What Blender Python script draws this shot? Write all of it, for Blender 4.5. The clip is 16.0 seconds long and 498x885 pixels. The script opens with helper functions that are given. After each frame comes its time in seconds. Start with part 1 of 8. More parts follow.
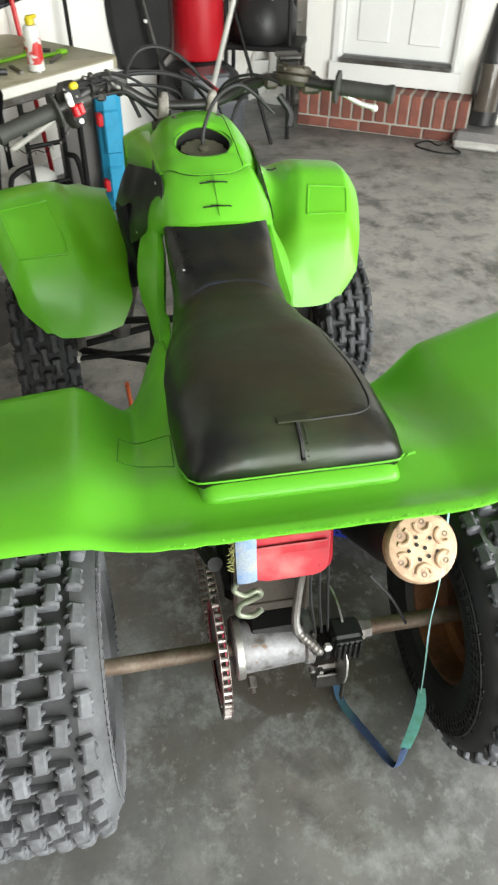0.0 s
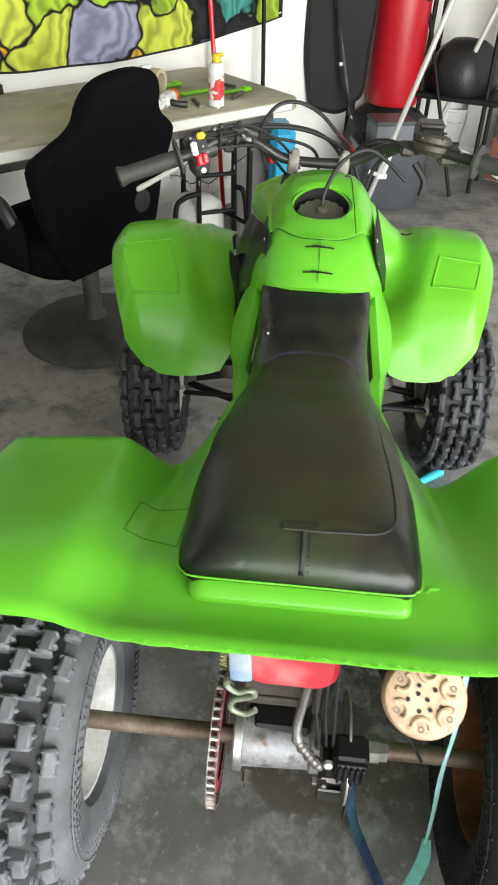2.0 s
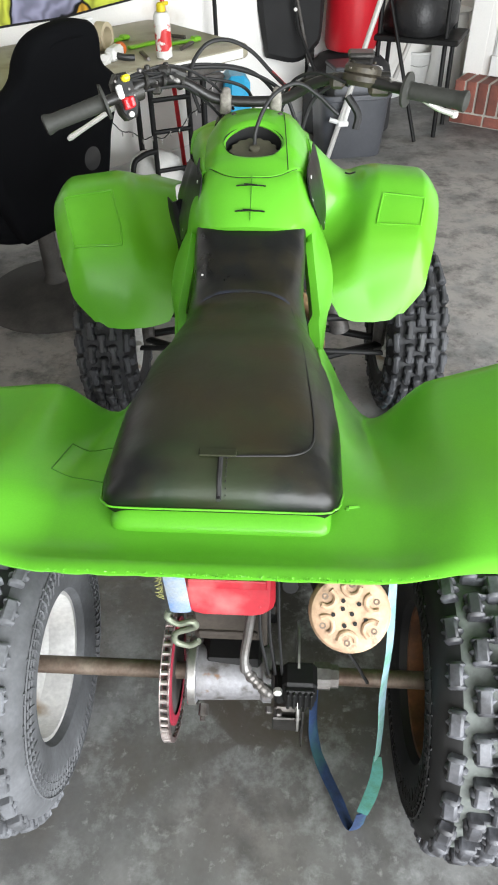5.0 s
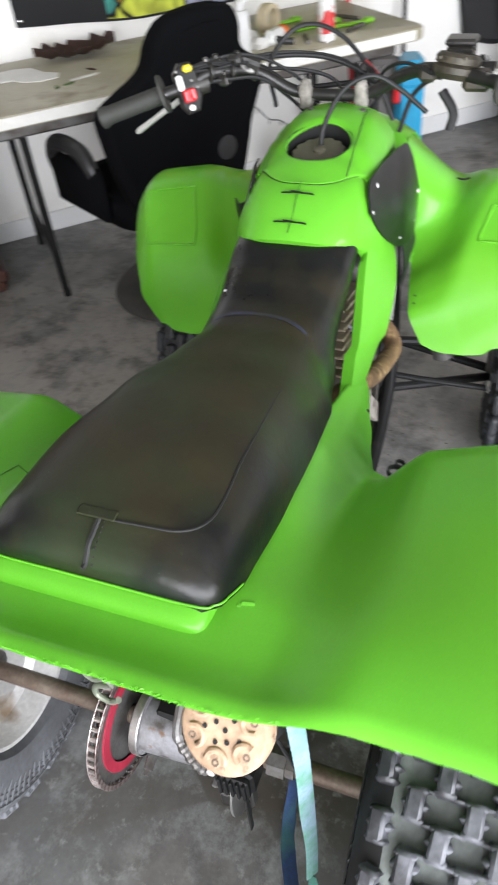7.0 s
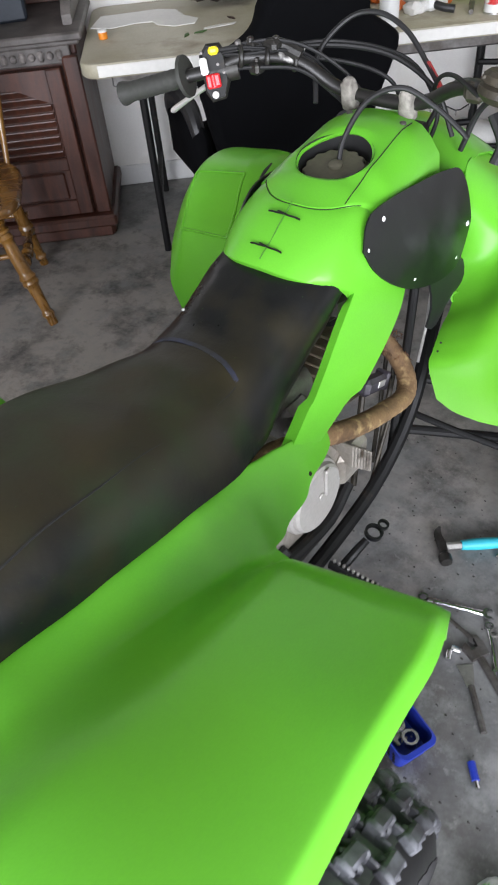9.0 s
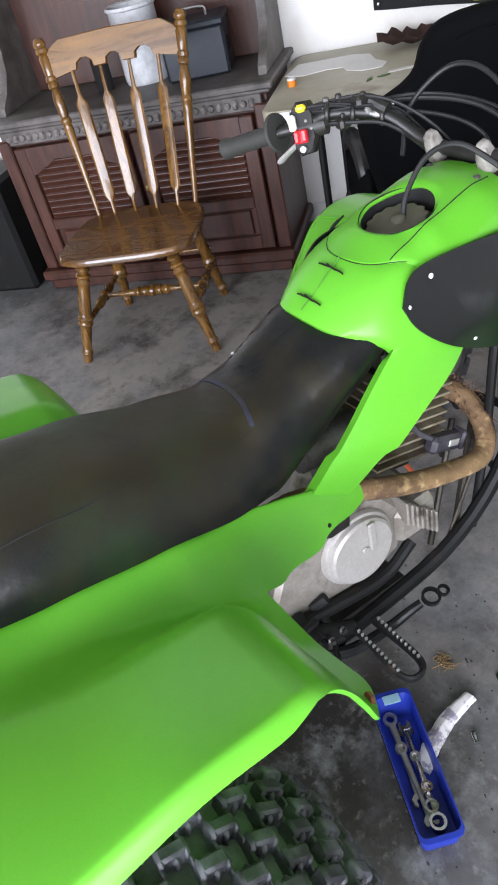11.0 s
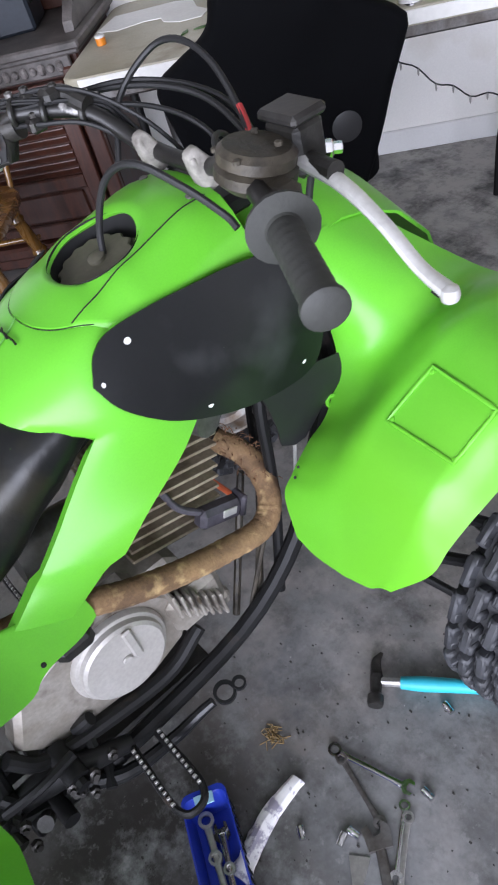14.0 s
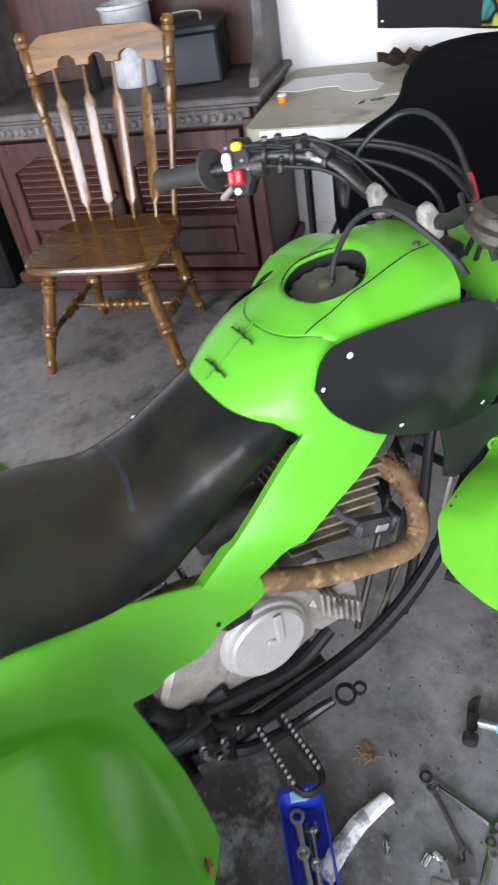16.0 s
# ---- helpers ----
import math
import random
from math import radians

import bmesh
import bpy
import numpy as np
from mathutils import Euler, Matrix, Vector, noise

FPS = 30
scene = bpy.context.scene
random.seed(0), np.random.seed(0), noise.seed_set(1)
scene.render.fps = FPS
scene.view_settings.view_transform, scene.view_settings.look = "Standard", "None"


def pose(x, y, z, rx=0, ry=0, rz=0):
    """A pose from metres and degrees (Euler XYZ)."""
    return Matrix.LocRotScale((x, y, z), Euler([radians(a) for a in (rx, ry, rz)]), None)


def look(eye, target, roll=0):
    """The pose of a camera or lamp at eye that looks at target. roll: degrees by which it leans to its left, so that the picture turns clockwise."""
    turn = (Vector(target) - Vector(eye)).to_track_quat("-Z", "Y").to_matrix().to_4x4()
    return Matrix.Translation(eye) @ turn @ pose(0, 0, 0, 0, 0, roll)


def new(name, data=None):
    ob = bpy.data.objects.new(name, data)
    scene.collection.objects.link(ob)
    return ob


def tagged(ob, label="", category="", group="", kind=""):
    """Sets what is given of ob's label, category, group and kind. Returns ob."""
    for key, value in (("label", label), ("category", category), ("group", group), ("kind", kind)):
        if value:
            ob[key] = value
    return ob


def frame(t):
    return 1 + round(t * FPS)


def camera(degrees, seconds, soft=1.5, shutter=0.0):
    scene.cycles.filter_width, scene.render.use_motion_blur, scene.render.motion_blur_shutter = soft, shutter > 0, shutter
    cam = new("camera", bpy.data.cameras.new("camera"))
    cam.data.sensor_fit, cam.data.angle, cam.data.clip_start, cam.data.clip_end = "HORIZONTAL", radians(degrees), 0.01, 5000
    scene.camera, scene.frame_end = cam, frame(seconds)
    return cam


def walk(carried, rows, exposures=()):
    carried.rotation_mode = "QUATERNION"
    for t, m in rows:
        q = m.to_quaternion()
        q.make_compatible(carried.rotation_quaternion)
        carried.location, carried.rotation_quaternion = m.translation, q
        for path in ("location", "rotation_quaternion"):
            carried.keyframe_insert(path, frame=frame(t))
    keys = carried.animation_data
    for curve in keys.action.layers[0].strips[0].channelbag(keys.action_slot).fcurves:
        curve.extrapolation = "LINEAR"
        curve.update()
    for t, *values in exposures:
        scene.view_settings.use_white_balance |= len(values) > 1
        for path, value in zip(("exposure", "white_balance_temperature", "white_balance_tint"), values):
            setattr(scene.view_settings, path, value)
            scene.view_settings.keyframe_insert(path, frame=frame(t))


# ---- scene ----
cam = camera(38.5, 16.0, soft=1.9, shutter=0.5)
PATH = [
    (0, (-0.213, -0.785, 1.49), (0.084, 0.707, 0.191), 0.8),
    (0.5, (-0.192, -0.787, 1.509), (0.034, 0.735, 0.232), 3.0),
    (1, (-0.164, -0.695, 1.504), (0.047, 0.823, 0.219), 6.5),
    (1.5, (-0.12, -0.653, 1.504), (-0.023, 0.877, 0.219), 5.1),
    (2, (-0.022, -0.683, 1.524), (-0.144, 0.872, 0.271), 1.9),
    (2.5, (0.048, -0.716, 1.5), (-0.071, 0.772, 0.168), -0.1),
    (3, (0.068, -0.745, 1.493), (-0.02, 0.741, 0.157), -0.2),
    (3.5, (0.063, -0.744, 1.492), (-0.016, 0.747, 0.161), -0.0),
    (4, (0.065, -0.748, 1.497), (0.0, 0.764, 0.19), -0.0),
    (4.2, (0.068, -0.75, 1.496), (-0.006, 0.763, 0.19), -0.3),
    (6.5, (0.253, -0.546, 1.458), (-0.054, 0.889, 0.099), -2.3),
    (7, (0.393, -0.47, 1.446), (-0.235, 0.889, 0.119), -6.7),
    (7.1, (0.43, -0.451, 1.489), (-0.276, 0.842, 0.137), -8.3),
    (7.5, (0.563, -0.436, 1.495), (-0.319, 0.754, 0.151), -10.5),
    (8, (0.644, -0.366, 1.476), (-0.354, 0.736, 0.138), -13.7),
    (8.5, (0.643, -0.231, 1.479), (-0.324, 0.921, 0.16), -5.5),
    (9, (0.632, -0.119, 1.454), (-0.333, 0.938, 0.057), -5.9),
    (9.5, (0.726, -0.014, 1.455), (-0.421, 0.897, 0.093), -5.4),
    (9.7, (0.772, 0.021, 1.465), (-0.481, 0.82, 0.126), -7.1),
    (11.8, (0.859, 0.23, 1.422), (-0.572, 0.853, 0.171), -15.1),
    (12, (0.82, 0.287, 1.408), (-0.598, 0.916, 0.146), -14.0),
    (12.5, (0.73, 0.434, 1.398), (-0.64, 1.092, 0.097), -12.3),
    (13, (0.741, 0.529, 1.385), (-0.561, 1.201, 0.023), -15.1),
    (13.5, (0.775, 0.575, 1.384), (-0.537, 1.276, 0.047), -17.3),
    (14, (0.779, 0.562, 1.368), (-0.487, 1.238, -0.025), -17.6),
    (14.5, (0.768, 0.493, 1.406), (-0.567, 1.171, 0.081), -16.4),
    (15, (0.737, 0.453, 1.42), (-0.626, 1.142, 0.128), -13.5),
    (15.5, (0.727, 0.422, 1.43), (-0.655, 1.102, 0.154), -12.5),
    (16, (0.788, 0.347, 1.439), (-0.636, 0.963, 0.178), -10.8),
]
walk(cam, [(t, look(eye, target, roll)) for t, eye, target, roll in PATH], [(0, 0.02, 6850, 5), (2, 0.02, 6750, 6), (4, 0.08, 6550, 8), (6.5, 0.04, 6450, 12), (8, -0.08, 6300, 15), (9.5, -0.14, 6250, 15), (12, 0.1, 5980, 19), (12.8, -0.05, 5920, 20), (13.5, -0.05, 5920, 20), (14.2, -0.08, 5920, 20), (15, 0.04, 5920, 20), (15.5, 0.06, 5920, 20), (16, 0.08, 6050, 17)])

# ---- light ----
world = bpy.data.worlds.new("world")
scene.world = world
world.use_nodes = True
wt = world.node_tree
sky = wt.nodes.new("ShaderNodeTexSky")
sky.sky_type = "NISHITA"
sky.sun_disc = False
sky.sun_elevation, sky.sun_rotation = radians(48), radians(200)
wt.links.new(sky.outputs[0], wt.nodes["Background"].inputs[0])
wt.nodes["Background"].inputs[1].default_value = 0.12
sun_data = bpy.data.lights.new("sun", "SUN")
sun_data.energy, sun_data.angle, sun_data.color = 3.0, radians(0.6), (1.0, 0.95, 0.88)
sun = new("sun", sun_data)
sun.matrix_world = look((0, 0, 20), (-4.7, 12.9, 4.7))

# room axes: U runs along the table wall, N points into it
ANG = radians(44)
U, N = Vector((math.cos(ANG), math.sin(ANG), 0)), Vector((-math.sin(ANG), math.cos(ANG), 0))
WALL_V, GATE_V, LEFT_U = 2.82, -2.7, -3.3
CEIL = 2.55


def uv(u, v, z=0.0):
    return U * u + N * v + Vector((0, 0, z))


def room_pose(u, v, z=0.0, turn=0.0):
    return Matrix.Translation(uv(u, v, z)) @ pose(0, 0, 0, 0, 0, 44 + turn)


# daylight in the open garage doorway
gate = bpy.data.lights.new("doorway_daylight", "AREA")
gate.shape, gate.size, gate.size_y = "RECTANGLE", 5.6, 1.9
gate.energy, gate.color = 520, (0.95, 0.975, 1.0)
gate_ob = new("doorway_daylight", gate)
gate_ob.matrix_world = look(uv(-0.3, GATE_V + 0.05, 1.22), uv(-0.3, 3, 1.22))

# ---- mesh tools ----


def spline(pts, n):
    """n points along a smooth curve through pts."""
    p = [Vector(q) for q in pts]
    p = [p[0] * 2 - p[1]] + p + [p[-1] * 2 - p[-2]]
    out, last = [], len(p) - 3
    for i in range(n):
        s = i / (n - 1) * last
        k = min(int(s), last - 1)
        f = s - k
        a, b, c, d = p[k:k + 4]
        out.append(0.5 * ((2 * b) + (c - a) * f + (2 * a - 5 * b + 4 * c - d) * f * f + (3 * b - a - 3 * c + d) * f ** 3))
    return out


def lerp_table(table, x):
    """Smooth value of a table of (x, value)."""
    for (x0, v0), (x1, v1) in zip(table, table[1:]):
        if x <= x1:
            f = min(max((x - x0) / (x1 - x0), 0), 1)
            return v0 + (v1 - v0) * (f * f * (3 - 2 * f) * 0.5 + f * 0.5)
    return table[-1][1]


def step(a, b, x):
    f = min(max((x - a) / (b - a), 0), 1)
    return f * f * (3 - 2 * f)


class Geo:
    """A growing list of vertices and faces."""

    def __init__(self):
        self.v, self.f = [], []

    def add(self, verts, faces, m=None):
        o = len(self.v)
        self.v += [tuple(m @ Vector(q)) if m else tuple(q) for q in verts]
        self.f += [tuple(o + i for i in face) for face in faces]
        return self

    def box(self, c, size, bevel=0.004, m=None):
        """A box with chamfered edges."""
        h = [s / 2 for s in size]
        b = min(bevel, *[x * 0.9 for x in h])
        idx, verts = {}, []
        for sx in (-1, 1):
            for sy in (-1, 1):
                for sz in (-1, 1):
                    s = (sx, sy, sz)
                    for ax in range(3):
                        q = [s[k] * (h[k] if k == ax else h[k] - b) + c[k] for k in range(3)]
                        idx[s, ax] = len(verts)
                        verts.append(q)
        faces = []
        for ax in range(3):
            a, e = (ax + 1) % 3, (ax + 2) % 3
            for s in (-1, 1):
                ring = []
                for i, j in ((-1, -1), (1, -1), (1, 1), (-1, 1)):
                    k = [0, 0, 0]
                    k[ax], k[a], k[e] = s, i, j
                    ring.append(idx[tuple(k), ax])
                faces.append(ring if s > 0 else ring[::-1])
            for i in (-1, 1):
                for j in (-1, 1):
                    k0, k1 = [0, 0, 0], [0, 0, 0]
                    k0[a], k0[e], k1[a], k1[e] = i, j, i, j
                    k0[ax], k1[ax] = -1, 1
                    quad = [idx[tuple(k0), a], idx[tuple(k1), a], idx[tuple(k1), e], idx[tuple(k0), e]]
                    faces.append(quad if i * j < 0 else quad[::-1])
        for s in [(x, y, z) for x in (-1, 1) for y in (-1, 1) for z in (-1, 1)]:
            tri = [idx[s, 0], idx[s, 1], idx[s, 2]]
            faces.append(tri if s[0] * s[1] * s[2] > 0 else tri[::-1])
        return self.add(verts, faces, m)

    def loft(self, rings, closed=True, caps=True, m=None):
        n = len(rings[0])
        verts = [q for r in rings for q in r]
        faces = []
        for i in range(len(rings) - 1):
            for j in range(n if closed else n - 1):
                k = (j + 1) % n
                faces.append((i * n + j, i * n + k, (i + 1) * n + k, (i + 1) * n + j))
        if caps and closed:
            faces.append(tuple(range(n))[::-1])
            faces.append(tuple((len(rings) - 1) * n + j for j in range(n)))
        return self.add(verts, faces, m)

    def tube(self, pts, r, seg=8, smooth=0, m=None, flat=1.0, up=None):
        p = spline(pts, smooth) if smooth else [Vector(q) for q in pts]
        rs = list(r) if isinstance(r, (list, tuple)) else [r]
        rad = [rs[0]] * len(p) if len(rs) == 1 else [lerp_table([(i / (len(rs) - 1), q) for i, q in enumerate(rs)], k / (len(p) - 1)) for k in range(len(p))]
        t = (p[1] - p[0]).normalized()
        ref = Vector(up) if up else (Vector((0, 0, 1)) if abs(t.z) < 0.9 else Vector((1, 0, 0)))
        side = t.cross(ref).normalized()
        rings = []
        for k, q in enumerate(p):
            t = (p[min(k + 1, len(p) - 1)] - p[max(k - 1, 0)]).normalized()
            side = (side - t * side.dot(t)).normalized()
            top = side.cross(t)
            rings.append([q + (side * math.cos(a) + top * math.sin(a) * flat) * rad[k] for a in (2 * math.pi * j / seg for j in range(seg))])
        return self.loft(rings, m=m)

    def lathe(self, profile, seg=24, m=None, caps=True):
        """profile: (radius, height) along local z."""
        rings = [[(r * math.cos(a), r * math.sin(a), h) for a in (2 * math.pi * j / seg for j in range(seg))] for r, h in profile]
        return self.loft(rings, caps=caps, m=m)

    def sheet(self, grid, thick, closed=False):
        """A shell over a grid of points, grown against its normals."""
        n, k = len(grid), len(grid[0])
        g = [[Vector(q) for q in row] for row in grid]
        low = []
        for i in range(n):
            row = []
            for j in range(k):
                a = g[min(i + 1, n - 1)][j] - g[max(i - 1, 0)][j]
                b = g[i][(j + 1) % k if closed else min(j + 1, k - 1)] - g[i][(j - 1) % k if closed else max(j - 1, 0)]
                nn = a.cross(b)
                row.append(g[i][j] - (nn.normalized() if nn.length > 1e-9 else Vector((0, 0, 1))) * thick)
            low.append(row)
        verts = [q for r in g for q in r] + [q for r in low for q in r]
        o, faces = n * k, []
        for i in range(n - 1):
            for j in range(k if closed else k - 1):
                a, b, c, d = i * k + j, i * k + (j + 1) % k, (i + 1) * k + (j + 1) % k, (i + 1) * k + j
                faces += [(a, d, c, b), (o + a, o + b, o + c, o + d)]
        rim = []
        for j in range(k if closed else k - 1):
            e = (j + 1) % k
            rim += [(j, e), ((n - 1) * k + e, (n - 1) * k + j)]
        if not closed:
            for i in range(n - 1):
                rim += [((i + 1) * k, i * k), (i * k + k - 1, (i + 1) * k + k - 1)]
        faces += [(a, b, o + b, o + a) for a, b in rim]
        return self.add(verts, faces)

    def prism(self, outline, depth, m=None, bevel=0.0):
        """An outline in local x, y, from z = 0 to depth."""
        n = len(outline)
        c = Vector((sum(q[0] for q in outline) / n, sum(q[1] for q in outline) / n))
        rings = []
        levels = [(0, bevel), (bevel, 0), (depth - bevel, 0), (depth, bevel)] if bevel else [(0, 0), (depth, 0)]
        for z, inset in levels:
            ring = []
            for q in outline:
                d = c - Vector(q[:2])
                s = inset / max(d.length, 1e-6)
                ring.append((q[0] + d.x * s, q[1] + d.y * s, z))
            rings.append(ring)
        return self.loft(rings, m=m)


def build(name, geo, material, smooth=35):
    mesh = bpy.data.meshes.new(name)
    mesh.from_pydata(geo.v, [], geo.f)
    mesh.update()
    bm = bmesh.new()
    bm.from_mesh(mesh)
    bmesh.ops.recalc_face_normals(bm, faces=bm.faces)
    bm.to_mesh(mesh)
    bm.free()
    if smooth:
        mesh.shade_smooth()
        mesh.set_sharp_from_angle(angle=radians(smooth))
    if material:
        mesh.materials.append(material)
    return mesh


def part(name, geo, material, parent, label="", smooth=35, m=None):
    """One mesh object under a thing or a part."""
    ob = new(name, geo if isinstance(geo, bpy.types.Mesh) else build(name, geo, material, smooth))
    ob.parent = parent
    if m is not None:
        ob.matrix_local = m
    return tagged(ob, label) if label else ob


def thing(name, label, category, group="", m=None):
    ob = new(name)
    ob.empty_display_size = 0.05
    if m is not None:
        ob.matrix_world = m
    return tagged(ob, label, category, group)


def solid(name, geo, material, label, category, group="", m=None, smooth=35):
    """A thing that is one mesh."""
    ob = new(name, build(name, geo, material, smooth))
    if m is not None:
        ob.matrix_world = m
    return tagged(ob, label, category, group)


def setting(name, geo, material, label, category="", smooth=30):
    ob = new(name, build(name, geo, material, smooth))
    return tagged(ob, label, category, kind="structure")


def axis_pose(a, b):
    """A pose at a whose local z points to b."""
    a, b = Vector(a), Vector(b)
    return Matrix.Translation(a) @ (b - a).to_track_quat("Z", "Y").to_matrix().to_4x4()


# ---- materials ----


def mat(name, col, rough=0.5, metal=0.0, col2=None, scale=4.0, var=0.25, fine=60.0, bump=0.15, bump_mm=1.0, spec=0.5, coat=0.0, rough_var=0.15, sharp=None, random_tint=0.0):
    """A surface with stains at one scale and grain at a finer one."""
    m = bpy.data.materials.new(name)
    m.use_nodes = True
    t = m.node_tree
    b = t.nodes["Principled BSDF"]
    co = t.nodes.new("ShaderNodeTexCoord")
    n1 = t.nodes.new("ShaderNodeTexNoise")
    n1.inputs["Scale"].default_value, n1.inputs["Detail"].default_value, n1.inputs["Roughness"].default_value = scale, 6, 0.62
    n2 = t.nodes.new("ShaderNodeTexNoise")
    n2.inputs["Scale"].default_value, n2.inputs["Detail"].default_value = fine, 4
    for n in (n1, n2):
        t.links.new(co.outputs["Object"], n.inputs["Vector"])
    ramp = t.nodes.new("ShaderNodeValToRGB")
    lo, hi = sharp or (0.32, 0.68)
    ramp.color_ramp.elements[0].position, ramp.color_ramp.elements[1].position = lo, hi
    c2 = col2 or tuple(c * (1 - var) for c in col)
    ramp.color_ramp.elements[0].color, ramp.color_ramp.elements[1].color = (*c2, 1), (*col, 1)
    t.links.new(n1.outputs["Fac"], ramp.inputs["Fac"])
    mix = t.nodes.new("ShaderNodeMix")
    mix.data_type, mix.blend_type = "RGBA", "MULTIPLY"
    mix.inputs["Factor"].default_value = min(var * 1.6, 0.8)
    t.links.new(ramp.outputs["Color"], mix.inputs["A"])
    g = t.nodes.new("ShaderNodeMapRange")
    g.inputs["From Min"].default_value, g.inputs["From Max"].default_value = 0.3, 0.7
    g.inputs["To Min"].default_value, g.inputs["To Max"].default_value = 0.7, 1.15
    t.links.new(n2.outputs["Fac"], g.inputs["Value"])
    t.links.new(g.outputs["Result"], mix.inputs["B"])
    last = mix.outputs["Result"]
    if random_tint:
        info = t.nodes.new("ShaderNodeObjectInfo")
        hsv = t.nodes.new("ShaderNodeHueSaturation")
        r = t.nodes.new("ShaderNodeMapRange")
        r.inputs["To Min"].default_value, r.inputs["To Max"].default_value = 1 - random_tint, 1 + random_tint
        t.links.new(info.outputs["Random"], r.inputs["Value"])
        t.links.new(r.outputs["Result"], hsv.inputs["Value"])
        t.links.new(last, hsv.inputs["Color"])
        last = hsv.outputs["Color"]
    t.links.new(last, b.inputs["Base Color"])
    rr = t.nodes.new("ShaderNodeMapRange")
    rr.inputs["To Min"].default_value, rr.inputs["To Max"].default_value = max(rough - rough_var, 0.03), min(rough + rough_var, 1)
    t.links.new(n1.outputs["Fac"], rr.inputs["Value"])
    t.links.new(rr.outputs["Result"], b.inputs["Roughness"])
    b.inputs["Metallic"].default_value = metal
    b.inputs["Specular IOR Level"].default_value = spec
    b.inputs["Coat Weight"].default_value = coat
    if bump:
        bp = t.nodes.new("ShaderNodeBump")
        bp.inputs["Strength"].default_value, bp.inputs["Distance"].default_value = bump, bump_mm / 1000
        t.links.new(n2.outputs["Fac"], bp.inputs["Height"])
        t.links.new(bp.outputs["Normal"], b.inputs["Normal"])
    return m


def layer(m, col, scale, lo, hi, detail=5, stretch=(1, 1, 1), rough=0.5):
    """Lays stains or flecks of another colour over a material."""
    t = m.node_tree
    b = t.nodes["Principled BSDF"]
    co = t.nodes.new("ShaderNodeTexCoord")
    mp = t.nodes.new("ShaderNodeMapping")
    mp.inputs["Scale"].default_value = stretch
    n = t.nodes.new("ShaderNodeTexNoise")
    n.inputs["Scale"].default_value, n.inputs["Detail"].default_value, n.inputs["Roughness"].default_value = scale, detail, rough
    r = t.nodes.new("ShaderNodeMapRange")
    r.inputs["From Min"].default_value, r.inputs["From Max"].default_value = lo, hi
    mix = t.nodes.new("ShaderNodeMix")
    mix.data_type = "RGBA"
    mix.inputs["B"].default_value = (*col, 1)
    t.links.new(co.outputs["Object"], mp.inputs["Vector"])
    t.links.new(mp.outputs["Vector"], n.inputs["Vector"])
    t.links.new(n.outputs["Fac"], r.inputs["Value"])
    t.links.new(r.outputs["Result"], mix.inputs["Factor"])
    old = b.inputs["Base Color"].links[0].from_socket
    t.links.new(old, mix.inputs["A"])
    t.links.new(mix.outputs["Result"], b.inputs["Base Color"])
    return m


def relief(m, scale, mm, strength, stretch=(1, 1, 1)):
    """A second, coarser relief under the grain."""
    t = m.node_tree
    b = t.nodes["Principled BSDF"]
    co, mp, n, bp = (t.nodes.new(k) for k in ("ShaderNodeTexCoord", "ShaderNodeMapping", "ShaderNodeTexNoise", "ShaderNodeBump"))
    mp.inputs["Scale"].default_value = stretch
    n.inputs["Scale"].default_value, n.inputs["Detail"].default_value, n.inputs["Distortion"].default_value = scale, 4, 0.6
    bp.inputs["Strength"].default_value, bp.inputs["Distance"].default_value = strength, mm / 1000
    t.links.new(co.outputs["Object"], mp.inputs["Vector"])
    t.links.new(mp.outputs["Vector"], n.inputs["Vector"])
    t.links.new(n.outputs["Fac"], bp.inputs["Height"])
    if b.inputs["Normal"].links:
        t.links.new(b.inputs["Normal"].links[0].from_socket, bp.inputs["Normal"])
    t.links.new(bp.outputs["Normal"], b.inputs["Normal"])
    return m


def wood(name, dark, light, scale=1.0, rough=0.35, axis=2, coat=0.3):
    """Grain that runs along one axis."""
    m = mat(name, light, rough, col2=dark, scale=7, var=0.3, fine=90, bump=0.08, coat=coat)
    t = m.node_tree
    co = t.nodes.new("ShaderNodeTexCoord")
    mp = t.nodes.new("ShaderNodeMapping")
    s = [14.0 * scale] * 3
    s[axis] = 1.6 * scale
    mp.inputs["Scale"].default_value = s
    t.links.new(co.outputs["Object"], mp.inputs["Vector"])
    for n in [x for x in t.nodes if x.bl_idname == "ShaderNodeTexNoise"][:1]:
        n.inputs["Scale"].default_value, n.inputs["Distortion"].default_value = 1.6, 1.2
        t.links.new(mp.outputs["Vector"], n.inputs["Vector"])
    return m


CONCRETE = mat("floor_concrete", (0.180, 0.182, 0.182), 0.52, col2=(0.085, 0.086, 0.087), scale=3.0, var=0.35, fine=95, bump=0.3, bump_mm=1.4, sharp=(0.38, 0.60))
relief(CONCRETE, 18, 3.0, 0.25)
layer(CONCRETE, (0.30, 0.29, 0.275), 1.5, 0.56, 0.78, 9)
layer(CONCRETE, (0.115, 0.088, 0.066), 2.3, 0.56, 0.72, 8)
layer(CONCRETE, (0.085, 0.085, 0.085), 55, 0.67, 0.80, 4)
layer(CONCRETE, (0.36, 0.355, 0.345), 75, 0.735, 0.775, 3)
WALL_PAINT = mat("cream_wall_paint", (0.90, 0.885, 0.85), 0.75, scale=1.1, var=0.07, fine=150, bump=0.12)
# Grey of the unseen ceiling is set by how much light it bounces.
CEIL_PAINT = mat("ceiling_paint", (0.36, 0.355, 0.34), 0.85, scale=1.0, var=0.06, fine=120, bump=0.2)
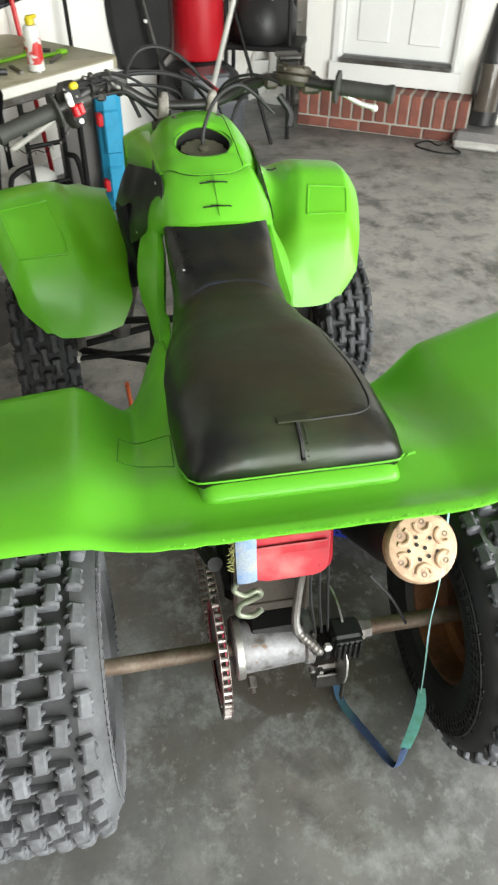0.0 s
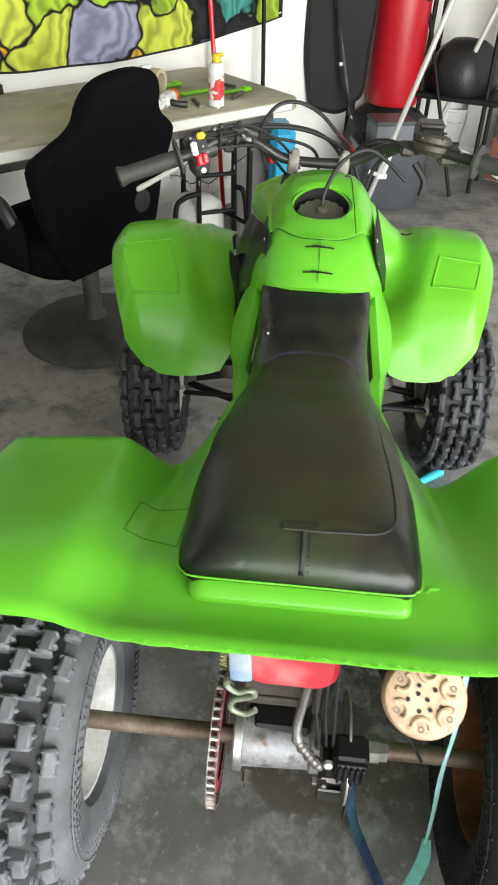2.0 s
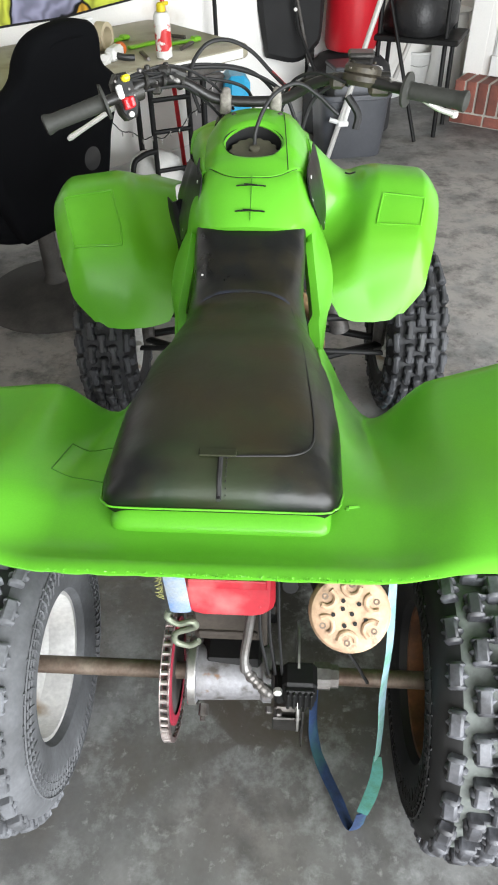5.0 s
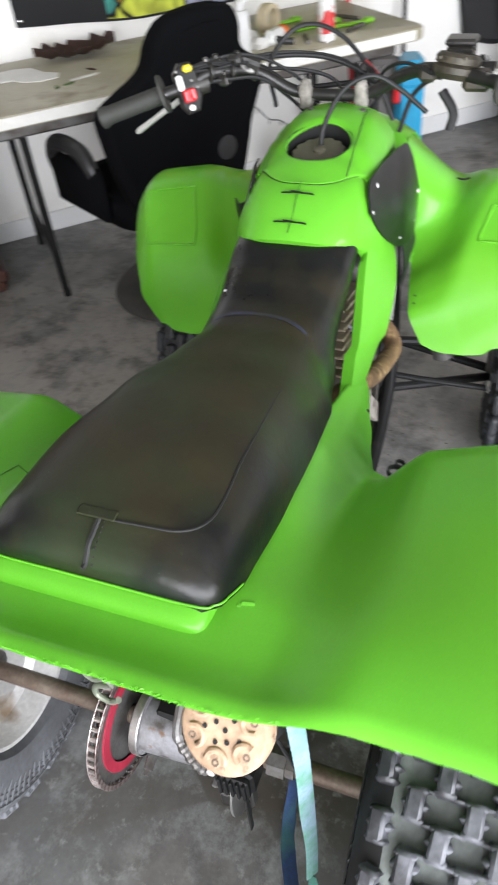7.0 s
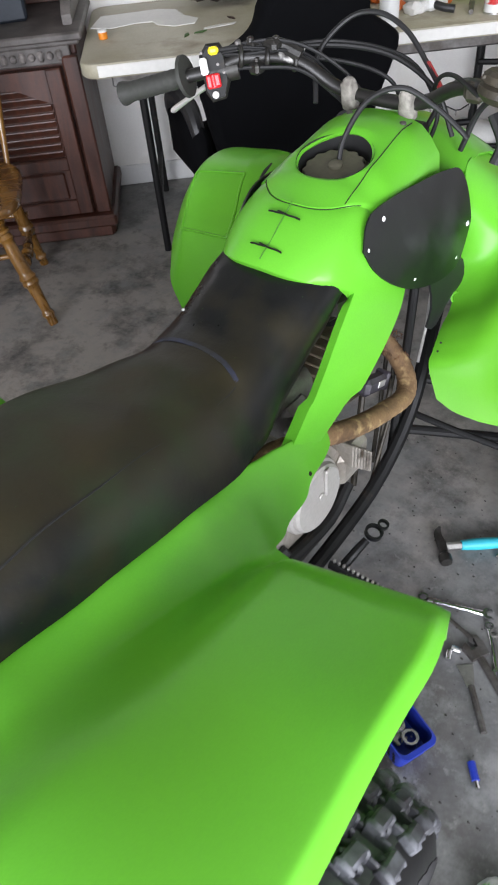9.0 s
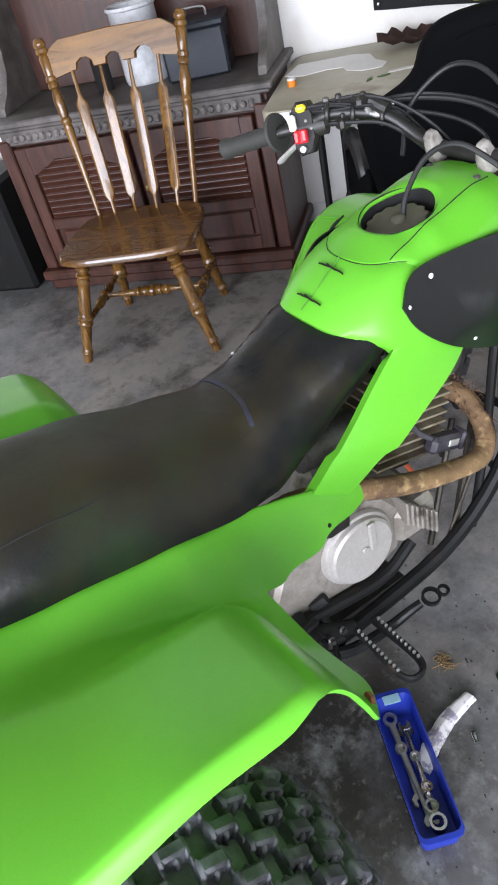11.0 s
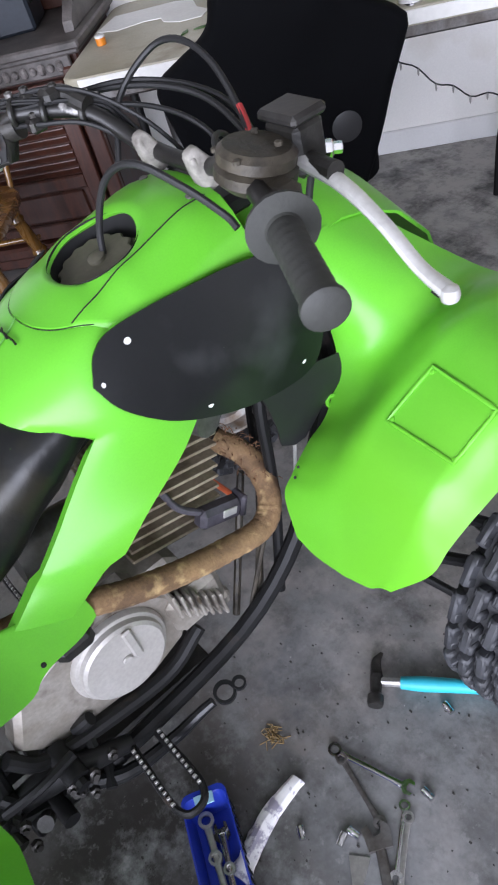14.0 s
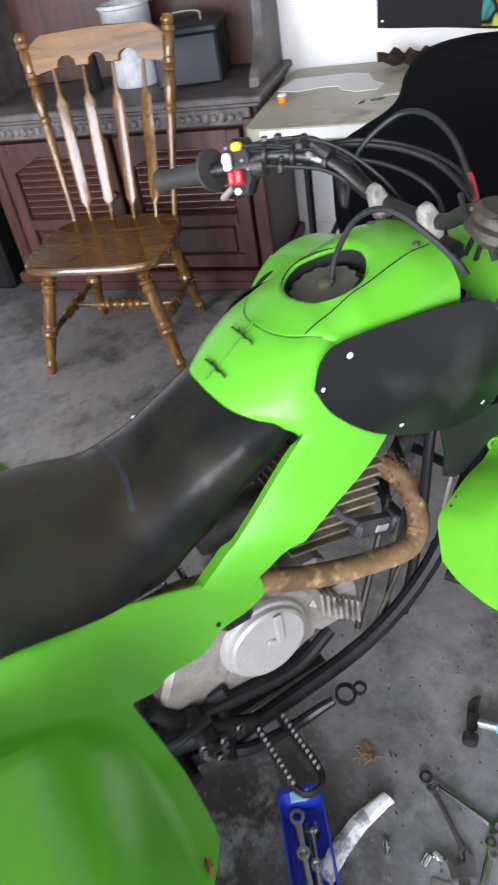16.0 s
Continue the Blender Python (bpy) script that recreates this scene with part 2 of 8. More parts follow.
WHITE_PAINT = mat("white_gloss_paint", (0.80, 0.80, 0.79), 0.38, scale=2, var=0.06, fine=120, bump=0.05)
BRICK = mat("red_brick", (0.25, 0.085, 0.06), 0.85, col2=(0.15, 0.055, 0.043), scale=14, var=0.3, fine=140, bump=0.5, bump_mm=2, random_tint=0.25)
MORTAR = mat("grey_mortar", (0.45, 0.42, 0.37), 0.9, scale=12, var=0.2, fine=160, bump=0.5, bump_mm=1.5)
ASPHALT = mat("driveway_concrete", (0.34, 0.33, 0.31), 0.85, scale=0.8, var=0.2, fine=60, bump=0.2)

GREEN = mat("sprayed_green_paint", (0.112, 0.420, 0.025), 0.33, col2=(0.094, 0.365, 0.019), scale=3.2, var=0.10, fine=420, bump=0.12, bump_mm=0.2, coat=0.10, spec=0.29)
layer(GREEN, (0.105, 0.33, 0.012), 1.6, 0.50, 0.78, 3)
layer(GREEN, (0.135, 0.46, 0.03), 5.5, 0.58, 0.80, 6)
relief(GREEN, 13, 2.0, 0.12)
GREEN.node_tree.nodes["Principled BSDF"].inputs["Coat Roughness"].default_value = 0.2
VINYL = mat("worn_seat_vinyl", (0.0085, 0.0088, 0.0085), 0.33, col2=(0.0045, 0.005, 0.005), scale=4.5, var=0.30, fine=260, bump=0.3, bump_mm=0.5, spec=0.30, rough_var=0.20)


def sitting_wear(m, col):
    """Brown wear over the sitting area, with a ragged outline."""
    t = m.node_tree
    b = t.nodes["Principled BSDF"]
    co, sep, n = t.nodes.new("ShaderNodeTexCoord"), t.nodes.new("ShaderNodeSeparateXYZ"), t.nodes.new("ShaderNodeTexNoise")
    n.inputs["Scale"].default_value, n.inputs["Detail"].default_value = 7, 7
    t.links.new(co.outputs["Object"], sep.inputs[0])
    t.links.new(co.outputs["Object"], n.inputs["Vector"])

    def calc(op, a, c):
        q = t.nodes.new("ShaderNodeMath")
        q.operation = op
        for k, v in enumerate((a, c)):
            if isinstance(v, float):
                q.inputs[k].default_value = v
            else:
                t.links.new(v, q.inputs[k])
        return q.outputs[0]

    dx = calc("POWER", calc("DIVIDE", sep.outputs["X"], 0.135), 2.0)
    dy = calc("POWER", calc("ABSOLUTE", calc("DIVIDE", calc("SUBTRACT", sep.outputs["Y"], 0.21), 0.34), 0.0), 4.0)
    d = calc("ADD", calc("ADD", dx, dy), calc("MULTIPLY", calc("SUBTRACT", n.outputs["Fac"], 0.5), 2.2))
    r = t.nodes.new("ShaderNodeMapRange")
    r.inputs["From Min"].default_value, r.inputs["From Max"].default_value = 1.15, 0.1
    t.links.new(d, r.inputs["Value"])
    mix = t.nodes.new("ShaderNodeMix")
    mix.data_type = "RGBA"
    mix.inputs["B"].default_value = (*col, 1)
    t.links.new(r.outputs["Result"], mix.inputs["Factor"])
    t.links.new(b.inputs["Base Color"].links[0].from_socket, mix.inputs["A"])
    t.links.new(mix.outputs["Result"], b.inputs["Base Color"])
    dull = calc("ADD", calc("MULTIPLY", r.outputs["Result"], 0.20), b.inputs["Roughness"].links[0].from_socket)
    t.links.new(dull, b.inputs["Roughness"])


sitting_wear(VINYL, (0.026, 0.0215, 0.0085))
layer(VINYL, (0.018, 0.036, 0.013), 4.2, 0.50, 0.74, 9)
layer(VINYL, (0.019, 0.0165, 0.0085), 13, 0.50, 0.80, 9)
relief(VINYL, 26, 3.0, 0.35)
relief(VINYL, 9, 6.0, 0.25)
layer(VINYL, (0.025, 0.055, 0.014), 210, 0.71, 0.80, 2)
RUBBER = mat("black_rubber", (0.006, 0.006, 0.0065), 0.62, scale=9, var=0.3, fine=130, bump=0.2)
TYRE = mat("dusty_tyre_rubber", (0.045, 0.047, 0.052), 0.6, col2=(0.012, 0.012, 0.0125), scale=11, var=0.35, fine=120, bump=0.35, bump_mm=1.2, sharp=(0.34, 0.60))
TYRE_DUSTY = mat("grey_dusty_tyre_rubber", (0.125, 0.129, 0.140), 0.8, col2=(0.035, 0.036, 0.039), scale=12, var=0.3, fine=120, bump=0.35, bump_mm=1.2)
TYRE_BASE = mat("dark_tyre_carcass", (0.045, 0.046, 0.049), 0.8, col2=(0.012, 0.012, 0.013), scale=9, var=0.3, fine=120, bump=0.3)
TYRE_DARK = mat("dark_tyre_blocks", (0.13, 0.134, 0.150), 0.5, col2=(0.030, 0.030, 0.034), scale=17, var=0.35, fine=120, bump=0.45, sharp=(0.42, 0.66))
TYRE_GREEN = mat("tyre_rubber_with_green_overspray", (0.140, 0.154, 0.143), 0.85, col2=(0.06, 0.065, 0.061), scale=11, var=0.35, fine=120, bump=0.35, bump_mm=1.2, sharp=(0.34, 0.62))
layer(TYRE_GREEN, (0.10, 0.19, 0.085), 5, 0.52, 0.75, 6)
ALLOY = mat("polished_rim_alloy", (0.76, 0.75, 0.73), 0.34, 0.45, scale=7, var=0.25, fine=110, bump=0.1)
layer(ALLOY, (0.32, 0.22, 0.13), 9, 0.60, 0.75, 7)
RUST_RIM = mat("rusty_rim_steel", (0.28, 0.12, 0.055), 0.7, 0.4, col2=(0.10, 0.055, 0.035), scale=14, var=0.4, fine=120, bump=0.3)
CAST = mat("cast_engine_alloy", (0.40, 0.375, 0.335), 0.5, 0.4, col2=(0.22, 0.195, 0.16), scale=14, var=0.25, fine=160, bump=0.3)
layer(CAST, (0.06, 0.045, 0.03), 14, 0.55, 0.68, 8)
COVER = mat("smooth_engine_cover", (0.42, 0.405, 0.38), 0.42, 0.3, col2=(0.37, 0.35, 0.32), scale=11, var=0.2, fine=160, bump=0.15)
STEEL = mat("bare_steel", (0.50, 0.49, 0.47), 0.38, 0.9, scale=16, var=0.3, fine=150, bump=0.15)
CHROME = mat("bright_chrome", (0.75, 0.75, 0.76), 0.18, 1.0, scale=14, var=0.15, fine=150, bump=0.05)
DULL = mat("dull_grey_steel", (0.20, 0.195, 0.19), 0.5, 0.75, col2=(0.07, 0.058, 0.048), scale=12, var=0.35, fine=140, bump=0.25)
RUSTY = mat("rusty_axle_steel", (0.20, 0.16, 0.125), 0.6, 0.45, col2=(0.085, 0.052, 0.036), scale=16, var=0.4, fine=140, bump=0.3)
BLACK = mat("black_frame_paint", (0.008, 0.008, 0.008), 0.55, spec=0.25, scale=10, var=0.3, fine=120, bump=0.12)
layer(BLACK, (0.045, 0.033, 0.024), 18, 0.64, 0.78, 6)
SHEET = mat("black_plastic_sheet", (0.008, 0.0085, 0.009), 0.33, scale=5, var=0.25, fine=190, bump=0.15, bump_mm=0.4, spec=0.35)
GRIP = mat("grey_worn_grip_rubber", (0.026, 0.027, 0.0225), 0.7, scale=14, var=0.3, fine=180, bump=0.4)
WRAP = mat("tan_exhaust_wrap", (0.245, 0.150, 0.068), 0.85, col2=(0.085, 0.047, 0.022), scale=18, var=0.35, fine=240, bump=0.6, bump_mm=1.5)
# Golden flecks paint the wrap's highlights into its colour.
layer(WRAP, (0.36, 0.25, 0.115), 46, 0.54, 0.70, 8)
layer(WRAP, (0.07, 0.038, 0.018), 21, 0.56, 0.70, 8)
BAKED = mat("heat_stained_end_cap", (0.47, 0.325, 0.215), 0.65, 0.15, col2=(0.27, 0.17, 0.105), scale=30, var=0.3, fine=170, bump=0.3)
layer(BAKED, (0.12, 0.075, 0.05), 55, 0.58, 0.70, 6)
layer(BAKED, (0.30, 0.19, 0.12), 38, 0.56, 0.70, 7)
CARRIER = mat("weathered_grey_casting", (0.235, 0.235, 0.25), 0.5, 0.25, col2=(0.12, 0.115, 0.115), scale=16, var=0.3, fine=150, bump=0.3)
layer(CARRIER, (0.055, 0.048, 0.042), 24, 0.52, 0.66, 8)
layer(CARRIER, (0.13, 0.07, 0.035), 42, 0.62, 0.72, 5)
FINS = mat("heat_tanned_fin_alloy", (0.44, 0.38, 0.28), 0.5, 0.3, col2=(0.17, 0.13, 0.085), scale=16, var=0.3, fine=160, bump=0.2)
DUSTY = mat("dusty_brown_frame_steel", (0.060, 0.048, 0.038), 0.75, 0.1, col2=(0.022, 0.018, 0.014), scale=9, var=0.3, fine=130, bump=0.3)
DARK = mat("dark_hollow", (0.006, 0.006, 0.006), 0.9, bump=0, var=0.2)
LENS = mat("red_lamp_plastic", (0.34, 0.016, 0.026), 0.38, scale=8, var=0.25, fine=120, bump=0.08, coat=0.15)
layer(LENS, (0.40, 0.13, 0.125), 11, 0.50, 0.74, 8)
RED = mat("bright_red_plastic", (0.62, 0.016, 0.022), 0.35, scale=8, var=0.15, bump=0.05)
YELLOW = mat("yellow_plastic", (0.72, 0.58, 0.02), 0.4, scale=8, var=0.15, bump=0.05)
WHITE = mat("white_plastic", (0.76, 0.76, 0.74), 0.42, scale=6, var=0.10, fine=100, bump=0.05)
SILVER = mat("silver_lever_alloy", (0.70, 0.69, 0.66), 0.42, 0.55, scale=14, var=0.2, fine=140, bump=0.1)
BRASSY = mat("dirty_fuel_tank_plastic", (0.10, 0.094, 0.062), 0.6, col2=(0.055, 0.05, 0.035), scale=16, var=0.3, fine=140, bump=0.2)
STRAP_BLUE = mat("frayed_blue_webbing", (0.016, 0.042, 0.12), 0.85, col2=(0.006, 0.016, 0.045), scale=22, var=0.3, fine=300, bump=0.6)
layer(STRAP_BLUE, (0.03, 0.10, 0.11), 9, 0.56, 0.74, 4)
STRAP_PALE = mat("faded_pale_webbing", (0.20, 0.27, 0.36), 0.9, col2=(0.07, 0.19, 0.13), scale=20, var=0.3, fine=300, bump=0.6)
STRAP_GREEN = mat("green_stained_webbing", (0.045, 0.17, 0.17), 0.85, col2=(0.02, 0.09, 0.05), scale=16, var=0.3, fine=300, bump=0.6)
DARK_STEEL = mat("dark_oily_steel", (0.075, 0.073, 0.07), 0.38, 0.7, col2=(0.03, 0.027, 0.024), scale=16, var=0.35, fine=140, bump=0.2)
DUSTY_BASE = mat("dusty_tyre_side", (0.095, 0.098, 0.105), 0.8, col2=(0.045, 0.046, 0.049), scale=10, var=0.3, fine=120, bump=0.3)
# Dark brown invented for the unseen walls, to cut bounce light.
DIM_WALL = mat("dim_unseen_wall", (0.24, 0.20, 0.16), 0.85, scale=2, var=0.2, fine=100, bump=0.2)
layer(SHEET, (0.03, 0.031, 0.032), 9, 0.58, 0.80, 8)
layer(WALL_PAINT, (0.66, 0.62, 0.54), 3.5, 0.58, 0.80, 8)


def light_and_dirt_patch(m, col, centre, reach, ragged, most=0.6):
    """One ragged patch that paints light or shade, with dirt, into the colour."""
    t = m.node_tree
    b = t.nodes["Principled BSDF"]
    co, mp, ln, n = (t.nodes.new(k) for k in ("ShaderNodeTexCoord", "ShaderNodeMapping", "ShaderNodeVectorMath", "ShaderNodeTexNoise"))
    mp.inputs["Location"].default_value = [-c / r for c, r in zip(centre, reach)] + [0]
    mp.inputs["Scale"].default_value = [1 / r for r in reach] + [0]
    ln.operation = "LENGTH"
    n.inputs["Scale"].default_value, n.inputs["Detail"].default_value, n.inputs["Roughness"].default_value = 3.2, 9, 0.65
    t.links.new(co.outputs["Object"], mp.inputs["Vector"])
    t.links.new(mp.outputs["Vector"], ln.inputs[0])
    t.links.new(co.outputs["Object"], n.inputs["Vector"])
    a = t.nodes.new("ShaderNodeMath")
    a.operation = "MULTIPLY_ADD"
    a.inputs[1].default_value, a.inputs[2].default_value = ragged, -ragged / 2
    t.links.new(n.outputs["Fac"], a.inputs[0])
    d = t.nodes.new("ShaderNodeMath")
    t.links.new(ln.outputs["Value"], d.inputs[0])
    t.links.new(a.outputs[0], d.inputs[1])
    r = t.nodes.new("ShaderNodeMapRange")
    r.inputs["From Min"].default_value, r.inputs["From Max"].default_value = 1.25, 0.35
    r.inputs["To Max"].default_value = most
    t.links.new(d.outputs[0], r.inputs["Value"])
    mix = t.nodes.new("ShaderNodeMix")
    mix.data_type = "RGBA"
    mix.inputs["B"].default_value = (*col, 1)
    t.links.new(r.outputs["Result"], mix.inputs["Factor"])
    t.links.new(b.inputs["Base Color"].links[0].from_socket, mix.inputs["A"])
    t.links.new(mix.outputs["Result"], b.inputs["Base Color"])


# Paler floor towards dresser and table: brighter light painted in with pale dust.
light_and_dirt_patch(CONCRETE, (0.33, 0.30, 0.27), (-1.15, 1.15), (1.15, 1.15), 3.0, 0.75)
light_and_dirt_patch(CONCRETE, (0.36, 0.335, 0.31), (0.95, 2.45), (1.9, 1.5), 2.6, 0.75)
# Floor behind the quad bike darkened in colour to hold back the daylight.
light_and_dirt_patch(CONCRETE, (0.080, 0.078, 0.073), (0.15, -0.30), (0.80, 0.60), 2.6, 0.75)
# Shade under the quad bike, painted in with a brown oil stain.
light_and_dirt_patch(CONCRETE, (0.048, 0.038, 0.029), (0.12, 0.27), (0.52, 0.44), 2.0, 0.85)
# Lit floor below the table, its brightness put into the colour.
light_and_dirt_patch(CONCRETE, (0.46, 0.44, 0.41), (-0.80, 2.65), (0.85, 0.60), 2.0, 0.8)
# Deepest shade below the engine, painted over the same oil stain.
light_and_dirt_patch(CONCRETE, (0.017, 0.0150, 0.0125), (0.12, 0.42), (0.30, 0.25), 1.6, 0.9)
layer(CONCRETE, (0.070, 0.068, 0.065), 5, 0.49, 0.64, 14, rough=0.70)
layer(CONCRETE, (0.190, 0.195, 0.190), 8, 0.50, 0.66, 14, rough=0.72)
layer(CONCRETE, (0.085, 0.084, 0.081), 17, 0.54, 0.76, 12, rough=0.70)
layer(CONCRETE, (0.240, 0.240, 0.232), 36, 0.58, 0.76, 8, rough=0.65)
layer(CONCRETE, (0.052, 0.050, 0.047), 2.3, 0.56, 0.68, 14, rough=0.72)

# Near-white colour stands in for the sparkle on the screw heads.
SCREW = mat("screw_head_sparkle", (0.88, 0.88, 0.87), 0.32, 0.35, var=0.05, bump=0)

# ---- room ----
DW = Vector((0.857, -0.515, 0)).normalized()   # along the door wall
DN = Vector((0.515, 0.857, 0)).normalized()    # out through it
D0 = Vector((1.2, 4.25, 0))


def meet(p, d, q, e):
    """Where two lines of the plan cross."""
    k = d.x * -e.y + e.x * d.y
    r = q - p
    s = (r.x * -e.y + e.x * r.y) / k
    return p + d * s


RECESS = DN * 0.6    # the wall steps back beside the door
corner_a = meet(uv(0, WALL_V), U, D0 + RECESS, DW)
step_l = D0 - DW * 0.075
corner_b = meet(uv(0, GATE_V), U, D0, DW)
corner_c, corner_d = uv(LEFT_U, GATE_V), uv(LEFT_U, WALL_V)

ground = Geo().box((0, 0, -0.26), (240, 240, 0.2), 0.01)
setting("ground", ground, ASPHALT, "pale concrete driveway and yard outside the garage", "ground")
slab = Geo()
outline = [corner_a + DN * 0.1 + U * 0.1, corner_b + DN * 0.1 - N * 0.1, corner_c - N * 0.1 - U * 0.1, corner_d - U * 0.1 + N * 0.1]
slab.prism([(q.x, q.y) for q in outline][::-1], 0.16, pose(0, 0, -0.16))
setting("floor", slab, CONCRETE, "grey stained concrete garage floor with scuffs, debris and painted light and shade", "floor")
lid = Geo().prism([(q.x, q.y) for q in outline][::-1], 0.12, pose(0, 0, CEIL))
setting("ceiling", lid, CEIL_PAINT, "plain grey garage ceiling, unseen, toned for bounce light", "ceiling")


def wall(name, a, b, out, z0, z1, label, thick=0.12, skin=None):
    d = b - a
    m = Matrix.Translation(a) @ Matrix((( *d.normalized().to_2d(), 0, 0), (*out.to_2d(), 0, 0), (0, 0, 1, 0), (0, 0, 0, 1))).transposed()
    g = Geo().box((d.length / 2, thick / 2, (z0 + z1) / 2), (d.length, thick, z1 - z0), 0.002, m)
    return setting(name, g, skin or WALL_PAINT, label, "wall")


wall("wall_north", corner_d, corner_a, N, 0, CEIL, "cream painted garage wall behind the folding table")
door_l, door_r = D0 + DW * 0.10, D0 + DW * 0.95
wall("wall_east", corner_a, step_l + RECESS, DN, 0, CEIL, "cream painted wall set back beside the house door")
wall("wall_east_5", step_l + RECESS, step_l, DW, 0, CEIL, "cream painted return wall beside the house door")
wall("wall_east_6", step_l + DW * 0.12, door_l, DN, 0, CEIL, "narrow cream painted wall beside the house door")
wall("wall_east_2", door_r, corner_b, DN, 0, CEIL, "cream painted wall beyond the house door")
wall("wall_east_3", door_l, door_r, DN, 2.36, CEIL, "cream painted wall over the house door")
wall("wall_east_4", door_l, door_r, DN, 0, 0.26, "wall under the house door sill")
# West and south walls are out of view, darkened to lower the fill.
wall("wall_west", corner_c, corner_d, -U, 0, CEIL, "unseen side wall, dark brown to cut bounce light", skin=DIM_WALL)
ga, gb = uv(-3.15, GATE_V), uv(2.55, GATE_V)
wall("wall_south", corner_c, ga, -N, 0, CEIL, "unseen wall beside the garage opening, dark to cut bounce light", skin=DIM_WALL)
wall("wall_south_2", gb, corner_b, -N, 0, CEIL, "unseen wall beside the garage opening, dark to cut bounce light", skin=DIM_WALL)
wall("wall_south_3", ga, gb, -N, 2.2, CEIL, "unseen wall over the garage opening, dark to cut bounce light", skin=DIM_WALL)
# baseboard under the table
bb = Geo()
d = corner_a - corner_d
m = Matrix.Translation(corner_d) @ Matrix(((*U.to_2d(), 0, 0), (*N.to_2d(), 0, 0), (0, 0, 1, 0), (0, 0, 0, 1))).transposed()
bb.box((d.length / 2, -0.008, 0.045), (d.length - 0.02, 0.016, 0.09), 0.004, m)
setting("baseboard", bb, WHITE_PAINT, "white painted baseboard", "baseboard")

# house door
dm = Matrix.Translation(D0 + Vector((0, 0, 0))) @ Matrix(((*DW.to_2d(), 0, 0), (*DN.to_2d(), 0, 0), (0, 0, 1, 0), (0, 0, 0, 1))).transposed()
door = thing("door_1", "closed white panelled house door above a brick step", "door")
door["kind"] = "structure"
leaf = part("door_leaf", Geo().box((0.525, 0.05, 1.40), (0.70, 0.04, 1.98), 0.003, dm), WHITE_PAINT, door)
for cx in (0.36, 0.69):
    for cz, h in ((0.80, 0.62), (1.50, 0.60), (2.10, 0.30)):
        part("raised_panel", Geo().box((cx, 0.026, cz), (0.20, 0.012, h), 0.006, dm), WHITE_PAINT, leaf)
frame_g = [((0.135, 0.02, 1.33), (0.075, 0.06, 2.14)), ((0.915, 0.02, 1.33), (0.075, 0.06, 2.14)), ((0.525, 0.02, 2.42), (0.86, 0.06, 0.075))]
for c, s in frame_g:
    part("door_casing", Geo().box(c, s, 0.006, dm).box((c[0], c[1] - 0.034, c[2]), (s[0] * 0.6, 0.012, s[2]), 0.004, dm), WHITE_PAINT, door)
part("threshold", Geo().box((0.525, 0.0, 0.385), (0.72, 0.09, 0.03), 0.006, dm), DULL, door, "dull metal threshold")
part("sill_board", Geo().box((0.525, -0.015, 0.315), (0.85, 0.05, 0.11), 0.005, dm), WHITE_PAINT, door)

# brick step below the door
step_ob = thing("brick_step", "low red brick step under the house door", "step")
step_ob["kind"] = "structure"
part("mortar_core", Geo().box((0.50, -0.09, 0.125), (1.10, 0.172, 0.25), 0.003, dm), MORTAR, step_ob)
row = build("brick", Geo().box((0, 0, 0), (0.058, 0.19, 0.175), 0.004), BRICK)
n = 15
for k in range(n):
    part("brick", row, None, step_ob, m=dm @ pose(-0.015 + 1.03 * k / (n - 1), -0.092, 0.165))
long_brick = build("brick", Geo().box((0, 0, 0), (0.195, 0.09, 0.058), 0.004), BRICK)
for k in range(5):
    part("brick", long_brick, None, step_ob, m=dm @ pose(0.06 + 0.207 * k, -0.139, 0.036))
for k in range(2):
    part("brick", build("brick", Geo().box((0, 0, 0), (0.09, 0.19, 0.058), 0.004), BRICK) if k == 0 else bpy.data.meshes["brick.002"], None, step_ob, m=dm @ pose(-0.005 + 1.01 * k, -0.092, 0.036))

# ---- folding table and wall hanging ----
TABLE = mat("grubby_white_table_plastic", (0.43, 0.405, 0.315), 0.5, col2=(0.29, 0.265, 0.19), scale=3.5, var=0.2, fine=160, bump=0.12)
layer(TABLE, (0.25, 0.225, 0.13), 2.4, 0.48, 0.72, 9)
layer(TABLE, (0.15, 0.12, 0.07), 6, 0.57, 0.76, 8)
table = thing("folding_table", "long grubby white plastic folding table against the cream wall", "table", m=room_pose(0, 0))


def rounded(x0, y0, x1, y1, r, n=6):
    pts = []
    for cx, cy, a0 in ((x1 - r, y1 - r, 0), (x0 + r, y1 - r, 90), (x0 + r, y0 + r, 180), (x1 - r, y0 + r, 270)):
        pts += [(cx + r * math.cos(radians(a0 + 90 * k / n)), cy + r * math.sin(radians(a0 + 90 * k / n))) for k in range(n + 1)]
    return pts


T_V0, T_V1, T_U0, T_U1, T_Z = 2.045, 2.80, 0.015, 1.83, 0.742
part("tabletop", Geo().prism(rounded(T_U0, T_V0, T_U1, T_V1, 0.06), 0.045, pose(0, 0, T_Z - 0.045), 0.006), TABLE, table, "stained white plastic tabletop", 50)
# Thin white strip carries the daylight on the front edge in its colour.
part("edge_band", Geo().box(((T_U0 + T_U1) / 2, T_V0 - 0.0015, T_Z - 0.0225), (T_U1 - T_U0 - 0.12, 0.004, 0.036), 0.0015), mat("lit_white_table_edge", (0.74, 0.73, 0.69), 0.45, var=0.12), table, "white front edge with its daylight put into the colour")
part("skirt", Geo().box((0.91, T_V0 + 0.06, T_Z - 0.065), (1.6, 0.03, 0.05), 0.006).box((0.91, T_V1 - 0.06, T_Z - 0.065), (1.6, 0.03, 0.05), 0.006), DULL, table)
